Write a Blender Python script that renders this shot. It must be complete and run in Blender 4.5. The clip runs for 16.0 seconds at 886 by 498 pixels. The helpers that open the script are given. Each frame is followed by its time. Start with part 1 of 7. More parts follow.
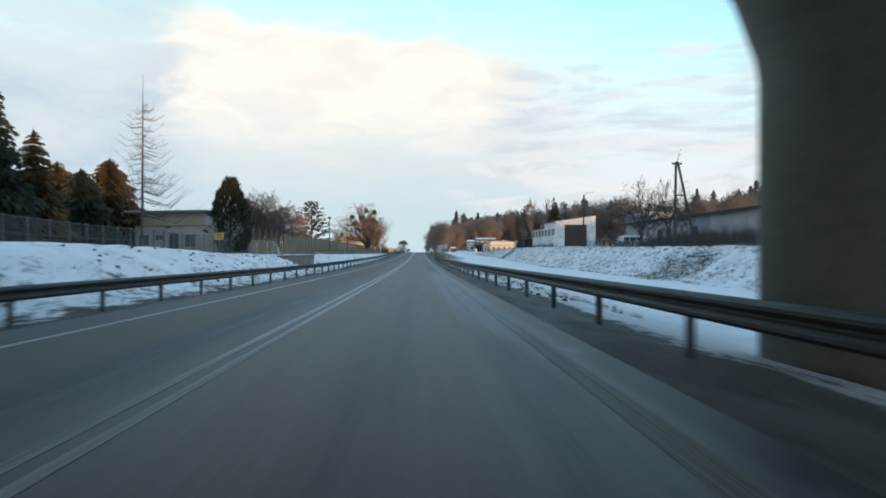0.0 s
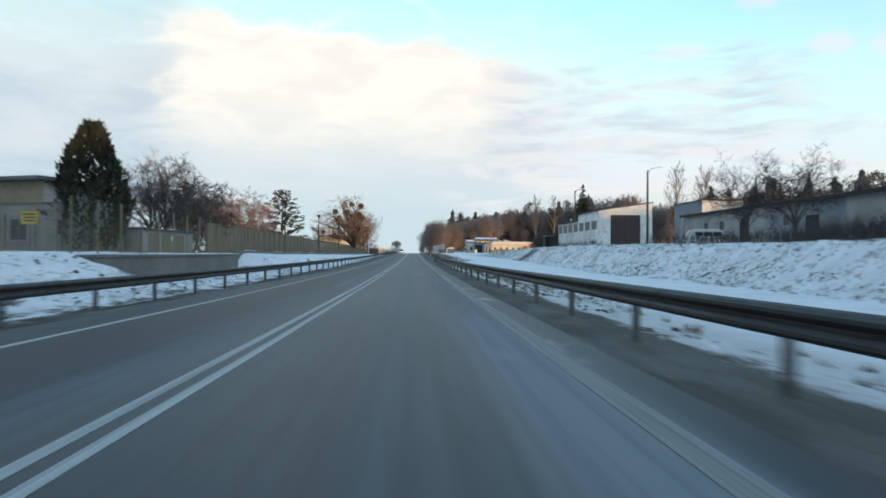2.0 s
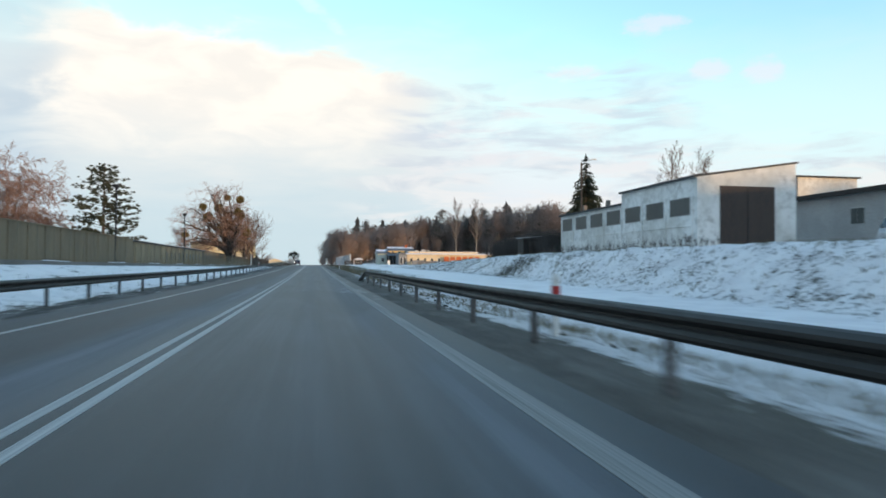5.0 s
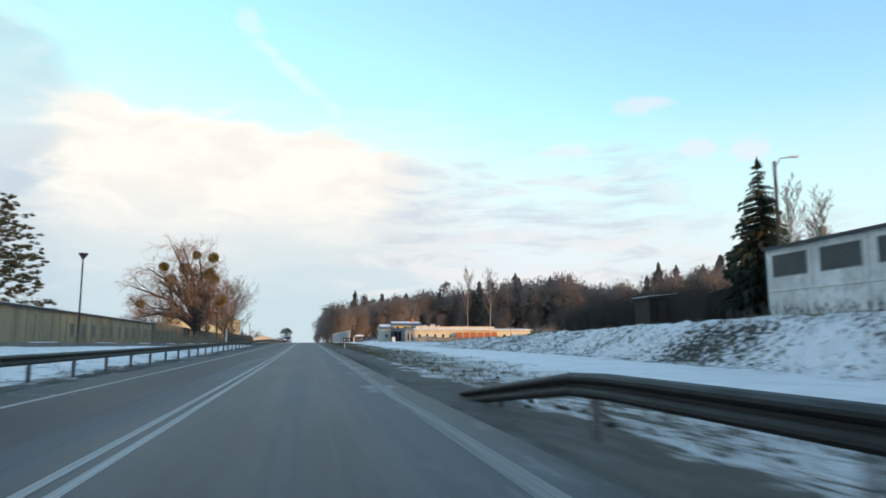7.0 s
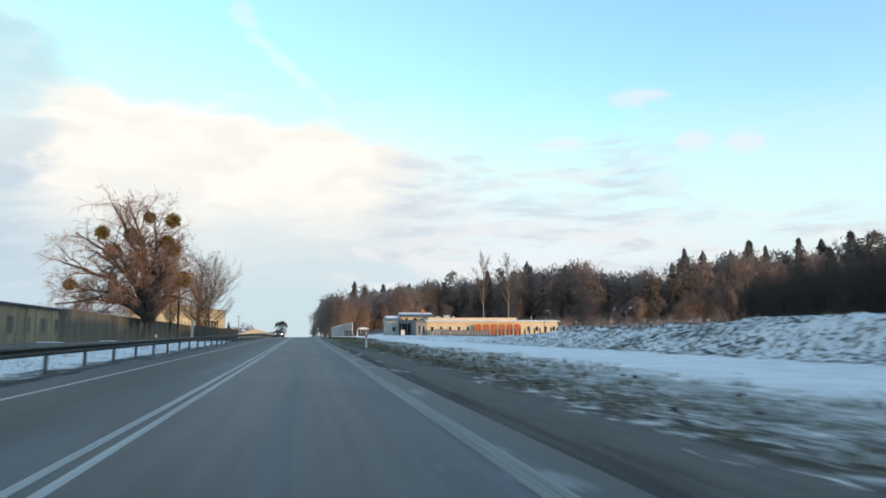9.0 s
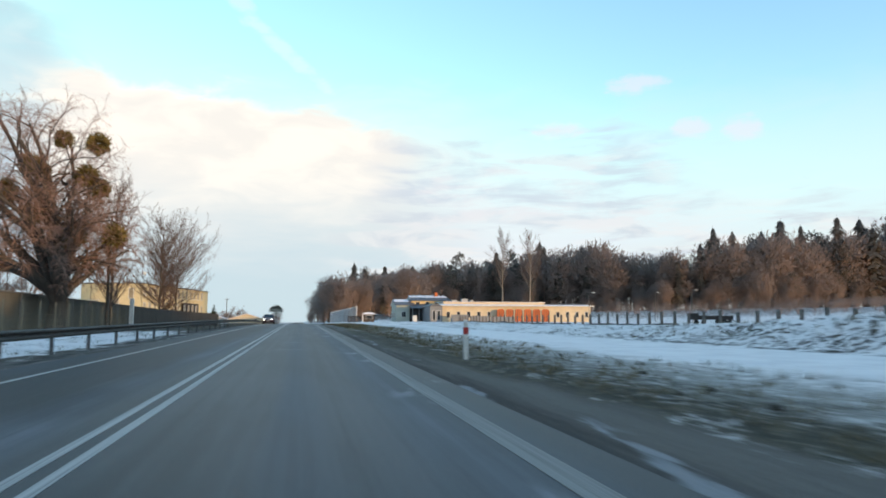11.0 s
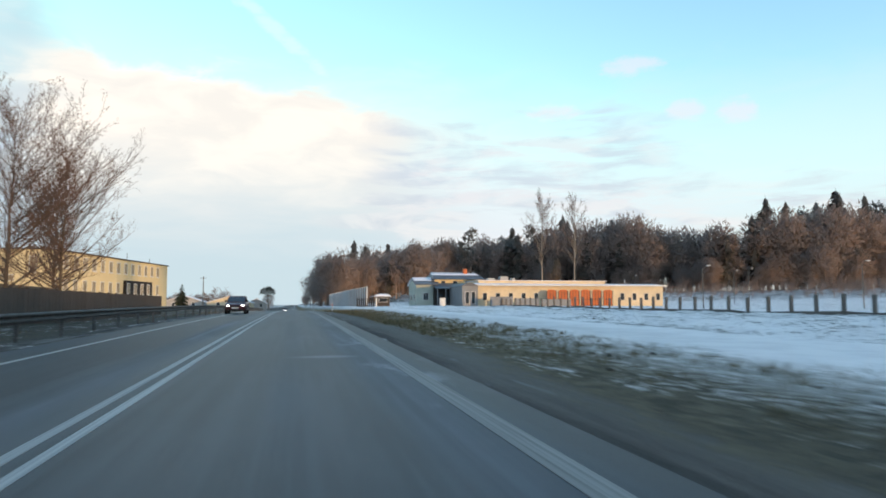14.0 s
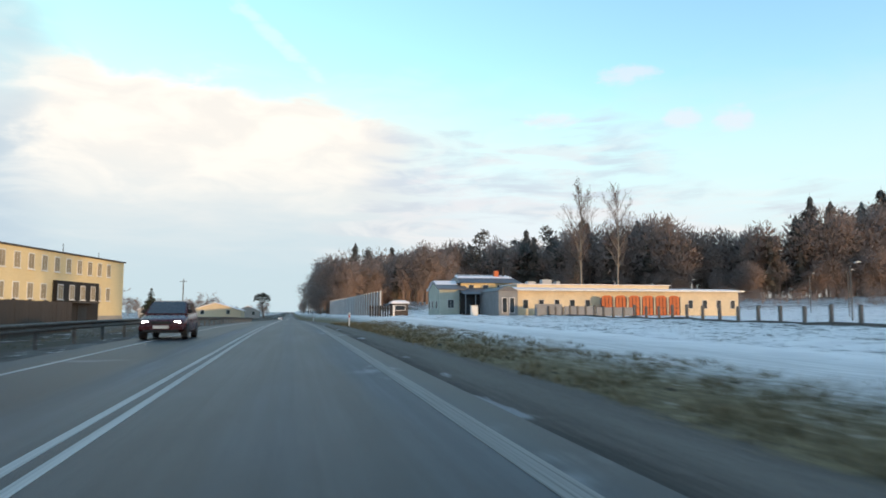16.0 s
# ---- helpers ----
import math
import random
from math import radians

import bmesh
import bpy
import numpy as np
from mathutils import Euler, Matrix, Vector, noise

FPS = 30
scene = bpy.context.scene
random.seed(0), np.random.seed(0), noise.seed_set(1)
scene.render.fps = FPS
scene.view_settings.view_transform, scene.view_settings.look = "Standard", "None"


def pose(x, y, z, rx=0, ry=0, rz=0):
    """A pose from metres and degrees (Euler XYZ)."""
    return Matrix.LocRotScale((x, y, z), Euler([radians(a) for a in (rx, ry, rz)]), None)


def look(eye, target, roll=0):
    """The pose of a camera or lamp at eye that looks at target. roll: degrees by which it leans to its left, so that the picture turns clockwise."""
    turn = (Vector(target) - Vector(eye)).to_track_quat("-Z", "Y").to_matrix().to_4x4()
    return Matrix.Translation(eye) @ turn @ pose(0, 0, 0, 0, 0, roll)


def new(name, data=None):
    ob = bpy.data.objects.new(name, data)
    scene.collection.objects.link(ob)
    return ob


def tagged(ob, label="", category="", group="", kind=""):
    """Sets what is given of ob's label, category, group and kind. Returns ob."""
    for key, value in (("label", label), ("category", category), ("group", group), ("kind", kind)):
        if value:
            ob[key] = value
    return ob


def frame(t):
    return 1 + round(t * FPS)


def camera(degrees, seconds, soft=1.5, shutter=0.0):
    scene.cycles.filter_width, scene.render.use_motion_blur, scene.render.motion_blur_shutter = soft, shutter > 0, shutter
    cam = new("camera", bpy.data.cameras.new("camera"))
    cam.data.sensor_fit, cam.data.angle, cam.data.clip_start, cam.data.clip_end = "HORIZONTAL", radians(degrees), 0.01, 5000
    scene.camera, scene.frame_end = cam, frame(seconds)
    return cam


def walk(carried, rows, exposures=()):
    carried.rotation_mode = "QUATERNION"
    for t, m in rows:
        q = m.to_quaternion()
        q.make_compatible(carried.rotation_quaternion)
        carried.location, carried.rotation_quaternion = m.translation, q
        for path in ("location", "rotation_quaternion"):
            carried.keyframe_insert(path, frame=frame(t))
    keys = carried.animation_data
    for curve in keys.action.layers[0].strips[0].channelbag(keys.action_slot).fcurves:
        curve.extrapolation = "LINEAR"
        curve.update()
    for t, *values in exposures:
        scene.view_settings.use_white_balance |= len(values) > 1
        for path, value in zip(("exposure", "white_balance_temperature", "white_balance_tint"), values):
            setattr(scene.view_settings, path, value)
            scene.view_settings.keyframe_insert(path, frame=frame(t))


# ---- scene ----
cam = camera(65, 16.0, soft=1.7, shutter=0.5)
PATH = [
    (0.0, pose(0.241, -0.00, 1.080, 90.21, -0.15, -1.94)),
    (0.5, pose(0.237, 9.03, 1.004, 90.24, -0.13, -2.08)),
    (1.0, pose(0.239, 18.06, 0.928, 90.25, -0.23, -2.22)),
    (1.5, pose(0.225, 27.11, 0.853, 90.30, -0.24, -2.33)),
    (2.0, pose(0.149, 36.18, 0.783, 90.34, -0.27, -2.43)),
    (2.5, pose(0.106, 45.26, 0.720, 90.40, -0.07, -2.58)),
    (3.0, pose(0.042, 54.37, 0.665, 90.40, -0.19, -3.24)),
    (3.5, pose(-0.029, 63.54, 0.622, 90.41, -0.08, -5.69)),
    (4.0, pose(0.014, 72.76, 0.592, 90.40, 0.05, -8.59)),
    (4.2, pose(0.021, 76.45, 0.587, 90.38, 0.21, -9.48)),
    (6.3, pose(0.129, 115.06, 0.586, 95.88, -0.04, -10.93)),
    (6.5, pose(0.130, 118.70, 0.590, 96.77, -0.02, -10.91)),
    (7.0, pose(0.059, 127.71, 0.612, 97.68, 0.06, -10.96)),
    (7.5, pose(0.112, 136.57, 0.645, 97.50, 0.12, -10.97)),
    (8.0, pose(0.146, 145.26, 0.687, 97.34, 0.19, -11.06)),
    (8.5, pose(0.123, 153.74, 0.736, 97.20, 0.25, -11.11)),
    (9.0, pose(0.075, 161.99, 0.790, 97.12, 0.31, -11.24)),
    (11.5, pose(-0.062, 201.27, 1.100, 95.49, 0.01, -11.62)),
    (12.0, pose(-0.031, 209.05, 1.170, 95.04, 0.10, -11.70)),
    (12.5, pose(-0.018, 216.78, 1.240, 94.80, 0.02, -11.79)),
    (13.0, pose(-0.016, 224.46, 1.308, 94.50, 0.14, -11.84)),
    (13.5, pose(-0.001, 232.11, 1.376, 94.35, 0.03, -11.93)),
    (14.0, pose(0.020, 239.70, 1.442, 94.51, 0.10, -12.02)),
    (14.5, pose(0.016, 247.25, 1.506, 94.92, 0.05, -12.10)),
    (15.0, pose(0.004, 254.76, 1.571, 95.11, 0.03, -12.19)),
    (15.5, pose(0.020, 262.25, 1.639, 95.16, -0.00, -12.23)),
    (16.0, pose(0.025, 269.72, 1.710, 95.12, -0.02, -12.27)),
]

# ---------------------------------------------------------------- exposure, sky and sun
EXPOSURE = 0.0
SKY_GAIN = 9.5
walk(cam, PATH, [(0.0, EXPOSURE), (16.0, EXPOSURE)])

SUN_AZ, SUN_EL = 35.0, 2.8          # degrees; azimuth from -y towards +x
world = bpy.data.worlds.new("winter_sky")
scene.world = world
world.use_nodes = True


class Nodes:
    """Short calls for a node tree."""

    def __init__(self, tree):
        self.tree = tree
        tree.nodes.clear()

    def add(self, kind):
        return self.tree.nodes.new(kind)

    def put(self, value, socket):
        if isinstance(value, bpy.types.NodeSocket):
            self.tree.links.new(value, socket)
        else:
            socket.default_value = value

    def math(self, op, a, b=0.0, clamp=False):
        n = self.tree.nodes.new("ShaderNodeMath")
        n.operation, n.use_clamp = op, clamp
        self.put(a, n.inputs[0]), self.put(b, n.inputs[1])
        return n.outputs[0]

    def step(self, x, lo, hi, a=0.0, b=1.0):
        n = self.tree.nodes.new("ShaderNodeMapRange")
        n.interpolation_type = "SMOOTHSTEP"
        for i, v in enumerate((x, lo, hi, a, b)):
            self.put(v, n.inputs[i])
        return n.outputs[0]

    def mix(self, f, a, b, blend="MIX"):
        n = self.tree.nodes.new("ShaderNodeMix")
        n.data_type, n.blend_type = "RGBA", blend
        self.put(f, n.inputs[0])
        for v, s in ((a, n.inputs[6]), (b, n.inputs[7])):
            self.put((*v, 1.0) if isinstance(v, tuple) and len(v) == 3 else v, s)
        return n.outputs[2]

    def noise(self, vec, scale, detail=4.0, rough=0.55, dist=0.0):
        n = self.tree.nodes.new("ShaderNodeTexNoise")
        self.put(vec, n.inputs["Vector"])
        n.inputs["Scale"].default_value, n.inputs["Detail"].default_value = scale, detail
        n.inputs["Roughness"].default_value, n.inputs["Distortion"].default_value = rough, dist
        return n.outputs[0]

    def scaled(self, vec, s, loc=(0, 0, 0)):
        n = self.tree.nodes.new("ShaderNodeMapping")
        self.put(vec, n.inputs[0])
        n.inputs["Scale"].default_value, n.inputs["Location"].default_value = s, loc
        return n.outputs[0]

    def split(self, vec):
        n = self.tree.nodes.new("ShaderNodeSeparateXYZ")
        self.put(vec, n.inputs[0])
        return n.outputs

    def join(self, x, y, z):
        n = self.tree.nodes.new("ShaderNodeCombineXYZ")
        for v, s in zip((x, y, z), n.inputs):
            self.put(v, s)
        return n.outputs[0]


w = Nodes(world.node_tree)
sky = w.add("ShaderNodeTexSky")
sky.sky_type, sky.sun_disc = "NISHITA", False
sky.sun_elevation, sky.sun_rotation = radians(SUN_EL), radians(180.0 - SUN_AZ)
sky.air_density, sky.dust_density, sky.ozone_density = 1.0, 0.6, 2.0
way = w.add("ShaderNodeTexCoord").outputs["Generated"]
dx, dy, dz = w.split(way)
up = w.math("MAXIMUM", dz, 0.0)
elev = w.math("MULTIPLY", w.math("ARCSINE", dz), 57.2958)
azim = w.math("MULTIPLY", w.math("ARCTAN2", dx, dy), 57.2958)
# clouds lie in flat streaks, drawn out along the horizon
flow = w.join(w.math("MULTIPLY", azim, 0.10), w.math("MULTIPLY", elev, 0.26), 0.0)
fine = w.noise(w.scaled(flow, (1.0, 1.0, 1.0), (0.3, 1.7, 0.0)), 1.5, 7.0, 0.56, 0.5)
broad = w.noise(w.scaled(flow, (1.0, 1.0, 1.0), (7.1, 2.4, 0.0)), 0.55, 4.0, 0.5, 0.3)
streak = w.noise(w.scaled(flow, (0.8, 2.0, 1.0), (4.3, 0.9, 0.0)), 1.5, 6.0, 0.58, 0.4)
ragged = w.math("MULTIPLY", w.math("SUBTRACT", fine, 0.5), 7.0)
base = w.mix(1.0, sky.outputs[0], (SKY_GAIN * 0.99, SKY_GAIN * 1.06, SKY_GAIN * 1.06), "MULTIPLY")
base = w.mix(1.0, base, (13.0, 12.0, 12.0), "DARKEN")
base = w.mix(w.step(elev, 0.0, 17.0, 0.86, 0.0), base, (7.0, 7.9, 8.6))
# soft veil of high cloud ahead
az_w = w.math("ADD", azim, w.math("MULTIPLY", w.math("SUBTRACT", broad, 0.5), 14.0))
el_w = w.math("ADD", elev, ragged)
veil = w.math("MULTIPLY", w.step(az_w, -34.0, -17.0, 0.55, 1.0), w.step(az_w, 3.0, 20.0, 1.0, 0.25))
veil = w.math("MULTIPLY", veil, w.step(el_w, 13.0, 20.0, 0.95, 0.0))
veil_c = w.mix(w.step(w.math("ADD", elev, w.math("MULTIPLY", w.math("SUBTRACT", streak, 0.5), 6.0)), 2.0, 13.0), (6.1, 7.55, 8.2), (8.9, 8.95, 8.7))
out = w.mix(veil, base, veil_c)
# blue-grey shade cloud to the west
west = w.math("MULTIPLY", w.step(az_w, -15.0, -21.0), w.step(w.math("ADD", w.math("MULTIPLY", broad, 0.6), w.math("MULTIPLY", fine, 0.4)), 0.36, 0.56, 0.45, 0.95))
west = w.math("MULTIPLY", west, w.step(el_w, 18.0, 27.0, 1.0, 0.25))
out = w.mix(west, out, w.mix(w.step(fine, 0.42, 0.62), (5.2, 6.5, 7.6), (6.5, 7.6, 8.3)))
# the bright bank with a crisp sunlit top
top = w.math("ADD", el_w, w.math("MULTIPLY", w.math("MAXIMUM", w.math("ADD", azim, 9.0), 0.0), 0.17))
bank = w.math("MULTIPLY", w.step(w.math("ADD", azim, ragged), -21.5, -17.0), w.step(w.math("ADD", azim, ragged), 10.5, 5.0))
bank = w.math("MULTIPLY", bank, w.math("MULTIPLY", w.step(top, 18.9, 17.4), w.step(el_w, 7.0, 14.0)))
out = w.mix(bank, out, w.mix(w.step(fine, 0.36, 0.62), (9.7, 9.3, 8.7), (10.9, 10.3, 9.4)))
# lavender streaks and pale bands to the east
east = w.math("MULTIPLY", w.step(azim, 4.0, 9.0), w.step(azim, 36.0, 26.0))
shade = w.math("MULTIPLY", east, w.math("MULTIPLY", w.step(el_w, 5.5, 9.5), w.step(el_w, 16.5, 12.5)))
shade = w.math("MULTIPLY", shade, w.step(streak, 0.38, 0.62, 0.10, 0.72))
out = w.mix(shade, out, w.mix(w.step(fine, 0.44, 0.60), (6.2, 7.0, 8.1), (8.2, 8.1, 8.6)))
pale = w.math("MULTIPLY", w.step(azim, 0.0, 8.0), w.math("MULTIPLY", w.step(elev, 1.0, 4.0), w.step(el_w, 11.0, 6.5)))
pale = w.math("MULTIPLY", pale, w.step(streak, 0.40, 0.60))
out = w.mix(w.math("MULTIPLY", pale, 0.75), out, w.mix(w.step(fine, 0.40, 0.55), (6.6, 7.2, 7.9), (9.0, 9.0, 9.0)))
# small rosy puffs and a thin wisp high up
torn = w.noise(w.scaled(flow, (1.6, 1.3, 1.0), (1.9, 5.2, 0.0)), 2.4, 6.0, 0.6)


def blob(az, el, wide, high, tilt=0.0):
    """A soft torn patch round one direction of the sky; tilt: rise for each degree to the east."""
    u = w.math("SUBTRACT", azim, az)
    v = w.math("SUBTRACT", w.math("SUBTRACT", elev, el), w.math("MULTIPLY", u, tilt))
    q = w.math("ADD", w.math("POWER", w.math("DIVIDE", u, wide), 2.0), w.math("POWER", w.math("DIVIDE", v, high), 2.0))
    return w.step(w.math("ADD", q, w.math("MULTIPLY", w.math("SUBTRACT", torn, 0.5), 3.2)), 1.1, 0.0)


puff = blob(27.4, 18.6, 2.6, 0.9)
for patch_of_sky in ((31.7, 14.9, 1.6, 1.0), (35.4, 14.5, 1.6, 1.1), (21.1, 15.4, 2.4, 0.8)):
    puff = w.math("MAXIMUM", puff, blob(*patch_of_sky))
wisp = w.math("MAXIMUM", blob(-2.0, 21.6, 4.6, 0.9, -0.72), blob(-5.2, 24.4, 1.4, 1.6, -0.8))
out = w.mix(w.math("MULTIPLY", wisp, 0.42), out, (9.0, 9.3, 9.6))
full = w.mix(w.math("MULTIPLY", puff, 0.55), out, (9.3, 8.7, 9.0))
bg = w.add("ShaderNodeBackground")
w.put(full, bg.inputs[0])
bg.inputs[1].default_value = 0.10
w.tree.links.new(bg.outputs[0], w.add("ShaderNodeOutputWorld").inputs[0])

sun = new("sun", bpy.data.lights.new("sun", "SUN"))
sun.data.energy, sun.data.angle, sun.data.color = 3.3, radians(0.6), (1.0, 0.62, 0.30)
sun.matrix_basis = look((0, 0, 0), (-math.sin(radians(SUN_AZ)), math.cos(radians(SUN_AZ)), -math.tan(radians(SUN_EL))))

# ---------------------------------------------------------------- materials


def material(name, colour, second=None, third=None, size=1.0, rough=0.8, metal=0.0, bump=0.3, stretch=(1, 1, 1), spec=0.4, grain=None, island=0.0):
    """A surface with two scales of variation: stains of `second` over `colour`, grain towards `third`."""
    m = bpy.data.materials.new(name)
    m.use_nodes = True
    n = Nodes(m.node_tree)
    pos = n.add("ShaderNodeTexCoord").outputs["Object"]
    p = n.scaled(pos, stretch)
    stain = n.noise(p, 0.7 / size, 5.0, 0.6)
    speck = n.noise(p, (grain or 14.0 / size), 4.0, 0.65)
    c = n.mix(n.step(stain, 0.38, 0.66), colour, second or tuple(v * 0.72 for v in colour))
    c = n.mix(n.step(speck, 0.42, 0.75), c, third or tuple(v * 0.6 for v in colour))
    if island:
        g = n.add("ShaderNodeNewGeometry").outputs["Random Per Island"]
        c = n.mix(1.0, c, n.join(*[n.step(g, 0.0, 1.0, 1.0 - island, 1.0 + island)] * 3), "MULTIPLY")
    b = n.add("ShaderNodeBsdfPrincipled")
    n.put(c, b.inputs["Base Color"])
    n.put(n.step(speck, 0.2, 0.8, max(rough - 0.12, 0.02), min(rough + 0.12, 1.0)), b.inputs["Roughness"])
    b.inputs["Metallic"].default_value = metal
    b.inputs["Specular IOR Level"].default_value = spec
    if bump:
        k = n.add("ShaderNodeBump")
        k.inputs["Strength"].default_value, k.inputs["Distance"].default_value = bump, 0.02 * size
        n.put(speck, k.inputs["Height"])
        n.put(k.outputs[0], b.inputs["Normal"])
    n.tree.links.new(b.outputs[0], n.add("ShaderNodeOutputMaterial").inputs[0])
    return m


def ground_material():
    """Snow, thin grass, gravel and mud, by place and by the mesh's own snow mask."""
    m = bpy.data.materials.new("snowy_ground")
    m.use_nodes = True
    n = Nodes(m.node_tree)
    pos = n.add("ShaderNodeTexCoord").outputs["Object"]
    px, py, pz = n.split(pos)
    mask = n.add("ShaderNodeAttribute")
    mask.attribute_name = "snow"
    mask = mask.outputs["Fac"]
    rut = n.noise(n.scaled(pos, (1.0, 0.35, 1.0)), 1.5, 6.0, 0.62)
    tuft = n.noise(n.scaled(pos, (1.0, 0.65, 1.0)), 3.8, 6.0, 0.68, 0.8)
    grit = n.noise(pos, 26.0, 3.0, 0.7)
    large = n.noise(pos, 0.09, 3.0, 0.5)
    field = n.math("ADD", n.math("MULTIPLY", rut, 0.45), n.math("ADD", n.math("MULTIPLY", tuft, 0.45), n.math("MULTIPLY", large, 0.10)))
    clod = n.noise(n.scaled(pos, (1.0, 0.75, 1.0), (2.0, 4.0, 1.0)), 3.6, 6.0, 0.66, 0.6)
    slope = n.math("MULTIPLY", n.step(px, 18.0, 20.5), n.step(px, 34.0, 28.0))
    rough_field = n.math("ADD", n.math("MULTIPLY", clod, 0.75), n.math("MULTIPLY", tuft, 0.25))
    field = n.math("ADD", n.math("MULTIPLY", field, n.math("SUBTRACT", 1.0, slope)), n.math("MULTIPLY", rough_field, slope))
    cover = n.math("ADD", n.math("MULTIPLY", n.math("SUBTRACT", field, 0.5), n.math("SUBTRACT", 3.4, n.math("MULTIPLY", slope, 0.9))), n.math("ADD", mask, n.math("MULTIPLY", slope, 0.05)))
    cluster = n.noise(n.scaled(pos, (1.0, 0.6, 1.0), (7.0, 1.0, 2.0)), 0.38, 4.0, 0.6)
    cover = n.math("ADD", cover, n.math("MULTIPLY", n.math("MULTIPLY", n.math("SUBTRACT", cluster, 0.47), 1.0), slope))
    smooth_bank = n.math("MULTIPLY", n.math("MULTIPLY", n.step(px, 3.6, 4.8), n.step(px, 17.0, 13.0)), n.step(py, 142.0, 128.0))
    cover = n.math("ADD", cover, n.math("MULTIPLY", smooth_bank, 0.32))
    frosted = n.math("MULTIPLY", n.math("MULTIPLY", n.step(px, 4.2, 5.4), n.step(px, 13.0, 10.0)), n.step(py, 148.0, 165.0))
    low = n.math("SUBTRACT", n.math("ADD", 0.32, n.math("MULTIPLY", slope, 0.04)), n.math("MULTIPLY", frosted, 0.10))
    high = n.math("ADD", n.math("SUBTRACT", 0.66, n.math("MULTIPLY", slope, 0.04)), n.math("MULTIPLY", frosted, 0.40))
    snow = n.step(cover, low, high)
    grass = n.mix(n.step(tuft, 0.35, 0.7), (0.078, 0.066, 0.046), (0.046, 0.044, 0.028))
    grass = n.mix(n.step(large, 0.42, 0.6), grass, (0.062, 0.050, 0.038))
    mud = n.mix(n.step(rut, 0.38, 0.62), (0.044, 0.040, 0.036), (0.112, 0.103, 0.093))
    mud = n.mix(n.step(n.noise(n.scaled(pos, (1.0, 0.28, 1.0), (3.0, 1.0, 0.0)), 0.9, 5.0, 0.6), 0.46, 0.62, 0.0, 0.8), mud, (0.190, 0.182, 0.172))
    gravel = n.math("MULTIPLY", n.step(px, 4.5, 3.0, 0.0, 1.0), n.step(px, -8.6, -7.2, 0.0, 1.0))
    soil = n.mix(gravel, grass, mud)
    # beyond the rail: a dark washed edge, pale gravel, a dark lip of turf, then frosted grass
    drift = n.noise(n.scaled(pos, (1.0, 0.10, 1.0), (6.0, 2.0, 0.0)), 0.9, 5.0, 0.6)
    comb = n.noise(n.scaled(pos, (1.0, 0.06, 1.0), (1.0, 7.0, 0.0)), 3.2, 5.0, 0.62)
    xw = n.math("ADD", px, n.math("MULTIPLY", n.math("SUBTRACT", drift, 0.5), 1.5))
    shoulder = n.mix(n.step(comb, 0.36, 0.64), (0.058, 0.050, 0.043), (0.118, 0.105, 0.091))
    shoulder = n.mix(n.step(n.math("ABSOLUTE", n.math("SUBTRACT", xw, 3.75)), 0.95, 0.1, 0.0, 0.75), shoulder, (0.158, 0.144, 0.126))
    shoulder = n.mix(n.step(xw, 2.95, 2.45, 0.0, 0.9), shoulder, (0.036, 0.033, 0.031))
    icy = n.math("MULTIPLY", n.step(n.noise(n.scaled(pos, (1.0, 0.22, 1.0), (8.0, 3.0, 0.0)), 1.3, 4.0, 0.55), 0.60, 0.66), n.step(n.math("ABSOLUTE", n.math("SUBTRACT", xw, 2.85)), 0.55, 0.30))
    shoulder = n.mix(n.math("MULTIPLY", icy, 0.7), shoulder, (0.36, 0.37, 0.385))
    lip = n.mix(n.step(tuft, 0.36, 0.66), (0.034, 0.030, 0.020), (0.115, 0.098, 0.064))
    green = n.mix(n.step(tuft, 0.38, 0.62), (0.096, 0.074, 0.034), (0.205, 0.160, 0.082))
    lip = n.mix(n.step(py, 235.0, 275.0), lip, green)
    rime = n.step(n.math("ADD", xw, n.math("MULTIPLY", n.math("SUBTRACT", tuft, 0.5), 6.5)), n.step(py, 240.0, 280.0, 4.9, 5.9), n.step(py, 240.0, 280.0, 8.2, 9.6))
    lip = n.mix(n.math("MULTIPLY", rime, 0.8), lip, (0.43, 0.42, 0.39))
    near_turf = n.math("MULTIPLY", n.step(py, 198.0, 216.0), n.step(py, 266.0, 244.0))
    verge = n.mix(n.step(n.math("ADD", n.math("ADD", xw, near_turf), n.math("MULTIPLY", n.math("SUBTRACT", tuft, 0.5), 1.2)), 4.15, 4.75), shoulder, lip)
    soil = n.mix(n.math("MULTIPLY", n.math("MULTIPLY", n.step(py, 138.0, 158.0), n.step(px, 1.0, 2.0)), n.step(px, 15.0, 11.0)), soil, verge)
    soil = n.mix(n.step(grit, 0.45, 0.75), soil, n.mix(0.5, soil, (0.03, 0.028, 0.025)))
    white = n.mix(n.step(n.noise(pos, 0.6, 4.0), 0.35, 0.7), (0.88, 0.845, 0.825), (0.77, 0.735, 0.725))
    slush = n.math("MULTIPLY", n.math("MULTIPLY", n.step(px, 10.5, 7.0), n.step(px, 0.0, 1.0)), n.step(py, 170.0, 145.0))
    white = n.mix(n.math("MULTIPLY", slush, 0.6), white, (0.36, 0.355, 0.35))
    ice = n.math("MULTIPLY", n.math("MULTIPLY", n.step(py, 250.0, 280.0), n.step(px, 17.0, 13.0)), n.step(comb, 0.35, 0.62, 0.35, 0.9))
    white = n.mix(ice, white, (0.55, 0.53, 0.51))
    soil = n.mix(n.math("MULTIPLY", slush, 0.35), soil, (0.150, 0.140, 0.118))
    b = n.add("ShaderNodeBsdfPrincipled")
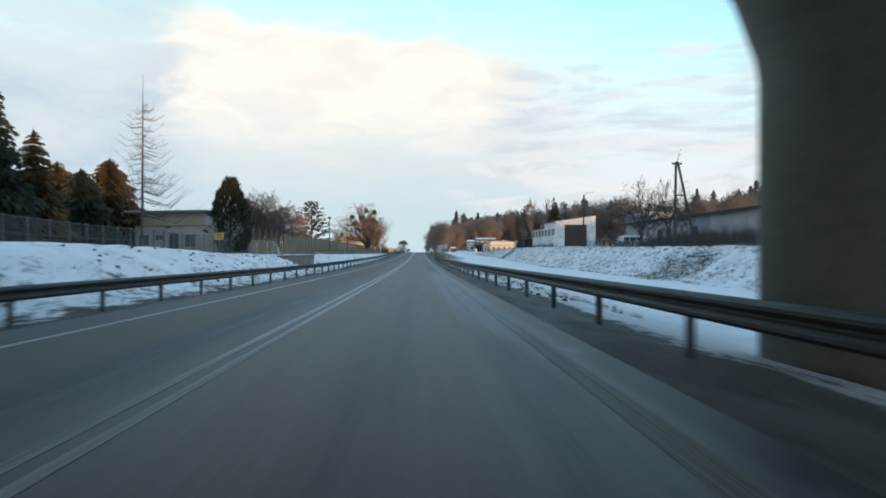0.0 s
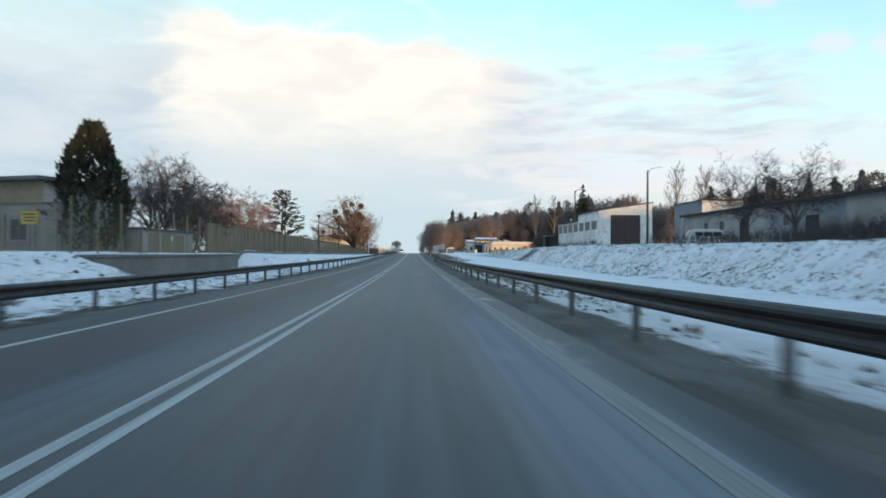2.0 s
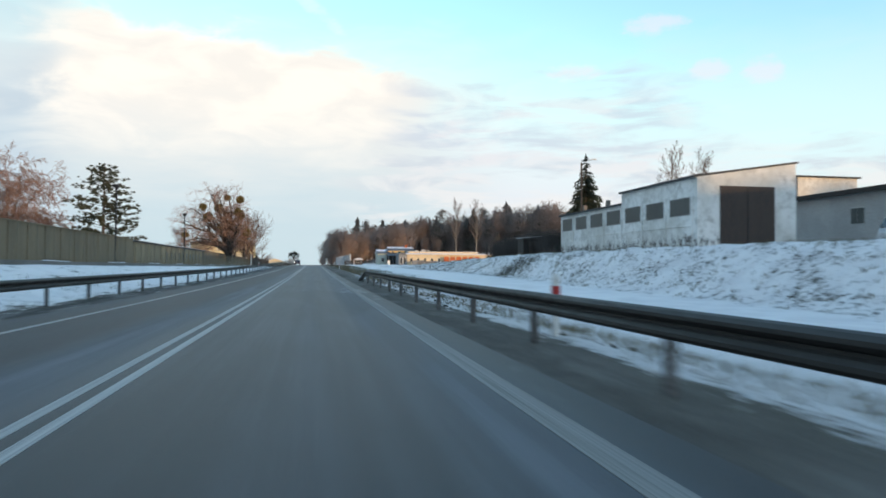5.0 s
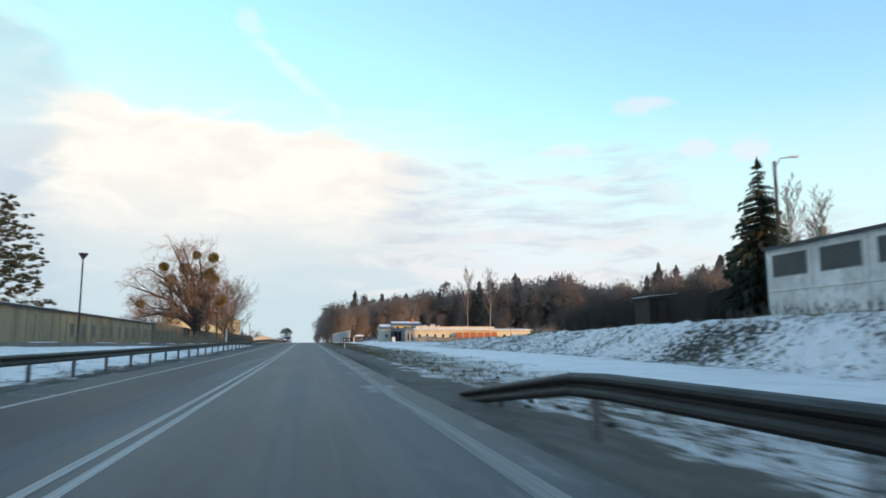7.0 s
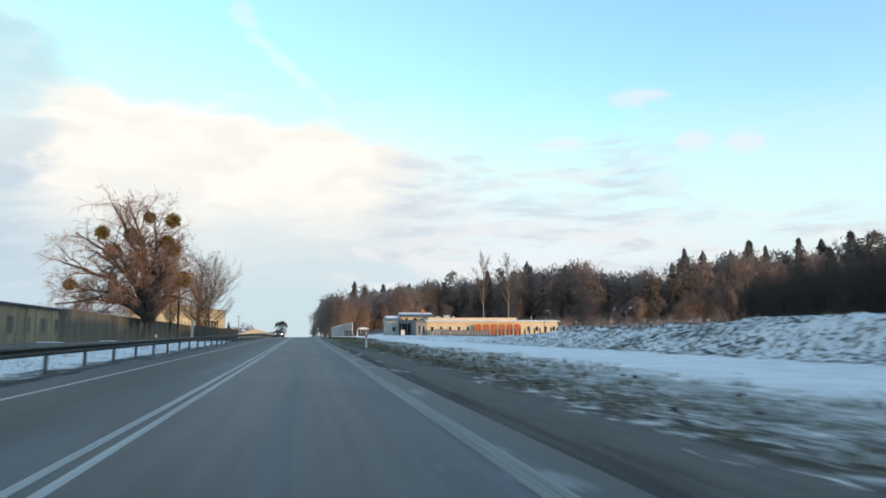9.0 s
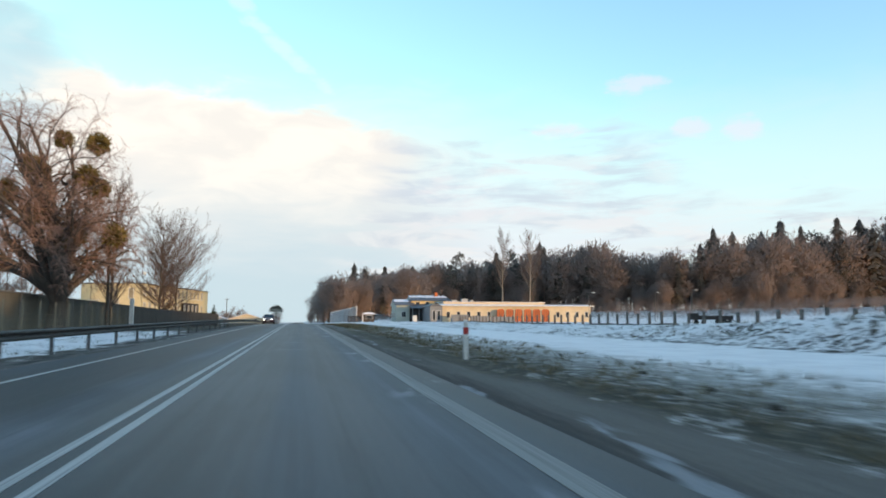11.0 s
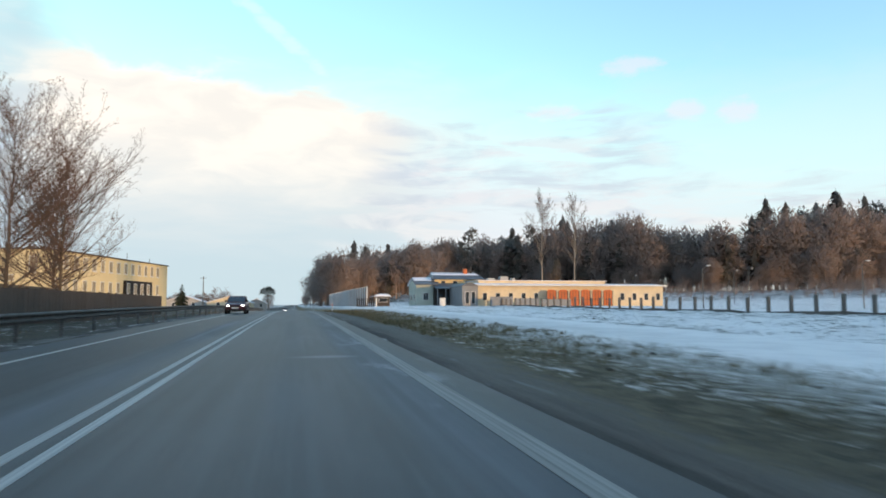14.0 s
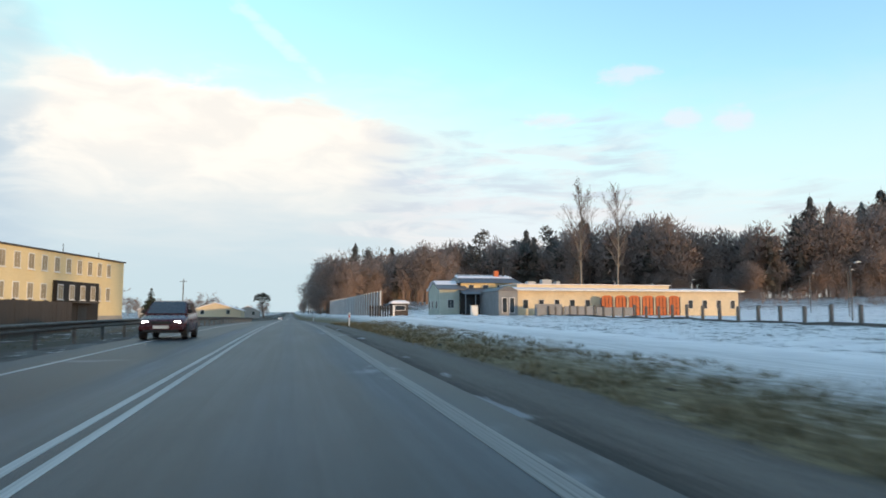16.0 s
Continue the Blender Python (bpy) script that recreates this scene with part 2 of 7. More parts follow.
    n.put(n.mix(snow, soil, white), b.inputs["Base Color"])
    n.put(n.step(snow, 0.0, 1.0, 0.85, 0.6), b.inputs["Roughness"])
    b.inputs["Specular IOR Level"].default_value = 0.25
    k = n.add("ShaderNodeBump")
    k.inputs["Strength"].default_value, k.inputs["Distance"].default_value = 0.7, 0.12
    n.put(n.math("ADD", n.math("MULTIPLY", n.math("ADD", tuft, n.math("MULTIPLY", clod, slope)), 0.7), n.math("ADD", n.math("MULTIPLY", snow, 0.4), n.math("MULTIPLY", grit, 0.2))), k.inputs["Height"])
    n.put(k.outputs[0], b.inputs["Normal"])
    n.tree.links.new(b.outputs[0], n.add("ShaderNodeOutputMaterial").inputs[0])
    return m


def asphalt_material():
    """Cold dark asphalt with pale bands of dried salt, damp wheel tracks and long streaks."""
    m = bpy.data.materials.new("salted_asphalt")
    m.use_nodes = True
    n = Nodes(m.node_tree)
    pos = n.add("ShaderNodeTexCoord").outputs["Object"]
    px, py, pz = n.split(pos)
    long = n.noise(n.scaled(pos, (1.0, 0.035, 1.0)), 1.6, 5.0, 0.55)
    streak = n.noise(n.scaled(pos, (1.0, 0.012, 1.0), (5.0, 2.0, 0.0)), 5.5, 4.0, 0.6)
    patch = n.noise(n.scaled(pos, (1.0, 0.22, 1.0)), 0.55, 5.0, 0.62)
    stone = n.noise(pos, 95.0, 2.0, 0.7)
    xs = n.math("ADD", px, n.math("MULTIPLY", n.math("SUBTRACT", long, 0.5), 0.9))

    def band(centre, half, gain):
        return n.math("MULTIPLY", n.step(n.math("ABSOLUTE", n.math("SUBTRACT", xs, centre)), half, 0.0), gain)

    salt = band(-2.55, 0.62, 1.0)
    for centre, half, gain in ((1.32, 0.55, 0.85), (-0.10, 0.42, 0.50), (-4.05, 0.25, 0.30), (-5.35, 0.45, 0.40)):
        salt = n.math("MAXIMUM", salt, band(centre, half, gain))
    salt = n.math("MULTIPLY", salt, n.step(n.math("ADD", n.math("MULTIPLY", patch, 0.45), n.math("MULTIPLY", long, 0.55)), 0.36, 0.62, 0.18, 1.0))
    salt = n.math("MULTIPLY", salt, n.step(streak, 0.30, 0.62, 0.55, 1.0))
    c = n.mix(n.step(n.math("ADD", n.math("MULTIPLY", patch, 0.55), n.math("MULTIPLY", streak, 0.45)), 0.38, 0.64), (0.021, 0.027, 0.034), (0.052, 0.060, 0.071))
    c = n.mix(n.step(px, -2.9, -3.5, 0.0, 0.7), c, (0.016, 0.021, 0.029))
    c = n.mix(n.math("MULTIPLY", salt, 0.85), c, (0.165, 0.176, 0.194))
    rim = n.math("MULTIPLY", n.step(n.math("ABSOLUTE", n.math("SUBTRACT", xs, 1.45)), 0.85, 0.15), n.step(py, 60.0, 34.0))
    c = n.mix(n.math("MULTIPLY", rim, n.step(streak, 0.3, 0.62, 0.45, 0.85)), c, (0.215, 0.226, 0.238))
    # dried salt spilt over the edge line, and thin splashes across the lane
    crust = n.math("MULTIPLY", n.step(n.noise(n.scaled(pos, (1.0, 0.4, 1.0), (2.0, 5.0, 0.0)), 0.9, 5.0, 0.6), 0.58, 0.66), n.step(px, 0.8, 1.7))
    c = n.mix(n.math("MULTIPLY", crust, 0.65), c, (0.30, 0.315, 0.335))
    splash = n.step(n.noise(n.scaled(pos, (0.45, 1.3, 1.0), (1.0, 3.0, 0.0)), 0.42, 3.0, 0.5), 0.70, 0.76)
    c = n.mix(n.math("MULTIPLY", splash, 0.5), c, (0.26, 0.275, 0.30))
    c = n.mix(n.step(stone, 0.45, 0.8, 0.0, 0.4), c, (0.030, 0.031, 0.033))
    # brown grit washed onto the outer edge
    c = n.mix(n.step(n.math("ADD", px, n.math("MULTIPLY", n.math("SUBTRACT", patch, 0.5), 0.8)), 1.85, 2.25, 0.0, 0.8), c, (0.040, 0.036, 0.033))
    # old tar patches across the lane
    tar = n.math("MULTIPLY", n.step(n.noise(n.scaled(pos, (0.25, 0.05, 1.0), (4.0, 9.0, 0.0)), 1.0, 1.0), 0.62, 0.65), 0.35)
    c = n.mix(tar, c, (0.024, 0.025, 0.027))
    b = n.add("ShaderNodeBsdfPrincipled")
    n.put(c, b.inputs["Base Color"])
    damp = n.math("MULTIPLY", n.step(px, -1.9, -2.4), n.step(py, 255.0, 285.0))
    rough = n.math("SUBTRACT", n.step(n.math("ADD", salt, n.math("MULTIPLY", stone, 0.3)), 0.0, 0.8, 0.50, 0.64), n.math("MULTIPLY", damp, 0.05))
    n.put(rough, b.inputs["Roughness"])
    n.put(n.step(px, -2.2, -3.0, 0.29, 0.125), b.inputs["Specular IOR Level"])
    k = n.add("ShaderNodeBump")
    k.inputs["Strength"].default_value, k.inputs["Distance"].default_value = 0.35, 0.006
    n.put(stone, k.inputs["Height"])
    n.put(k.outputs[0], b.inputs["Normal"])
    n.tree.links.new(b.outputs[0], n.add("ShaderNodeOutputMaterial").inputs[0])
    return m


def glow(name, colour, strength):
    m = bpy.data.materials.new(name)
    m.use_nodes = True
    n = Nodes(m.node_tree)
    e = n.add("ShaderNodeEmission")
    e.inputs[0].default_value, e.inputs[1].default_value = (*colour, 1.0), strength
    n.tree.links.new(e.outputs[0], n.add("ShaderNodeOutputMaterial").inputs[0])
    return m


GROUND, ASPHALT = ground_material(), asphalt_material()
EDGE_LINE = material("dirty_edge_line", (0.27, 0.264, 0.245), (0.215, 0.21, 0.197), (0.14, 0.137, 0.13), 1.0, 0.75, bump=0.1, stretch=(14, 0.08, 1), grain=3.0)
COLUMN = material("smooth_grey_concrete", (0.225, 0.212, 0.172), (0.195, 0.184, 0.150), (0.175, 0.166, 0.138), 3.0, 0.85, bump=0.15)
LINE = material("worn_line_paint", (0.46, 0.452, 0.43), (0.37, 0.365, 0.35), (0.22, 0.218, 0.21), 1.0, 0.7, bump=0.1, stretch=(16, 0.05, 1), grain=3.0)
STEEL = material("weathered_galvanised_steel", (0.056, 0.053, 0.049), (0.042, 0.039, 0.036), (0.030, 0.028, 0.026), 1.2, 0.65, 0.15, 0.15, (1, 0.35, 1))
POST = material("dull_zinc_post", (0.17, 0.175, 0.18), (0.10, 0.10, 0.10), (0.06, 0.06, 0.06), 0.5, 0.6, 0.6, 0.1)
CONCRETE = material("stained_concrete", (0.20, 0.19, 0.17), (0.145, 0.138, 0.125), (0.105, 0.10, 0.092), 1.5, 0.85, bump=0.4)
PALE_CONCRETE = material("pale_concrete", (0.36, 0.34, 0.30), (0.28, 0.265, 0.24), (0.21, 0.20, 0.185), 1.2, 0.85, bump=0.3)
BEIGE = material("beige_render", (0.37, 0.315, 0.22), (0.31, 0.26, 0.18), (0.26, 0.225, 0.16), 2.0, 0.9, bump=0.25)
STAINED_BEIGE = material("stained_beige_render", (0.36, 0.285, 0.175), (0.20, 0.160, 0.105), (0.26, 0.205, 0.13), 1.6, 0.9, bump=0.3, stretch=(1, 1, .35))
YELLOW = material("yellow_render", (0.70, 0.58, 0.34), (0.64, 0.53, 0.31), (0.56, 0.47, 0.28), 2.5, 0.9, bump=0.2)
CREAM = material("cream_render", (0.68, 0.575, 0.40), (0.58, 0.49, 0.34), (0.50, 0.42, 0.30), 2.5, 0.9, bump=0.2)
GREY_GREEN = material("pale_grey_green_render", (0.46, 0.50, 0.44), (0.38, 0.42, 0.37), (0.33, 0.36, 0.32), 2.0, 0.9, bump=0.2)
WHITEWASH = material("flaking_whitewash", (0.80, 0.79, 0.76), (0.60, 0.585, 0.54), (0.50, 0.485, 0.45), 2.2, 0.9, bump=0.3, grain=1.9)
GREY_WALL = material("grey_render", (0.40, 0.385, 0.365), (0.33, 0.32, 0.305), (0.27, 0.26, 0.25), 2.0, 0.9, bump=0.25)
PINK_WALL = material("dull_pinkish_render", (0.42, 0.385, 0.36), (0.35, 0.325, 0.305), (0.29, 0.27, 0.255), 2.0, 0.9, bump=0.25)
SLATE_WALL = material("blue_grey_painted_wall", (0.26, 0.268, 0.288), (0.22, 0.227, 0.244), (0.185, 0.19, 0.205), 2.0, 0.85, bump=0.2)
SLATE_ROOF = material("dark_slate_roof_sheet", (0.105, 0.115, 0.130), (0.085, 0.092, 0.105), (0.15, 0.16, 0.18), 1.4, 0.55, bump=0.2)
LIGHT_WALL = material("light_grey_cladding", (0.45, 0.44, 0.42), (0.38, 0.375, 0.355), (0.32, 0.315, 0.30), 2.0, 0.8, bump=0.15)
FELT = material("dark_roofing_felt", (0.07, 0.068, 0.066), (0.05, 0.05, 0.05), (0.10, 0.10, 0.10), 1.5, 0.9, bump=0.4)
SNOW = material("roof_snow", (0.85, 0.83, 0.845), (0.77, 0.755, 0.78), (0.71, 0.70, 0.73), 1.5, 0.65, bump=0.3, spec=0.25)
GATE = material("rusty_brown_gate_sheet", (0.055, 0.042, 0.036), (0.040, 0.031, 0.028), (0.080, 0.055, 0.042), 1.2, 0.75, 0.0, 0.3, (1, 1, 0.3))
GLASS = material("dark_window_glass", (0.030, 0.035, 0.040), (0.022, 0.026, 0.030), (0.045, 0.050, 0.055), 2.0, 0.12, 0.0, 0.0, spec=0.7)
FRAME = material("white_window_frame", (0.72, 0.72, 0.70), (0.62, 0.62, 0.60), None, 1.0, 0.5, bump=0.1)
FENCE_BROWN = material("dark_brown_fence_board", (0.060, 0.048, 0.040), (0.045, 0.037, 0.032), (0.085, 0.068, 0.055), 1.0, 0.8, 0.0, 0.35, (1, 1, 0.15), island=0.25)
BARRIER = material("olive_grey_barrier_panel", (0.225, 0.174, 0.106), (0.155, 0.120, 0.076), (0.190, 0.148, 0.094), 1.6, 0.85, 0.0, 0.3, (1, 1, 0.25), island=0.10)
BARRIER_GREY = material("dull_grey_green_board", (0.135, 0.128, 0.104), (0.100, 0.095, 0.078), (0.118, 0.112, 0.092), 1.6, 0.85, 0.0, 0.3, (1, 1, 0.25), island=0.10)
WIRE = material("grey_fence_wire", (0.14, 0.145, 0.14), (0.10, 0.10, 0.10), None, 1.0, 0.6, 0.4, 0.0)
WOOD_POLE = material("tarred_timber_pole", (0.060, 0.050, 0.042), (0.045, 0.038, 0.032), (0.085, 0.070, 0.058), 0.6, 0.85, 0.0, 0.4, (1, 1, 0.1))
DARK_METAL = material("dark_lamp_metal", (0.045, 0.045, 0.048), (0.035, 0.035, 0.037), None, 0.5, 0.5, 0.5, 0.1)
LAMP_GLASS = material("frosted_lamp_glass", (0.62, 0.63, 0.62), (0.52, 0.53, 0.52), None, 0.4, 0.35, bump=0.0)
RED = material("red_plastic", (0.45, 0.030, 0.028), (0.36, 0.026, 0.024), None, 0.4, 0.45, bump=0.05)
WHITE_PLASTIC = material("white_plastic", (0.74, 0.74, 0.72), (0.60, 0.60, 0.57), (0.45, 0.44, 0.40), 0.4, 0.5, bump=0.05)
# orange serves as chimney brick and as sunset painted on the terrace panes
ORANGE = material("orange_brick_and_sunset_panes", (0.56, 0.16, 0.055), (0.46, 0.125, 0.045), (0.36, 0.10, 0.040), 1.0, 0.85, bump=0.3)
STRIPE = material("light_acrylic_panel", (0.62, 0.64, 0.66), (0.54, 0.56, 0.58), None, 1.0, 0.35, bump=0.05)
GREY_PANEL = material("grey_barrier_panel", (0.24, 0.25, 0.26), (0.20, 0.21, 0.22), (0.17, 0.175, 0.18), 1.0, 0.7, bump=0.2)
BARK = material("grey_brown_bark", (0.085, 0.068, 0.055), (0.060, 0.048, 0.040), (0.12, 0.10, 0.082), 0.5, 0.9, 0.0, 0.7, (1, 1, 0.3))
TWIG = material("reddish_brown_twigs", (0.150, 0.088, 0.060), (0.105, 0.064, 0.046), (0.19, 0.12, 0.085), 2.0, 0.85, bump=0.0)
WILLOW_TWIG = material("orange_brown_willow_twigs", (0.345, 0.218, 0.170), (0.285, 0.176, 0.134), (0.395, 0.262, 0.21), 2.0, 0.85, bump=0.0)
DARK_TWIG = material("dark_grey_twigs", (0.098, 0.082, 0.074), (0.076, 0.063, 0.057), (0.13, 0.108, 0.098), 2.0, 0.85, bump=0.0)
# DARK_TWIG scaled down: shade put into the colour for the warehouse trees
SHADED_TWIG = material("shaded_dark_grey_twigs", (0.060, 0.050, 0.045), (0.045, 0.038, 0.034), (0.080, 0.066, 0.060), 2.0, 0.85, bump=0.0)
PALE_BARK = material("pale_bark", (0.30, 0.26, 0.21), (0.22, 0.19, 0.155), (0.14, 0.12, 0.10), 0.8, 0.9, 0.0, 0.4)
NEEDLE = material("dark_spruce_needles", (0.026, 0.036, 0.022), (0.018, 0.026, 0.017), (0.040, 0.050, 0.028), 1.5, 0.8, bump=0.0, island=0.35)
# rust tone puts the glow of low sun into the needle colour
NEEDLE_SUN_RUST = material("sun_rust_conifer_needles", (0.105, 0.062, 0.022), (0.075, 0.048, 0.018), (0.050, 0.045, 0.020), 1.5, 0.8, bump=0.0, island=0.35)
NEEDLE_PINE = material("blue_green_pine_needles", (0.048, 0.060, 0.038), (0.036, 0.046, 0.030), (0.070, 0.078, 0.048), 1.5, 0.8, bump=0.0, island=0.3)
THUJA_GREEN = material("dark_thuja_scales", (0.032, 0.037, 0.022), (0.023, 0.027, 0.017), (0.050, 0.050, 0.028), 1.2, 0.8, bump=0.0, island=0.35)
MISTLETOE = material("yellow_green_mistletoe", (0.165, 0.128, 0.040), (0.125, 0.098, 0.034), (0.20, 0.155, 0.055), 1.0, 0.8, bump=0.0, island=0.3)
# wood colours lifted pale: the haze of distance is put into them
WOODS_DARK = material("haze_lifted_conifer_mass", (0.205, 0.190, 0.168), (0.180, 0.168, 0.150), (0.235, 0.210, 0.180), 12.0, 0.9, bump=0.0, island=0.2)
WOODS_BROWN = material("haze_lifted_bare_wood_mass", (0.375, 0.300, 0.270), (0.385, 0.285, 0.240), (0.350, 0.300, 0.276), 12.0, 0.9, bump=0.0, island=0.15)
DRY_GRASS = material("dry_winter_grass", (0.150, 0.122, 0.068), (0.110, 0.094, 0.046), (0.185, 0.150, 0.092), 2.0, 0.9, bump=0.0, island=0.35)
HEADLIGHT = glow("lit_headlight", (1.0, 0.92, 0.78), 14.0)
YELLOW_GLOW_PANE = glow("glowing_yellow_window", (1.0, 0.74, 0.24), 0.7)


def thin(m, share):
    """Lets a share of the light through blades and twigs finer than the mesh."""
    t = m.node_tree
    b, o = t.nodes["Principled BSDF"], t.nodes["Material Output"]
    through_light, mixer = t.nodes.new("ShaderNodeBsdfTranslucent"), t.nodes.new("ShaderNodeMixShader")
    t.links.new(b.inputs["Base Color"].links[0].from_socket, through_light.inputs[0])
    mixer.inputs[0].default_value = share
    t.links.new(b.outputs[0], mixer.inputs[1])
    t.links.new(through_light.outputs[0], mixer.inputs[2])
    t.links.new(mixer.outputs[0], o.inputs[0])


CLEAR_STRIP = material("translucent_white_acrylic", (0.80, 0.78, 0.75), (0.72, 0.70, 0.68), None, 1.0, 0.35, bump=0.0)
thin(CLEAR_STRIP, .65)
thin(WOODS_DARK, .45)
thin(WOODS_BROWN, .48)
thin(WILLOW_TWIG, .3)
SIGN_YELLOW = material("yellow_sign_face", (0.62, 0.45, 0.12), (0.52, 0.38, 0.10), None, 0.5, 0.5, bump=0.0)
CAR_RED = material("dark_red_car_paint", (0.085, 0.018, 0.020), (0.072, 0.016, 0.018), None, 2.0, 0.28, 0.2, 0.0, spec=0.6)
CAR_WHITE = material("white_car_paint", (0.66, 0.67, 0.68), (0.58, 0.59, 0.60), None, 2.0, 0.3, 0.0, 0.0, spec=0.6)
OLIVE_SLAT = material("olive_fence_wire", (0.206, 0.168, 0.110), (0.172, 0.140, 0.094), (0.230, 0.190, 0.130), 1.0, 0.7, 0.0, 0.1, island=0.2)
WARM_PANEL = material("warm_tinted_barrier_panel", (0.26, 0.19, 0.155), (0.22, 0.165, 0.135), None, 1.0, 0.6, bump=0.1)
for _m in (GLASS,):
    _b = _m.node_tree.nodes["Principled BSDF"]
    _m.node_tree.links.remove(_b.inputs["Roughness"].links[0])
    _b.inputs["Roughness"].default_value = 0.03
HALL_GLASS = material("dirty_grey_green_glass", (0.062, 0.072, 0.070), (0.045, 0.053, 0.051), (0.085, 0.094, 0.090), 1.5, 0.4, 0.0, 0.05, spec=0.25)
DARK_PANEL = material("black_brown_cladding", (0.020, 0.016, 0.014), (0.014, 0.012, 0.011), (0.030, 0.024, 0.020), 1.0, 0.7, 0.0, 0.2)
HEDGE = material("dark_hedge_twigs", (0.066, 0.056, 0.050), (0.050, 0.043, 0.039), (0.085, 0.070, 0.062), 2.0, 0.85, bump=0.0)
FENCE_POST = material("grey_brown_fence_post", (0.125, 0.115, 0.105), (0.095, 0.088, 0.080), (0.15, 0.14, 0.128), 0.6, 0.85, 0.0, 0.3)
EARTH = material("frozen_earth", (0.052, 0.046, 0.038), (0.038, 0.034, 0.029), (0.075, 0.066, 0.052), 0.5, 0.95, 0.0, 0.4)
# blinds, plus the warm reflection of land and sky put into the colour
OFFICE_GLASS = material("glass_with_blinds_and_warm_reflection", (0.30, 0.245, 0.155), (0.22, 0.18, 0.115), (0.36, 0.30, 0.19), 2.0, 0.35, 0.0, 0.0, spec=0.5)
RUBBER = material("black_rubber", (0.022, 0.022, 0.023), (0.030, 0.030, 0.030), None, 0.4, 0.8, bump=0.2)

# ---------------------------------------------------------------- mesh building


class Mesh:
    """Collects points and faces; becomes one mesh object."""

    def __init__(self):
        self.v, self.f = [], []

    def quad(self, a, b, c, d):
        i = len(self.v)
        self.v += [a, b, c, d]
        self.f.append((i, i + 1, i + 2, i + 3))
        return self

    def tri(self, a, b, c):
        i = len(self.v)
        self.v += [a, b, c]
        self.f.append((i, i + 1, i + 2))

    def box(self, x0, x1, y0, y1, z0, z1, bevel=0.0):
        b = min(bevel, (x1 - x0) * 0.4, (y1 - y0) * 0.4, (z1 - z0) * 0.4)
        if b <= 0:
            return self.hexa([(x0, y0), (x1, y0), (x1, y1), (x0, y1)], z0, z1)
        rings = []
        for z, e in ((z0, b), (z0 + b, 0.0), (z1 - b, 0.0), (z1, b)):
            rings.append([(x0 + e, y0 + e, z), (x1 - e, y0 + e, z), (x1 - e, y1 - e, z), (x0 + e, y1 - e, z)])
        return self.loft(rings)

    def hexa(self, corners, z0, z1):
        return self.loft([[(x, y, z0) for x, y in corners], [(x, y, z1) for x, y in corners]])

    def loft(self, rings, closed=True, caps=True):
        i, k = len(self.v), len(rings[0])
        for r in rings:
            self.v += [tuple(p) for p in r]
        for a in range(len(rings) - 1):
            for j in range(k if closed else k - 1):
                q = (j + 1) % k
                self.f.append((i + a * k + j, i + a * k + q, i + (a + 1) * k + q, i + (a + 1) * k + j))
        if caps and closed:
            self.f.append(tuple(i + j for j in reversed(range(k))))
            self.f.append(tuple(i + (len(rings) - 1) * k + j for j in range(k)))
        return self

    def tube(self, a, b, r0, r1, n=6, caps=True):
        a, b = Vector(a), Vector(b)
        d = (b - a)
        if d.length < 1e-6:
            return self
        d.normalize()
        u = d.orthogonal().normalized()
        if n == 3 and not caps:
            t, i = d.cross(u), len(self.v)
            if r1 < .0078:
                self.v += [a + u * r0, a - u * (0.5 * r0) + t * (0.866 * r0), a - u * (0.5 * r0) - t * (0.866 * r0), b]
                self.f += [(i, i + 1, i + 3), (i + 1, i + 2, i + 3), (i + 2, i, i + 3)]
                return self
            for c, r in ((a, r0), (b, r1)):
                self.v += [c + u * r, c - u * (0.5 * r) + t * (0.866 * r), c - u * (0.5 * r) - t * (0.866 * r)]
            self.f += [(i, i + 1, i + 4, i + 3), (i + 1, i + 2, i + 5, i + 4), (i + 2, i, i + 3, i + 5)]
            return self
        t = d.cross(u)
        rings = [[c + (u * math.cos(k * math.tau / n) + t * math.sin(k * math.tau / n)) * r for k in range(n)] for c, r in ((a, r0), (b, r1))]
        return self.loft(rings, True, caps)

    def turned(self, x, y, rings, n=16):
        """A body of revolution: rings of (z, radius)."""
        return self.loft([[(x + r * math.cos(k * math.tau / n), y + r * math.sin(k * math.tau / n), z) for k in range(n)] for z, r in rings])

    def prism(self, pts, y0, y1):
        """A closed outline of (x, z), swept from y0 to y1."""
        return self.loft([[(x, y0, z) for x, z in pts], [(x, y1, z) for x, z in pts]])

    def data(self, name, smooth=False):
        me = bpy.data.meshes.new(name)
        me.from_pydata([tuple(p) for p in self.v], [], self.f)
        if smooth:
            me.polygons.foreach_set("use_smooth", [True] * len(me.polygons))
        me.update()
        return me

    def obj(self, name, mat, parent=None, label="", smooth=False):
        me = self.data(name, smooth)
        me.materials.append(mat)
        ob = new(name, me)
        ob.parent = parent
        return tagged(ob, label) if label else ob


def thing(name, label, category, group="", at=None, kind=""):
    """An Empty at the base of a thing, which parents its parts."""
    ob = new(name)
    ob.empty_display_size = 0.2
    if at:
        ob.matrix_basis = at
    return tagged(ob, label, category, group, kind)


# ---------------------------------------------------------------- the lie of the land
ROAD_Y = [-400, -100, 0, 27, 45, 63, 80, 115, 136, 154, 175, 201, 224, 247, 270, 298, 320, 360, 450, 600, 1000, 4000]
ROAD_Z = [1.6, 0.85, 0, -.225, -.36, -.46, -.50, -.495, -.43, -.34, -.20, .02, .22, .42, .60, .70, .66, .36, -.60, -2.2, -4.0, -4.0]
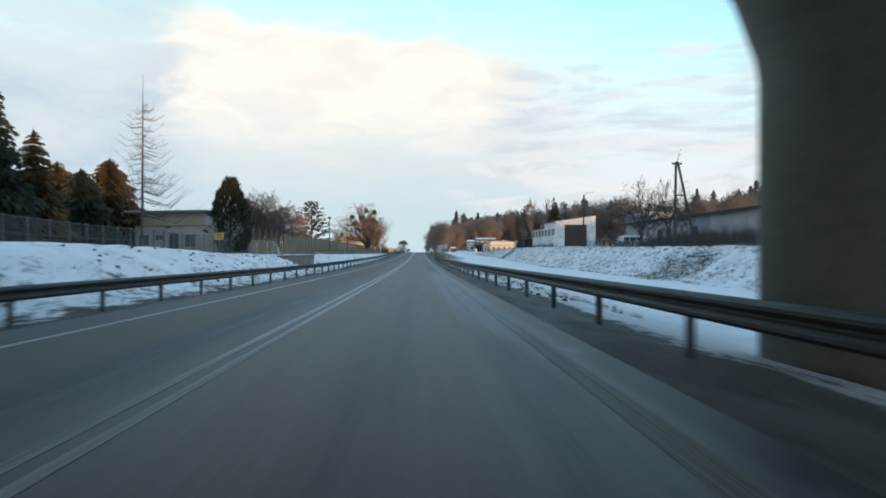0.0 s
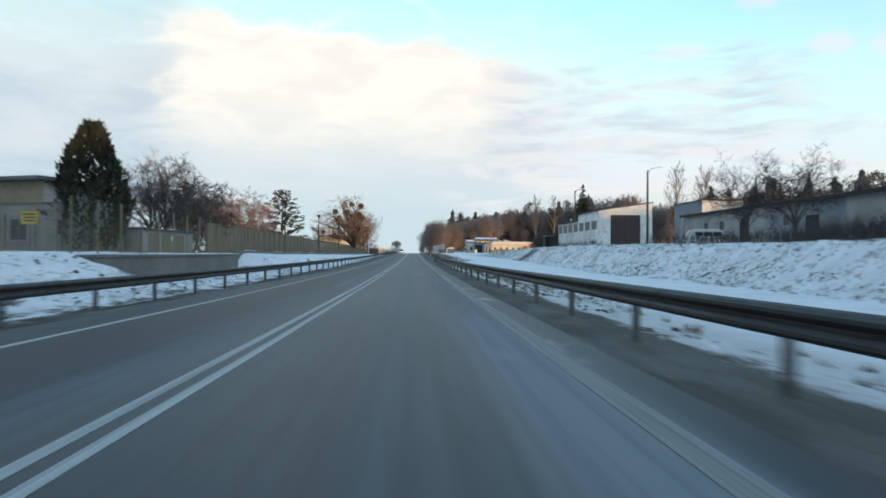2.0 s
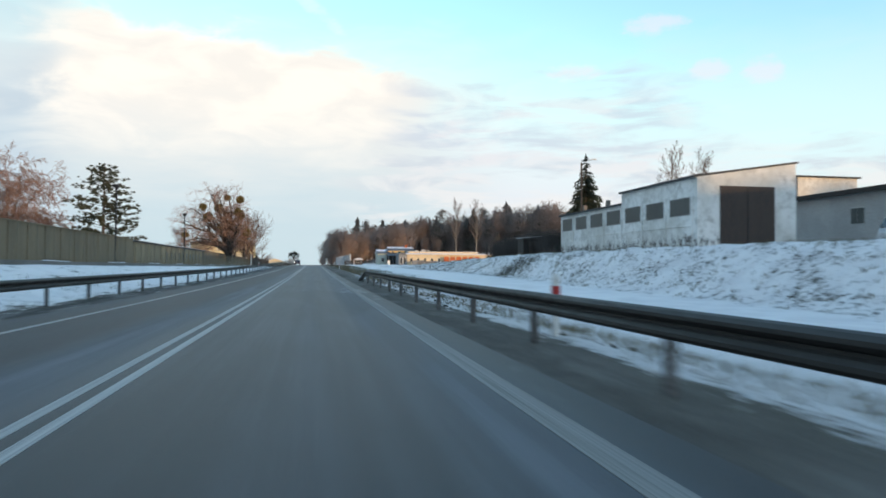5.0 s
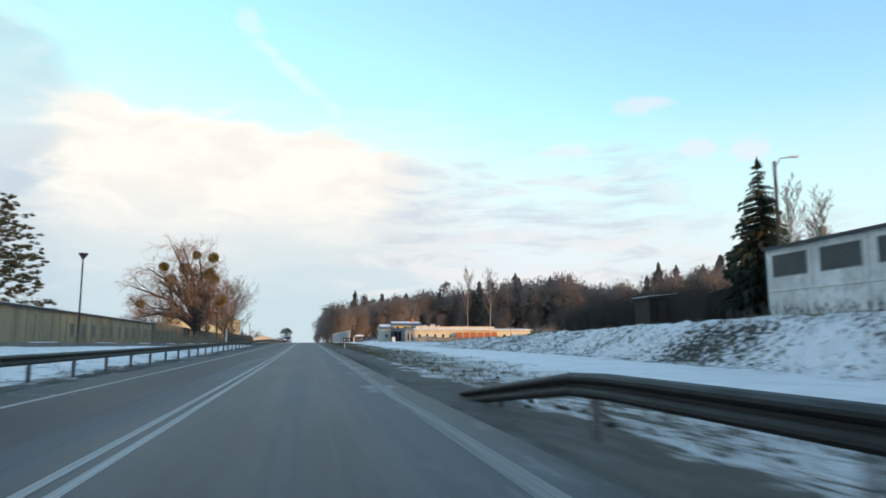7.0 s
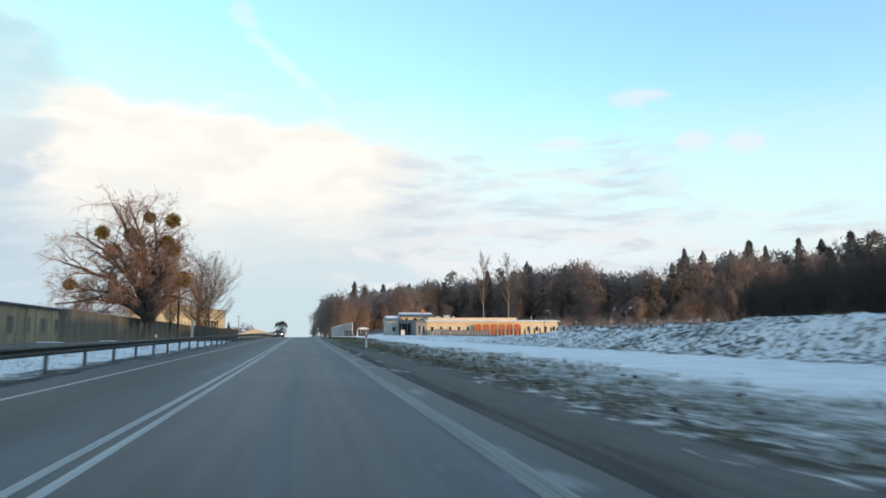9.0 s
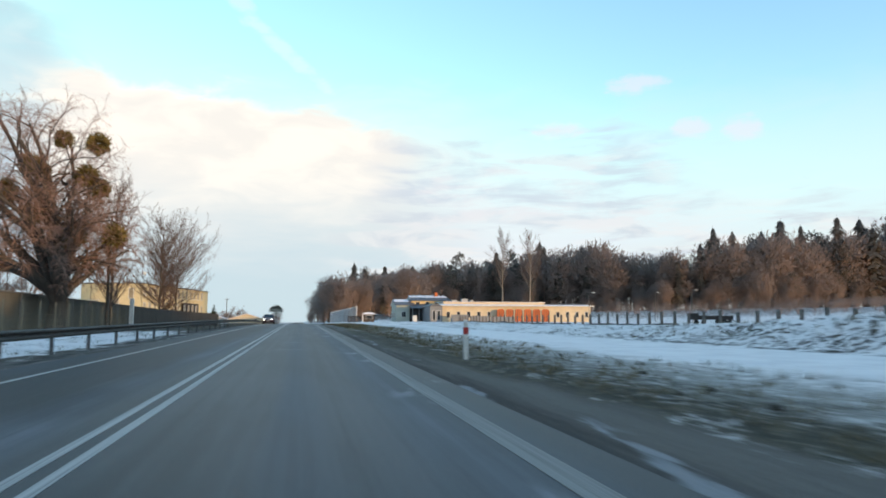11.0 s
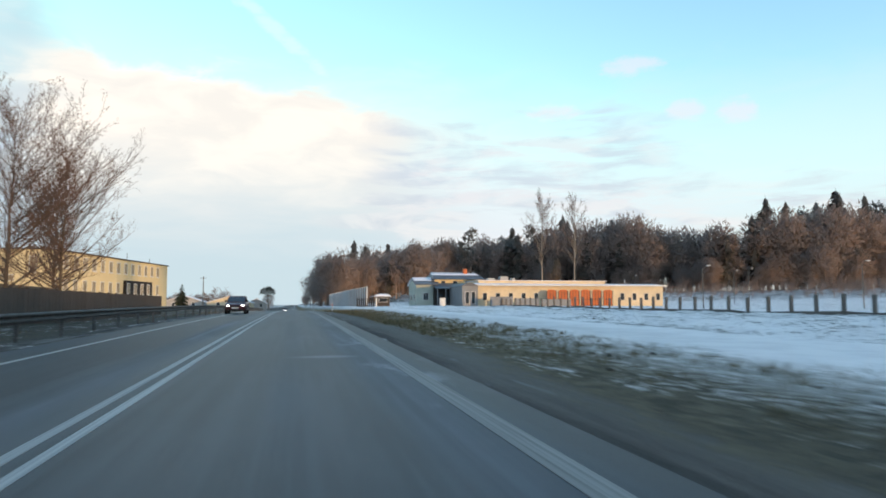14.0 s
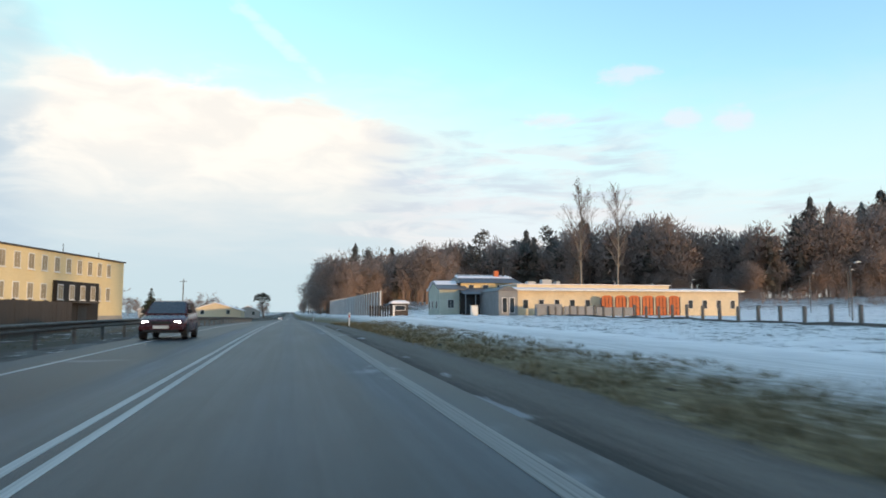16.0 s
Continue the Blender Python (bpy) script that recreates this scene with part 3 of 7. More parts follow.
_ys = np.arange(-400.0, 4000.0, 2.0)
_zs = np.interp(_ys, ROAD_Y, ROAD_Z)
_zs = np.convolve(np.pad(_zs, 6, mode="edge"), np.hanning(15)[1:-1] / np.hanning(15)[1:-1].sum(), mode="valid")


def road_z(y):
    return np.interp(y, _ys, _zs)


def ramp(x, lo, hi):
    t = np.clip((x - lo) / (hi - lo), 0.0, 1.0)
    return t * t * (3.0 - 2.0 * t)


def blur_noise(x, y, scale, seed):
    """Smooth value noise on numpy arrays."""
    g = np.random.RandomState(seed).rand(128, 128)
    u, v = x / scale + 17.3, y / scale + 41.7
    i, j = np.floor(u).astype(int), np.floor(v).astype(int)
    a, b = u - i, v - j
    a, b = a * a * (3 - 2 * a), b * b * (3 - 2 * b)
    i0, i1, j0, j1 = i % 128, (i + 1) % 128, j % 128, (j + 1) % 128
    return (g[i0, j0] * (1 - a) + g[i1, j0] * a) * (1 - b) + (g[i0, j1] * (1 - a) + g[i1, j1] * a) * b


def SINK(y):
    """How far the verge and the rail west of the road lie lower than level."""
    return np.interp(y, [-40, 40, 75, 115], [0.19, 0.19, 0.11, 0.03])


def land(x, y):
    """Height and snow cover of the ground at arrays x, y."""
    x, y = np.asarray(x, float), np.asarray(y, float)
    rz = road_z(y)
    strip = np.interp(y, [-80, 0, 110, 182, 230, 300, 400, 600, 1500], [-0.6, -1.1, -1.25, -0.25, 0.0, 0.42, 0.9, 0.2, -2.0])
    crest = np.interp(y, [-80, 40, 85, 130, 165, 185, 215, 245, 300, 400, 600, 1500], [1.55, 1.55, 1.62, 1.95, 1.95, 1.65, 1.15, 0.45, 0.5, 1.0, 0.6, -2.0])
    foot = np.interp(y, [-80, 110, 182, 260], [19.5, 19.5, 18.6, 18.0])
    top = np.interp(y, [-80, 110, 182, 260], [25.5, 25.5, 22.8, 22.5])
    right = rz - 0.14
    edge = np.interp(y, [-80, 140, 190, 260], [8.5, 8.5, 11.0, 12.0])
    right = right + (strip - right) * ramp(x, 3.6, edge)
    right = right + (crest - strip) * ramp(x, foot, top)
    hill = ramp(y + 0.55 * (x - 40), 430, 640) * 6.0 * ramp(x, 8, 60) + ramp(x, 130, 420) * 9.0
    right = right + hill
    # unseen ridge behind the start, added to block the low sun
    back = x * math.sin(radians(SUN_AZ)) - y * math.cos(radians(SUN_AZ))
    right = right + ramp(back, 78, 118) * 11.5 * ramp(x, 18, 60)
    bank = np.interp(y, [-80, 20, 40, 50, 62, 86, 400], [1.5, 1.42, 1.12, 0.85, 0.72, 0.25, 0.2])
    base = np.interp(y, [-80, 20, 50, 62, 90, 110, 200, 300, 420, 600, 1500], [1.6, 1.5, 0.95, 0.85, 0.72, 0.60, 0.32, 0.35, 0.55, -1.5, -3.5])
    left = rz - 0.16 - SINK(y) * ramp(-x, 6.2, 7.4)
    wide = np.interp(y, [-80, 70, 90], [-13.5, -13.5, -13.5])
    tall = np.interp(y, [-80, 70, 90], [1.0, 1.0, 0.0])
    left = left + (bank * tall + base * (1 - tall) - left) * ramp(-x, 8.3, -wide)
    left = left + (base - bank) * tall * ramp(-x, 14.0, 21.0)
    # the culvert opening between the snow bank and the fence
    notch = ramp(y, 63.0, 66.5) * (1 - ramp(y, 90.2, 94.0))
    left = left + notch * np.where(x > -13.75, (-0.55 - left) * ramp(-x, 8.6, 10.2), (0.62 - left) * (1 - ramp(-x, 14.0, 21.0)))
    z = np.where(x > 0, right, left)
    on_road = (x > -6.3) & (x < 2.3)
    verge = ramp(np.where(x > 0, x - 2.3, -6.3 - x), 0.0, 1.2)
    rough = (blur_noise(x, y * 0.8, 0.75, 1) - 0.5) * 0.26 + (blur_noise(x, y * 0.5, 2.2, 2) - 0.5) * 0.20
    lumpy = ramp(x, foot - 0.5, foot + 2.5) * (1 - ramp(x, 46, 60)) * (0.75 + 0.7 * ramp(y, 175, 200) * (1 - ramp(y, 225, 262)))
    lumpy = lumpy + 0.55 * ramp(-x, 8.6, 10.5) * (1 - ramp(-x, 19, 24)) * tall
    z = z + verge * rough * (0.22 + lumpy)
    z = z + (blur_noise(x, y, 34.0, 3) - 0.5) * 1.2 * ramp(np.abs(x), 60, 140)
    z = np.where(on_road, rz - 0.06, np.minimum(z, rz - 0.05 + 9 * verge))
    snow = np.full_like(x, 0.62)
    flat = ramp(x, 8, 11) * (1 - ramp(x, foot - 1.5, foot + 0.5))
    snow = snow + 0.36 * flat
    snow = np.where((x > foot), 0.58 + 0.05 * ramp(y, 20, 60) - 0.04 * ramp(y, 120, 150) - 0.10 * ramp(y, 170, 195) * (1 - ramp(y, 215, 250)), snow)
    snow = np.where(x > 0, snow - 0.75 * (1 - ramp(x, 2.9, np.interp(y, [130, 160], [4.5, 4.8]))), snow)
    snow = np.where((x > 3) & (x < 10), snow - 0.16 * (1 - ramp(x, 6.0, 8.5)) * (1 - ramp(y, 140, 160)), snow)
    snow = snow - 0.34 * np.exp(-((x - 21.6) / 2.6) ** 2 - ((y - 57.5) / 5.0) ** 2)
    snow = snow - 0.40 * np.exp(-((x - 20.8) / 1.5) ** 2 - ((y - 161.0) / 3.2) ** 2)
    late = ramp(y, 150, 185)
    snow = np.where(x > 0, snow - late * 0.38 * (1 - ramp(x, 6.0, np.interp(y, [150, 230, 270, 330], [10.5, 12.0, 13.0, 11.0]))), snow)
    snow = np.where(x > 0, snow - 0.30 * ramp(y, 262, 290) * (1 - ramp(x, 6.6, 9.0)), snow)
    snow = np.where(x > 44, snow + 0.1, snow)
    snow = np.where(x < 0, 0.80 - 0.14 * (1 - ramp(-x, 9.5, 12.5)) * (1 - ramp(y, 88, 100)) - 0.62 * (1 - ramp(-x, 7.3, 9.2)), snow)
    snow = np.where((x < -8) & (y > 240), snow - 0.58 * ramp(y, 235, 262), snow)
    snow = np.where(x < -21, 0.55, snow)
    snow = snow - 0.22 * ramp(y + 0.55 * (x - 40), 490, 530) * (x > 10)
    return z, snow


def gz(x, y):
    return float(land(np.array([x]), np.array([y]))[0][0])


def build_ground():
    xs = np.concatenate([[-3500, -1800, -900, -500, -320, -220, -160, -120, -90, -70, -55, -45, -38, -32, -28, -25], np.arange(-23, -8.4, 0.5), np.arange(-8.4, -6.1, 0.3),
                         [-6.0, -4, -2, 0, 1.8, 2.1], np.arange(2.3, 8.9, 0.3), np.arange(9.2, 30, 0.42), np.arange(30.5, 48, 0.9), [50, 54, 60, 68, 78, 90, 105, 125, 150, 180, 220, 280, 360, 480, 700, 1100, 2000, 3500]])
    ys = np.concatenate([[-3000, -1200, -500, -250, -140, -90, -60, -40, -25, -14, -7], np.arange(0, 270, 0.75), np.arange(270, 345, 1.2), np.arange(346, 440, 3.0), np.arange(445, 700, 9.0), [740, 800, 900, 1050, 1300, 1800, 2600, 4200]])
    X, Y = np.meshgrid(xs, ys)
    Z, S = land(X.ravel(), Y.ravel())
    nx, ny = len(xs), len(ys)
    a = (np.arange(ny - 1)[:, None] * nx + np.arange(nx - 1)[None, :]).ravel()
    faces = np.stack([a, a + 1, a + nx + 1, a + nx], 1)
    me = bpy.data.meshes.new("ground")
    me.from_pydata(np.stack([X.ravel(), Y.ravel(), Z], 1).tolist(), [], faces.tolist())
    me.polygons.foreach_set("use_smooth", [True] * len(me.polygons))
    me.attributes.new("snow", "FLOAT", "POINT").data.foreach_set("value", S.astype(np.float32))
    me.materials.append(GROUND)
    return tagged(new("ground", me), "patchy snow over frozen grass, mud and gravel", "ground", kind="structure")


def strip_mesh(x0, x1, y0, y1, lift, thick, step=3.0):
    """A flat strip along the road that follows its rise and fall."""
    m = Mesh()
    n = max(2, int((y1 - y0) / step) + 1)
    rings = []
    for y in np.linspace(y0, y1, n):
        z = float(road_z(y)) + lift
        rings.append([(x0, y, z), (x0, y, z - thick), (x1, y, z - thick), (x1, y, z)])
    return m.loft(rings)


build_ground()
road = tagged(strip_mesh(-5.75, 2.35, -120, 1500, 0.0, 0.10).obj("road", ASPHALT), "grey asphalt carriageway streaked with dried road salt", "road", kind="structure")
for x, half in ((-1.635, 0.055), (-1.875, 0.055), (1.735, 0.125), (-4.70, 0.055)):
    strip_mesh(x - half, x + half, -120, 900, 0.005, 0.02).obj("line", EDGE_LINE if x > 0 else LINE, road)


# ---------------------------------------------------------------- guardrails
def beam_outline(x, face):
    """A W-beam seen along the road, its waves towards `face` (+1 or -1)."""
    wave = [(0.0, 0.75), (0.045, 0.735), (0.082, 0.70), (0.082, 0.665), (0.045, 0.63), (0.005, 0.612), (0.005, 0.585), (0.045, 0.565), (0.082, 0.53), (0.082, 0.495), (0.045, 0.46), (0.0, 0.445)]
    front = [(x + face * d, z) for d, z in wave]
    back = [(x + face * (d - 0.012), z) for d, z in reversed(wave)]
    return front + back


def guardrail(x, face, y0, y1, spacing, first, drop_end):
    g = thing("guardrail", "weathered grey steel W-beam guardrail on posts beside the road", "guardrail", "guardrails")
    outline = beam_outline(x, face)
    ys = np.arange(y0, y1 + 0.1, spacing / 2)

    def fall(y):
        if face > 0:
            return float(SINK(y))
        return 0.86 * np.clip((y - (y1 - 8.2)) / 8.2, 0.0, 1.0) if drop_end else 0.0

    for i in range(0, len(ys) - 1, 2):
        seg = Mesh()
        part = ys[i:i + 3]
        part = np.linspace(part[0], part[-1] + 0.18, 5)
        bulge = 0.004 * (i // 2 % 2)
        seg.loft([[(px + face * bulge, y, float(road_z(y)) - 0.06 + pz - (float(fall(y)) if pz > 0 else 0)) for px, pz in outline] for y in part])
        bm = seg.obj("beam", STEEL, g)
        if drop_end and 0 < part[0] < 135:
            for dz in (.70, .66, .53, .49):
                zb = float(road_z(part[0])) - .06 + dz
                Mesh().tube((x + face * .08, part[0] + .09, zb), (x + face * .098, part[0] + .09, zb), .016, .013, 6).obj("bolt", POST, bm)
    y = first
    while y < y1 - (3.0 if drop_end else 1.5):
        if y > y0:
            b = float(road_z(y)) - 0.5
            t = float(road_z(y)) + 0.66 - float(fall(y))
            p = Mesh()
            xb = x - face * 0.075
            outl = [(xb - .055, y - .03), (xb + .055, y - .03), (xb + .055, y - .018), (xb - .042, y - .018), (xb - .042, y + .018), (xb + .055, y + .018), (xb + .055, y + .03), (xb - .055, y + .03)]
            p.hexa(outl, b, t).obj("post", POST, g)
        y += spacing
    # the reflectors in the trough of the beam
    return g


guardrail(3.42, -1, -38, 144.25, 4.25, 72.0 - 4.25 * 26, True)
guardrail(-7.75, 1, -40, 420.0, 4.0, -38.0, False)


# ---------------------------------------------------------------- vegetation
def rand_unit(r):
    a, z = r.uniform(0, math.tau), r.uniform(-1, 1)
    k = math.sqrt(1 - z * z)
    return Vector((k * math.cos(a), k * math.sin(a), z))


def bare_tree(name, label, x, y, height, seed, twig=TWIG, bark=BARK, stems=1, wide=.40, low=.18, limbs=9, fan=(9, 7, 6), droop=0.0, girth=.018, balls=(), shift=(0.0, 0.0), group="bare trees", fine=1.0, stout=1.0):
    """A leafless tree: one or more stems fork into arching limbs, boughs, shoots and twigs that fill a dome.
    wide: crown radius as a share of the height; low: height of the fork."""
    r = random.Random(seed)
    t = thing(name, label, "tree", group, pose(x, y, gz(x, y) - .25))
    wood, shoots, tips = Mesh(), Mesh(), []
    up = Vector((0, 0, 1))

    def limb(p0, t0, p1, rad, level):
        ln = (p1 - p0).length
        c = p0 + t0 * ln * .48
        n = (7, 7, 5, 3, 1)[level]
        pts = []
        for i in range(n + 1):
            f = i / n
            p = p0 * (1 - f) ** 2 + c * 2 * f * (1 - f) + p1 * f * f
            pts.append(p + rand_unit(r) * ln * (.018 if level < 2 else .035) * (0 < i))
        rads = [max(rad * (1 - .80 * (i / n) ** .8), .0085 * fine) for i in range(n + 1)]
        if level == 4:
            rads[-1] = .005
        for i in range(n):
            r0, r1 = rads[i], rads[i + 1]
            (wood if r0 > .035 else shoots).tube(pts[i], pts[i + 1], r0, r1, 8 if r0 > .14 else (5 if r0 > .05 else 3), False)
        if level == 3:
            tips.append(pts[-1])
        if level > 3:
            return
        for k in range(fan[level - 1]):
            f0 = .34 if level == 1 else .20
            f = f0 + (1 - f0) * (k + r.random()) / fan[level - 1]
            i = min(n - 1, int(f * n))
            o = pts[i].lerp(pts[i + 1], f * n - i)
            tan = (pts[i + 1] - pts[i]).normalized()
            away = Vector((o.x - shift[0] * .5, o.y - shift[1] * .5, 0))
            away = away.normalized() if away.length > .1 else rand_unit(r)
            d = (tan * .65 + rand_unit(r) * 1.0 + away * .22 + up * (.22 if level < 3 else .12)).normalized()
            size = ln * (.50, .50, .62)[level - 1] * (1.12 - .48 * f) * r.uniform(.7, 1.2)
            end = o + d * size - up * droop * size * (.0, .2, 1.2, 2.4)[level]
            limb(o, (tan * .5 + d * .7 + up * .15).normalized(), end, rads[i] * .52, level + 1)

    for s in range(stems):
        a = s * math.tau / stems + r.uniform(-.5, .5)
        side = Vector((math.cos(a), math.sin(a), 0))
        foot = side * (0.0 if stems == 1 else .022 * height)
        fork = foot + side * height * (.015 if stems == 1 else .07) + up * height * low * r.uniform(.85, 1.1)
        rad = height * girth * (1.0 if stems == 1 else .72)
        mid = foot.lerp(fork, .5) + rand_unit(r) * height * .006
        wood.tube(foot, mid, rad * 1.25, rad, 9, False).tube(mid, fork, rad, rad * .85, 9, False)
        k = max(3, limbs // stems)
        for j in range(k):
            th = math.radians((5 + 64 * ((j + .5) / k) ** .8) + r.uniform(-6, 6))
            b = j * 2.4 + a + r.uniform(-.4, .4) if stems == 1 else a + ((j * .618) % 1 - .5) * 3.6
            reach = 1 / math.sqrt((math.sin(th) / (wide * height)) ** 2 + (math.cos(th) / ((1 - low) * height * .97)) ** 2) * r.uniform(.84, 1.0)
            v = Vector((math.cos(b) * math.sin(th), math.sin(b) * math.sin(th), math.cos(th)))
            start = mid.lerp(fork, r.uniform(.35, 1.0)) if j > k // 2 else fork
            goal = start + v * reach + Vector((shift[0], shift[1], 0)) * .6
            limb(start, (v * .6 + up * .75).normalized(), goal, rad * stout * r.uniform(.36, .56), 1)
    wood.obj("trunk", bark, t, smooth=True)
    shoots.obj("crown", twig, t)
    for bx, bz in balls:
        c = min(tips, key=lambda p: (p.x - bx) ** 2 + (p.z - bz) ** 2 + .06 * p.y * p.y)
        clump("mistletoe", MISTLETOE, t, c, r.uniform(.85, 1.25), 620, r)
    return t


def upswept_tree(name, label, x, y, height, seed, twig=TWIG, bark=BARK, wide=.30, low=.15, boughs=58, stems=1, girth=.012, steep=.9, thick=1.0, group="bare trees"):
    """A leafless tree with a straight leader and boughs that rise at a sharp angle, each feathered with twigs."""
    r = random.Random(seed)
    t = thing(name, label, "tree", group, pose(x, y, gz(x, y) - .25))
    limbs, fine = Mesh(), Mesh()

    def feather(a, v, ln, rad, depth):
        """A shoot of three bends with side shoots."""
        p, d = Vector(a), v.normalized()
        n = 4 if depth < 2 else 2
        for i in range(n):
            d = (d + Vector((0, 0, .10)) + rand_unit(r) * (.10 if depth < 2 else .16)).normalized()
            q = p + d * ln / n
            r0, r1 = rad * (1 - .75 * i / n), rad * (1 - .75 * (i + 1) / n)
            (limbs if r0 > .03 else fine).tube(p, q, max(r0, .0105 * thick), max(r1, .0075 * thick), 5 if r0 > .05 else 3, False)
            if depth < 2:
                for s in range(3 if depth == 0 else 2):
                    side = (d * .75 + rand_unit(r) * .75 + Vector((0, 0, .15))).normalized()
                    feather(p.lerp(q, r.random()), side, ln * r.uniform(.22, .46) * (1 - .10 * i), max(r1 * .5, .0115 * thick), depth + 1)
            elif i == 0:
                fine.tube(q, q + (d + rand_unit(r) * .8).normalized() * ln * .4, .013 * thick, .005 * thick, 3, False)
            p = q

    for s in range(stems):
        a = s * math.tau / stems + r.uniform(-.5, .5)
        tilt = Vector((math.cos(a), math.sin(a), 0)) * (0.02 if stems == 1 else wide * .30)
        foot = Vector((math.cos(a), math.sin(a), 0)) * (0 if stems == 1 else .012 * height)
        h = height * (1 - .08 * s)
        pts = [foot + (Vector((0, 0, 1)) + tilt * (k / 7)) * h * k / 7 + rand_unit(r) * h * .004 * (k > 0) for k in range(8)]
        for k in range(7):
            limbs.tube(pts[k], pts[k + 1], height * girth * (1 - .92 * k / 7), height * girth * (1 - .92 * (k + 1) / 7), 8, False)
        for i in range(boughs // stems):
            f = low + (.97 - low) * ((i + r.random()) / (boughs // stems))
            k = min(6, int(f * 7))
            o = pts[k].lerp(pts[k + 1], f * 7 - k)
            g = (f - low) / (1 - low)
            reach = height * wide * (math.sin(math.pi * min(1, .30 + .62 * g)) ** .8) * r.uniform(.7, 1.15)
            b = r.uniform(0, math.tau) if stems == 1 else a + r.gauss(0, 1.1)
            v = Vector((math.cos(b), math.sin(b), steep * r.uniform(.75, 1.3) + .5 * g))
            feather(o, v, reach * 1.25, height * girth * .34 * (1 - .75 * f) + .010, 0)
    limbs.obj("trunk", bark, t, smooth=True)
    fine.obj("crown", twig, t)
    return t


def clump(name, mat, parent, c, radius, count, r, flat=1.0):
    """A ball-like tuft of many small blades with a ragged outline."""
    m = Mesh()
    for i in range(count):
        d = rand_unit(r)
        d.z *= flat
        a = Vector(c) + d * radius * r.uniform(0.25, 0.75)
        b = a + (d + rand_unit(r) * 0.7).normalized() * radius * r.uniform(0.25, 0.5)
        s = (b - a).cross(rand_unit(r)).normalized() * radius * 0.10
        m.tri(a - s, a + s, b)
    return m.obj(name, mat, parent)


def conifer_mesh(height, radius, r, whorls=22, per=9, start=0.08, shape=0.85, open_=1.0):
    """Needled boughs in whorls that droop, each a fan of ragged blades."""
    m = Mesh()
    for wv in range(whorls):
        f = start + (1 - start) * (wv / whorls) ** 0.95
        z = height * f
        rad = radius * (1 - f) ** shape * r.uniform(.78, 1.12) + 0.12
        n = max(4, int(per * (1 - 0.4 * f)))
        for k in range(n):
            a = r.uniform(0, math.tau)
            ln = rad * r.uniform(0.65, 1.08)
            d = Vector((math.cos(a), math.sin(a), 0))
            s = Vector((-d.y, d.x, 0))
            o = Vector((0, 0, z + r.uniform(-0.02, 0.02) * height))
            prev = o
            steps = 4
            for i in range(1, steps + 1):
                g = i / steps
                p = o + d * ln * g + Vector((0, 0, -0.32 * ln * g * g + 0.10 * ln * g ** 4))
                wdt = ln * 0.20 * (1.15 - g) + 0.05
                for e in (-1, 1):
                    tip = p + s * e * wdt * r.uniform(0.8, 1.6) + d * ln * 0.10 + Vector((0, 0, -r.uniform(0.05, 0.22) * ln * open_))
                    m.tri(prev, p, tip)
                    tip2 = p + s * e * wdt * 0.5 + Vector((0, 0, -r.uniform(0.12, 0.30) * ln * open_))
                    m.tri(prev, p, tip2)
                prev = p
    for k in range(10):
        a = r.uniform(0, math.tau)
        m.tri((0, 0, height * 0.93), (math.cos(a) * 0.25, math.sin(a) * 0.25, height * 0.95), (0, 0, height * 1.02))
    return m


def conifer(name, label, x, y, height, radius, seed, needles=NEEDLE, whorls=26, per=13, start=0.05, shape=0.8, group="conifers"):
    r = random.Random(seed)
    t = thing(name, label, "tree", group, pose(x, y, gz(x, y) - 0.2))
    Mesh().tube((0, 0, 0), (0, 0, height * 0.5), height * 0.018, height * 0.010, 8, False).tube((0, 0, height * 0.5), (0, 0, height), height * 0.010, 0.015, 6, False).obj("trunk", BARK, t)
    conifer_mesh(height, radius, r, whorls, per, start, shape).obj("crown", needles, t)
    return t


def thuja(x, y, height, radius, seed):
    r = random.Random(seed)
    t = thing("thuja", "tall dense dark green thuja with a rounded pointed top", "tree", "conifers", pose(x, y, gz(x, y) - 0.2))
    Mesh().tube((0, 0, 0), (0, 0, height * 0.6), 0.22, 0.08, 8, False).obj("trunk", BARK, t)
    m = Mesh()
    for i in range(5200):
        f = r.random() ** 0.8
        z = height * (0.04 + 0.96 * f)
        rad = radius * min(1.0, (0.55 + 1.6 * f)) * (1 - max(0.0, f - 0.30) / 0.72) ** 0.62
        a = r.uniform(0, math.tau)
        lump = 1 + 0.13 * math.sin(a * 3 + z * 1.3) + 0.10 * math.sin(a * 7 - z * 2.1)
        rr = rad * lump * r.uniform(0.72, 1.0)
        p = Vector((math.cos(a) * rr, math.sin(a) * rr, z))
        out = Vector((math.cos(a), math.sin(a), 1.5)).normalized()
        q = p + (out + rand_unit(r) * 0.45) * r.uniform(0.25, 0.55)
        s = out.cross(rand_unit(r)).normalized() * 0.13
        m.tri(p - s, p + s, q)
    m.obj("crown", THUJA_GREEN, t)
    return t


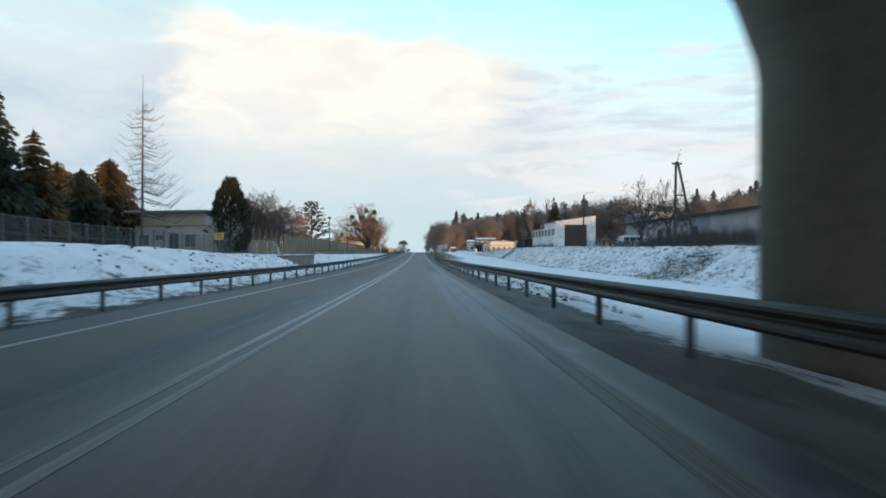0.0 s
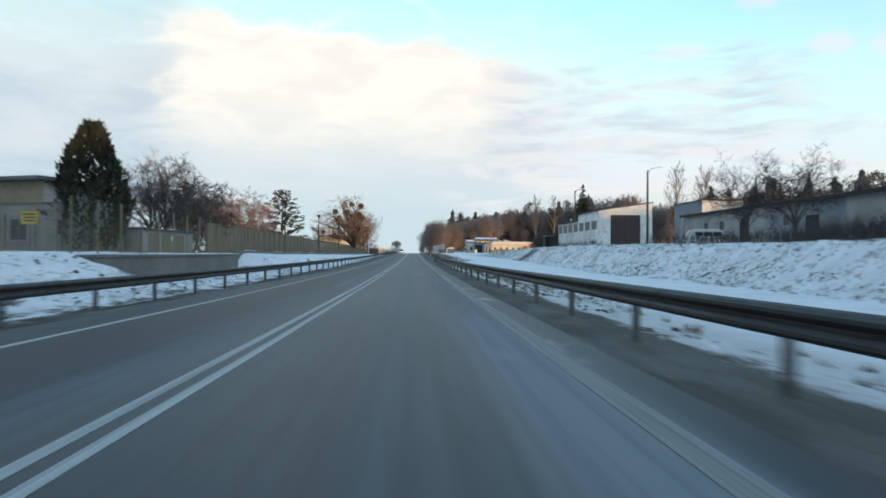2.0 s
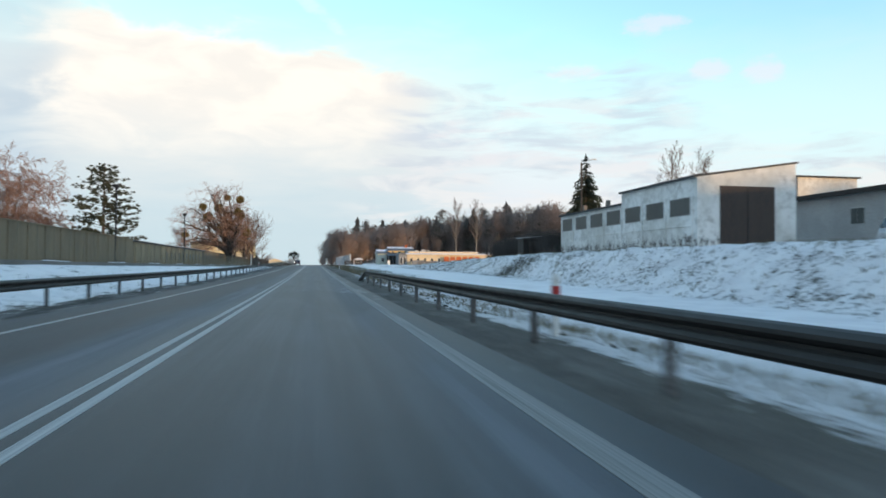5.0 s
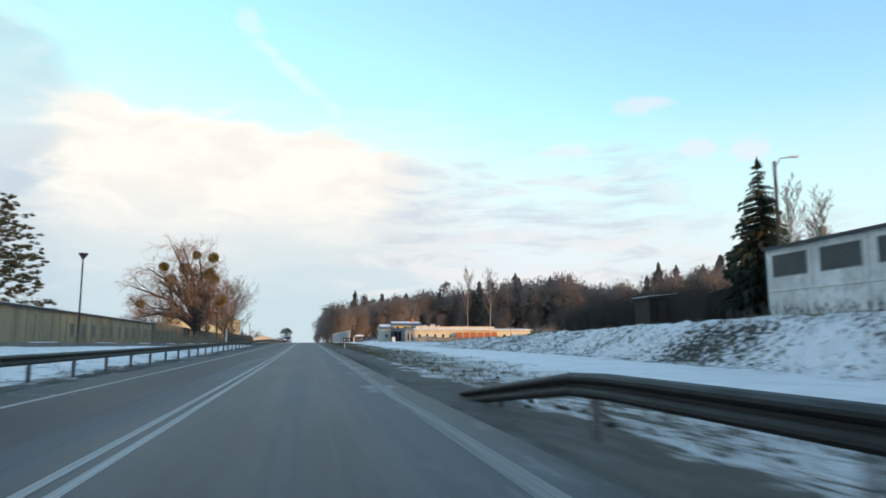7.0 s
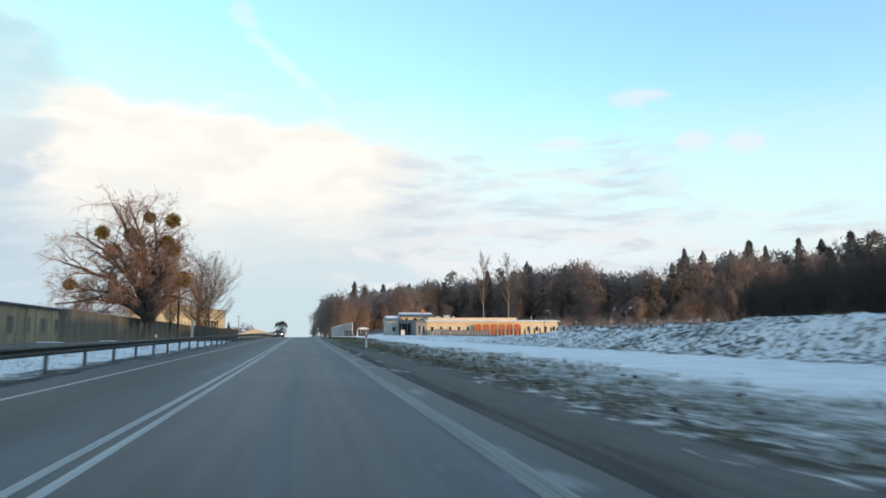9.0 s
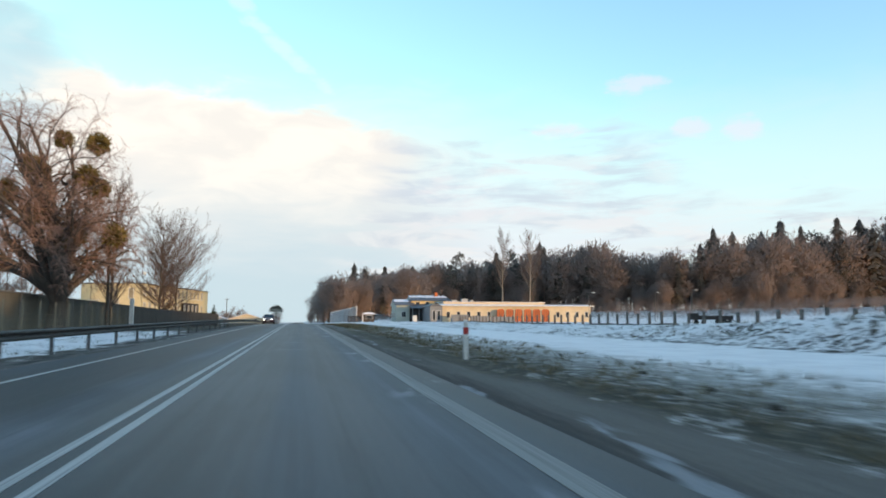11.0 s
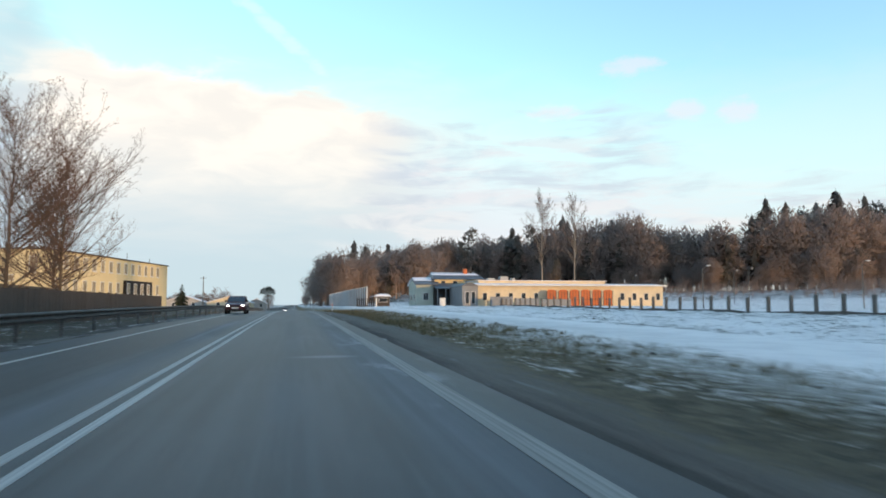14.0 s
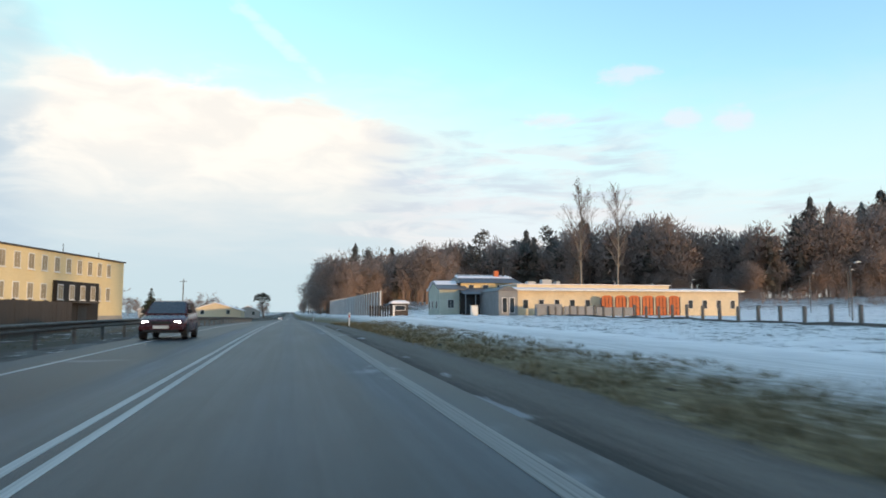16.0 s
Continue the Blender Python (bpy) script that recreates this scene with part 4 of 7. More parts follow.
def pine(name, label, x, y, height, radius, seed, needles=NEEDLE_PINE, start=0.3):
    r = random.Random(seed)
    t = thing(name, label, "tree", "conifers", pose(x, y, gz(x, y) - 0.2))
    limbs, leaf = Mesh(), Mesh()
    top = Vector((r.uniform(-.3, .3), r.uniform(-.3, .3), height * 0.97))
    limbs.tube((0, 0, 0), top * 0.5, height * 0.018, height * 0.012, 8, False).tube(top * 0.5, top, height * 0.012, 0.03, 6, False)
    n = 92
    for i in range(n):
        f = start + (1 - start) * (i / n)
        a = i * 2.399 + r.uniform(-.4, .4)
        reach = radius * (math.sin(min(1.0, (1 - f) / (1 - start) * 0.75 + 0.16) * math.pi / 2)) * r.uniform(0.6, 1.1)
        o = top * f
        e = o + Vector((math.cos(a) * reach, math.sin(a) * reach, reach * r.uniform(0.05, 0.35)))
        limbs.tube(o, e, 0.05, 0.02, 4, False)
        for k in range(max(3, int(reach * 3.2))):
            c = o.lerp(e, r.uniform(0.35, 1.05)) + rand_unit(r) * 0.35
            size = r.uniform(0.30, 0.55)
            for q in range(22):
                d = rand_unit(r)
                d.z = abs(d.z) * 0.8
                s = d.cross(rand_unit(r)).normalized() * 0.075
                leaf.tri(c - s, c + s, c + d * size)
    limbs.obj("trunk", BARK, t)
    leaf.obj("crown", needles, t)
    return t


def umbrella_pine(x, y, height, radius, seed):
    """A pine with a bare leaning stem and one flattened dome of tufts."""
    r = random.Random(seed)
    t = thing("umbrella_pine", "round-topped dark pine far down the road", "tree", "conifers", pose(x, y, gz(x, y) - 0.2))
    limbs, leaf = Mesh(), Mesh()
    foot, fork = Vector((0, 0, 0)), Vector((-.9, 0, height * .52))
    limbs.tube(foot, fork, .28, .20, 8, False)
    for i in range(150):
        a, f = i * 2.399, math.sqrt((i + .5) / 150)
        edge = radius * f * r.uniform(.85, 1.12)
        c = Vector((math.cos(a) * edge - .9, math.sin(a) * edge, height * (.60 + .36 * math.sqrt(max(0, 1 - f * f)) * r.uniform(.55, 1.0))))
        if i % 4 == 0:
            limbs.tube(fork, c, .07, .025, 4, False)
        for k in range(26):
            d = rand_unit(r)
            d.z = abs(d.z) * .8 - .2
            s = d.cross(rand_unit(r)).normalized() * .13
            leaf.tri(c - s, c + s, c + d * r.uniform(.5, .95))
    limbs.obj("trunk", BARK, t)
    leaf.obj("crown", NEEDLE, t)


def thicket(name, label, x0, x1, y0, y1, height, count, seed, mat=DARK_TWIG):
    """Bare scrub: many thin leaning stems."""
    r = random.Random(seed)
    m = Mesh()
    for i in range(count):
        x, y = r.uniform(x0, x1), r.uniform(y0, y1)
        b = Vector((x, y, gz(x, y) - 0.05))
        h = height * r.uniform(0.45, 1.0)
        v = Vector((r.uniform(-.35, .35), r.uniform(-.35, .35), 1)).normalized()
        mid = b + v * h * 0.5
        m.tube(b, mid, 0.022, 0.014, 3, False)
        for k in range(5):
            e = mid + (v + rand_unit(r) * 0.55).normalized() * h * r.uniform(0.3, 0.55)
            m.tube(mid.lerp(b, r.uniform(0, .5)), e, 0.012, 0.006, 3, False)
    ob = m.obj(name, mat)
    return tagged(ob, label, "shrubs", kind="stuff")


# ---------------------------------------------------------------- things west of the road
def gatehouse():
    g = thing("gatehouse", "low flat-roofed beige gatehouse with a wider grey ground floor", "building", "", pose(-30.6, 88.4, 0.75, 0, 0, -20))
    # local x along the front, front face at y = 0
    W, D = 5.9, 6.0
    Mesh().hexa([(-W, 0), (W, 0), (W + .5, D), (-W, D)], 0.0, 3.5).obj("lower_wall", PALE_CONCRETE, g)
    Mesh().hexa([(-W + .5, .35), (W - 1.5, .35), (W - 1.5, D), (-W + .5, D)], 3.5, 5.1).obj("upper_wall", BEIGE, g)
    Mesh().loft([[(W - 1.5, .3, 3.5), (W, .3, 3.5), (W + .4, D, 3.5), (W - 1.5, D, 3.5)], [(W - 1.5, .3, 5.0), (W - 1.45, .3, 5.0), (W - 1.4, D, 5.0), (W - 1.5, D, 5.0)]]).obj("side_buttress", GREY_WALL, g)
    Mesh().box(-W - 1.2, W - .9, -.75, D + .3, 5.1, 5.36, .03).obj("roof", CONCRETE, g)
    Mesh().box(-W - 1.1, W - 1.0, -.65, D + .28, 5.364, 5.41, .02).obj("snow", SNOW, g)
    for x, w2, lo in ((-4.5, .85, .9), (-2.1, .75, 1.6), (2.5, .85, .75)):
        wn = Mesh().box(x - w2, x + w2, -.05, .06, lo, 2.45, .015).obj("window", GREY_WALL, g)
        for e in (-1, 1):
            Mesh().box(x + min(e * .03, e * (w2 - .09)), x + max(e * .03, e * (w2 - .09)), -.07, .0, lo + .1, 2.35).obj("pane", HALL_GLASS, wn)
        Mesh().box(x - w2 - .06, x + w2 + .06, -.12, .02, lo - .1, lo - .02, .01).obj("sill", PALE_CONCRETE, wn)
    dr = Mesh().box(-.6, .7, -.04, .05, .1, 2.5, .015).obj("door", DARK_PANEL, g)
    Mesh().box(.46, .52, -.08, -.04, 1.1, 1.3, .01).obj("handle", STEEL, dr)
    Mesh().box(-W - .05, W + .05, -.10, .02, 2.95, 3.15, .01).obj("string_course", PALE_CONCRETE, g)
    Mesh().box(-W - .08, W + .08, -.14, D * .9, 3.42, 3.52, .01).obj("ledge", CONCRETE, g)
    Mesh().box(-1.1, -.5, -.12, .0, 3.2, 3.38, .01).obj("lamp_box", DARK_METAL, g)
    return g


def wall_run(name, label, x, y0, y1, top0, top1, panel, mat, ribs=0.0, foot_mat=CONCRETE):
    """A barrier of upright posts with panels between them on a low footing."""
    g = thing(name, label, "barrier", "barriers")
    n = int((y1 - y0) / panel)
    for i in range(n):
        a, b = y0 + (y1 - y0) * i / n, y0 + (y1 - y0) * (i + 1) / n
        za, zb = (top0 + (top1 - top0) * k / n for k in (i, i + 1))
        base = gz(x + 0.4, (a + b) / 2) - 0.3
        m = Mesh()
        m.loft([[(x - .07, a + .1, base), (x + .07, a + .1, base), (x + .07, b - .1, base), (x - .07, b - .1, base)],
                [(x - .07, a + .1, za), (x + .07, a + .1, za), (x + .07, b - .1, zb), (x - .07, b - .1, zb)]])
        pan = m.obj("panel", mat, g)
        if ribs:
            k = int((b - a - .3) / ribs)
            for j in range(k):
                c = a + .2 + j * ribs
                Mesh().box(x + .072, x + .115, c, c + ribs * .45, base, min(za, zb) - .08).obj("board", mat, pan)
        Mesh().box(x - .12, x + .14, a - .09, a + .09, base - .2, za + .06, .015).obj("post", foot_mat, g)
        Mesh().loft([[(x - .13, a, za + .0), (x + .17, a, za + .0), (x + .17, b, zb), (x - .13, b, zb)], [(x - .13, a, za + .09), (x + .17, a, za + .09), (x + .17, b, zb + .09), (x - .13, b, zb + .09)]]).obj("coping", foot_mat, g)
    return g


def bar_fence(name, label, pts, height, gap=0.13, mat=WIRE, group="fences", post_gap=2.5):
    """A see-through fence of thin upright bars between posts."""
    g = thing(name, label, "fence", group)
    for (x0, y0), (x1, y1) in zip(pts, pts[1:]):
        ln = math.hypot(x1 - x0, y1 - y0)
        n = max(1, int(ln / post_gap))
        for i in range(n):
            a = Vector((x0, y0, 0)).lerp(Vector((x1, y1, 0)), i / n)
            b = Vector((x0, y0, 0)).lerp(Vector((x1, y1, 0)), (i + 1) / n)
            za, zb = gz(a.x, a.y), gz(b.x, b.y)
            Mesh().box(a.x - .04, a.x + .04, a.y - .04, a.y + .04, za - .3, za + height + .06, .01).obj("post", POST, g)
            m = Mesh()
            k = int((b - a).length / gap)
            for j in range(k):
                p = a.lerp(b, (j + .5) / k)
                z = za + (zb - za) * (j + .5) / k
                m.tube((p.x, p.y, z + .05), (p.x, p.y, z + height), .010, .010, 3, False)
            for h in (.12, height * .5, height - .05):
                m.tube((a.x, a.y, za + h), (b.x, b.y, zb + h), .014, .014, 4, False)
            tagged(m.obj("bar_panel", mat, g), kind="stuff")
    return g


def street_lamp(x, y, height, arm=0.0, cone=True, slim=False):
    """A dark pole with a cone-shaped head, or a pole with an arm."""
    b = gz(x, y) - .2
    if cone:
        g = thing("street_lamp", "dark pole street lamp with an upturned cone head", "lamp", "street lamps", pose(x, y, b))
        Mesh().tube((0, 0, 0), (0, 0, height * .35), .085, .075, 10).tube((0, 0, height * .35), (0, 0, height - .35), .06, .05, 10).obj("pole", DARK_METAL, g, smooth=False)
        Mesh().turned(0, 0, [(height - .42, .06), (height - .36, .09), (height - .05, .30), (height, .32), (height + .02, .30)], 16).obj("shade", DARK_METAL, g)
        Mesh().turned(0, 0, [(height - .06, .24), (height - .045, .245)], 16).obj("diffuser", LAMP_GLASS, g)
    else:
        g = thing("street_lamp", "grey pole with a small arm and street light on top" if slim else "tarred pole with a small arm and street light on top", "lamp", "pole lamps", pose(x, y, b))
        Mesh().tube((0, 0, 0), (0, 0, height), .09 if slim else .16, .06 if slim else .10, 10).obj("pole", WIRE if slim else WOOD_POLE, g)
        Mesh().tube((0, 0, height - .5), (arm * .35, 0, height + .25), .03, .03, 6).tube((arm * .35, 0, height + .25), (arm, 0, height + .38), .03, .03, 6).obj("arm", DARK_METAL, g)
        Mesh().loft([[(arm - .25, -.12, height + .33), (arm + .45, -.14, height + .38), (arm + .45, .14, height + .38), (arm - .25, .12, height + .33)], [(arm - .2, -.08, height + .45), (arm + .4, -.1, height + .52), (arm + .4, .1, height + .52), (arm - .2, .08, height + .45)]]).obj("head", LAMP_GLASS, g)
    return g


def delineator(x, y, colour=RED):
    b = gz(x, y)
    g = thing("delineator_post", "white plastic roadside marker post with a red reflector band", "marker post", "marker posts", pose(x, y, b - .1))
    Mesh().loft([[(-.06, -.05, 0), (.06, -.05, 0), (.05, .05, 0), (-.05, .05, 0)], [(-.06, -.05, 1.12), (.06, -.05, 1.12), (.05, .05, 1.12), (-.05, .05, 1.12)], [(-.05, -.01, 1.2), (.05, -.01, 1.2), (.04, .05, 1.15), (-.04, .05, 1.15)]]).obj("post", WHITE_PLASTIC, g)
    Mesh().box(-.064, .064, -.056, .052, .80, .99, .006).obj("reflector", colour, g)
    return g


gatehouse()
wall_run("concrete_wall", "olive-grey concrete panel wall with posts and coping", -20.3, 106, 176, 3.6, 3.45, 3.3, BARRIER, 0.0, BARRIER)
wall_run("noise_barrier", "ribbed grey-green barrier of upright boards", -20.3, 226, 306, 3.25, 2.75, 4.0, BARRIER_GREY, 0.34)


def garage_row():
    """A long low beige building whose back wall stands in the line of the barrier."""
    g = thing("garage_row", "long low stained beige outbuilding with small dark windows", "building")
    for i, y in enumerate(np.arange(177.0, 226.0, 7.0)):
        Mesh().hexa([(-26, y), (-20.2, y), (-20.2, y + 6.995), (-26, y + 6.995)], -.2, 3.2 - .02 * i).obj("wall", STAINED_BEIGE, g)
        Mesh().box(-20.24, -20.12, y - .12, y + .12, -.2, 3.15, .02).obj("pilaster", STAINED_BEIGE, g)
    for y in np.arange(194.0, 226.0, 3.15):
        wn = Mesh().box(-20.24, -20.14, y - .55, y + .55, 1.15, 2.4, .02).obj("window", STAINED_BEIGE, g)
        for k in range(2):
            Mesh().box(-20.2, -20.13, y - .48 + k * .5, y - .02 + k * .5, 1.22, 2.33).obj("pane", HALL_GLASS, wn)
        Mesh().box(-20.3, -20.13, y - .62, y + .62, 1.08, 1.15, .01).obj("sill", CONCRETE, wn)
    Mesh().loft([[(-26.3, 176.7, 3.2), (-19.9, 176.7, 3.2), (-19.9, 226.3, 3.06), (-26.3, 226.3, 3.06)], [(-26.3, 176.7, 3.42), (-19.9, 176.7, 3.36), (-19.9, 226.3, 3.22), (-26.3, 226.3, 3.28)]]).obj("roof", FELT, g)
    Mesh().loft([[(-26.2, 176.8, 3.43), (-20.0, 176.8, 3.37), (-20.0, 226.2, 3.23), (-26.2, 226.2, 3.29)], [(-26.2, 176.8, 3.48), (-20.0, 176.8, 3.41), (-20.0, 226.2, 3.27), (-26.2, 226.2, 3.34)]]).obj("snow", SNOW, g)


garage_row()
bar_fence("metal_fence", "grey metal bar fence with slim posts behind the snow bank", [(-24.0, -20), (-24.0, 72), (-22.0, 94)], 2.1)
for ly in (120.0, 149.5, 179.0):
    street_lamp(-15.2, ly, 6.55)
for y in (94.0, 206.0):
    delineator(-8.5, y)


def shed():
    g = thing("garage", "low beige garage with two plain doors and a flat roof", "garage")
    Mesh().hexa([(-26, 92), (-21.2, 92), (-21.2, 104.5), (-26, 104.5)], 0.3, 2.55).obj("wall", PALE_CONCRETE, g)
    Mesh().box(-26.2, -20.9, 91.8, 104.7, 2.55, 2.7, .02).obj("roof", FELT, g)
    for y in (93.2, 96.2, 99.4):
        Mesh().box(-21.24, -21.13, y, y + 2.3, .55, 2.3, .02).obj("door", BARRIER, g)
    Mesh().box(-21.2, -21.12, 98.2, 98.8, 1.75, 2.2, .01).obj("notice", WHITE_PLASTIC, g)


shed()


def culvert():
    g = thing("culvert_head", "grey concrete culvert headwall with a snowy ledge", "culvert")
    for i, y in enumerate(np.arange(63.5, 90.0, 3.4)):
        Mesh().box(-14.05, -13.42, y, y + 3.39, -1.4, .52, .02).obj("block", CONCRETE, g)
        Mesh().box(-14.15, -13.32, y, y + 3.39, .52, .64, .02).obj("coping", CONCRETE, g)
        if i % 4 != 2:
            Mesh().box(-14.1, -13.4, y + .1, y + 3.2, .644, .69, .02).obj("snow", SNOW, g)


culvert()


def ledge():
    g = thing("retaining_wall", "low concrete retaining wall with a snowy coping below the fence", "wall")
    for i, y in enumerate(np.arange(91.0, 256.0, 4.0)):
        za, zb = (gz(-14.6, q) + .22 for q in (y, y + 4))
        x = -13.85
        Mesh().loft([[(x - .18, y + .01, za - .9), (x + .18, y + .01, za - .9), (x + .18, y + 3.99, zb - .9), (x - .18, y + 3.99, zb - .9)], [(x - .18, y + .01, za), (x + .18, y + .01, za), (x + .18, y + 3.99, zb), (x - .18, y + 3.99, zb)]]).obj("block", CONCRETE, g)
        if i % 3 == 1:
            Mesh().loft([[(x - .17, y + .1, za + .004), (x + .15, y + .1, za + .004), (x + .15, y + 3.7, zb + .004), (x - .17, y + 3.7, zb + .004)], [(x - .12, y + .25, za + .04), (x + .08, y + .25, za + .04), (x + .08, y + 3.5, zb + .04), (x - .12, y + 3.5, zb + .04)]]).obj("snow", SNOW, g)


ledge()


def mesh_fence():
    """Welded wire panels between slim posts; nearly solid along the road, open when seen square on."""
    g = thing("mesh_fence", "see-through olive-grey welded wire fence along the retaining wall", "fence", "fences")
    y = 61.0
    while y < 255.5:
        za, zb = (gz(-14.6, q) + .10 for q in (y, y + 2.5))
        ta, tb = (float(np.interp(q, [60, 80, 110, 150, 180, 257], [3.05, 3.05, 2.8, 2.3, 2.05, 2.1])) for q in (y, y + 2.5))
        Mesh().box(-14.25, -14.19, y - .03, y + .03, za - .4, ta + .08, .008).obj("post", OLIVE_SLAT, g)
        m = Mesh()
        k = 48
        for j in range(k):
            f = (j + .5) / k
            c = y + .03 + 2.44 * f
            m.tube((-14.22, c, za + (zb - za) * f), (-14.22, c, ta + (tb - ta) * f), .0042, .0042, 3, False)
        for h in (.04, .22, .42, .62, .82, .98):
            m.tube((-14.215, y, za + (ta - za) * h), (-14.215, y + 2.5, zb + (tb - zb) * h), .006, .006, 3, False)
        tagged(m.obj("wire_panel", OLIVE_SLAT, g), kind="stuff")
        y += 2.5


mesh_fence()


def notice_board(x, y):
    g = thing("notice_board", "yellow notice board on a thin post by the snow bank", "sign", "", pose(x, y, gz(x, y) - .2, 0, 0, -12))
    Mesh().tube((0, 0, 0), (0, 0, 2.0), .035, .03, 8).obj("post", POST, g)
    Mesh().box(-.55, .55, -.05, -.02, 1.75, 2.5, .01).obj("board", SIGN_YELLOW, g)
    for k, w2 in enumerate((.40, .34, .38)):
        Mesh().box(-w2, w2, -.058, -.05, 2.28 - k * .18, 2.35 - k * .18).obj("text_bar", DARK_METAL, g)


notice_board(-21.6, 76.6)
tp = thing("timber_pole", "dark timber pole with a lamp arm behind the wire fence", "pole", "", pose(-15.4, 254.4, gz(-15.4, 254.4) - .2))
Mesh().tube((0, 0, 0), (0, 0, 7.9), .14, .10, 10).obj("shaft", WOOD_POLE, tp)
Mesh().box(-.06, .06, -.16, .16, 7.2, 7.5, .02).obj("bracket", DARK_METAL, tp)
Mesh().tube((0, 0, 7.7), (-.3, -.1, 8.3), .03, .03, 6).tube((-.3, -.1, 8.3), (-.9, -.3, 8.5), .03, .03, 6).obj("arm", DARK_METAL, tp)
Mesh().box(-1.45, -.8, -.42, -.2, 8.44, 8.58, .03).obj("lamp_head", LAMP_GLASS, tp)


def dark_fence():
    g = thing("board_fence", "dark brown close-boarded fence with pale gate post", "fence", "fences")
    r = random.Random(5)
    y = 257.0
    while y < 318:
        b = gz(-14, y + 1.2) - .2
        for j in range(12):
            a = y + j * .2
            Mesh().box(-14.02, -13.98 + r.uniform(0, .02), a + .006, a + .194, b, 2.3 + r.uniform(-.03, .03)).obj("board", FENCE_BROWN, g)
        Mesh().box(-14.13, -14.02, y - .06, y + .06, b - .2, 2.38, .01).obj("post", FENCE_BROWN, g)
        y += 2.4
    Mesh().box(-14.15, -13.85, 256.4, 256.7, gz(-14, 256.5) - .3, 3.0, .03).obj("gate_post", WHITE_PLASTIC, g, "pale gate post")


dark_fence()


def office():
    """Local y runs along the front towards the far corner at 0; the front face is x = 0."""
    g = thing("office_building", "two-storey flat-roofed yellow office block with a dark entrance bay", "building", "", pose(-22.0, 369.7, 0.0, 0, 0, -10.5))
    y0, z0, z1 = -39.0, 0.2, 8.1
    Mesh().hexa([(-11, y0), (0, y0), (0, 0), (-11, 0)], z0, z1).obj("wall", YELLOW, g)
    Mesh().hexa([(-11.05, y0 - .05), (.06, y0 - .05), (.06, .05), (-11.05, .05)], z0 - .3, 1.15).obj("plinth", PALE_CONCRETE, g)
    Mesh().box(-11.2, .22, y0 - .2, .2, z1, z1 + .16, .02).obj("roof", FELT, g)
    for y in (-36.5, -26.0, -9.0):
        Mesh().box(-4, -3.4, y, y + 1.6, z1 + .16, z1 + .55, .03).obj("chimney", CONCRETE, g)
    for y, h in ((-33.0, 2.2), (-12.0, 1.5), (-3.0, 1.2)):
        Mesh().tube((-2, y, z1 + .1), (-2, y, z1 + h), .05, .035, 6).obj("aerial", DARK_METAL, g)
    Mesh().turned(-2, -33.0, [(z1 + 2.0, .1), (z1 + 2.1, .38), (z1 + 2.5, .40), (z1 + 2.6, .12)], 10).obj("roof_lamp", LAMP_GLASS, g)
    Mesh().box(.02, .5, -17.8, -8.0, z0, 5.05, .03).obj("entrance_bay", DARK_PANEL, g, "dark brown entrance bay")
    Mesh().box(.5, 1.4, -14.6, -9.6, 2.6, 2.8, .03).obj("canopy", FELT, g)
    Mesh().box(.48, .56, -13.2, -11.0, z0 + .1, 2.4, .02).obj("door", DARK_METAL, g)
    for x in (-8.6, -4.9):
        wn = Mesh().box(x - .95, x + .95, y0 - .05, y0 + .02, 4.3, 5.1, .01).obj("window", FRAME, g)
        for e in (-1, 1):
            Mesh().box(x + min(e * .03, e * .88), x + max(e * .03, e * .88), y0 - .056, y0, 4.37, 5.03).obj("pane", OFFICE_GLASS, wn)
    wn = Mesh().box(-2.2, -1.3, y0 - .05, y0 + .02, 5.2, 7.3, .01).obj("window", FRAME, g)
    Mesh().box(-2.12, -1.38, y0 - .056, y0, 5.28, 7.22).obj("pane", OFFICE_GLASS, wn)
    for k in range(14):
        y = -4.5 - 2.52 * k
        for z in (3.05, 6.05):
            bay = -17.9 < y < -7.9 and z < 5
            xf = .5 if bay else 0.0
            wn = Mesh().box(xf - .02, xf + .05, y - .56, y + .56, z - .08, z + 1.6, .01).obj("window", FRAME, g)
            for s in (-1, 1):
                Mesh().box(xf, xf + .056, min(s * .03, s * .46) + y, max(s * .03, s * .46) + y, z + .02, z + 1.5).obj("pane", OFFICE_GLASS, wn)
            Mesh().box(xf, xf + .16, y - .62, y + .62, z - .15, z - .08).obj("sill", FRAME, wn)
    Mesh().box(-.02, .03, y0 + .4, y0 + .5, 1.2, z1 - .1).obj("downpipe", DARK_METAL, g)


office()


def gable_house(name, label, x, y, w, d, h, ridge, wall, roof, turn=0.0, snow=True, windows=2):
    g = thing(name, label, "house", "", pose(x, y, gz(x, y) - .2, 0, 0, turn))
    Mesh().hexa([(-w / 2, 0), (w / 2, 0), (w / 2, d), (-w / 2, d)], 0, h).obj("wall", wall, g)
    Mesh().prism([(-w / 2, h), (w / 2, h), (0, ridge)], .0, d).obj("gable", wall, g)
    for s in (-1, 1):
        a = [(0, ridge + .02), (s * (w / 2 + .4), h - .4 * (ridge - h) / (w / 2) + .02), (s * (w / 2 + .4), h - .4 * (ridge - h) / (w / 2) + .17), (0, ridge + .17)]
        Mesh().prism(a if s > 0 else a[::-1], -.3, d + .3).obj("roof", SNOW if snow else roof, g)
    for i in range(windows):
        cx = -w / 2 + w * (i + .5) / windows
        wn = Mesh().box(cx - .5, cx + .5, -.05, .03, 1.0, 2.2, .01).obj("window", FRAME, g)
        Mesh().box(cx - .43, cx + .43, -.07, .0, 1.07, 2.13).obj("pane", GLASS, wn)
    return g


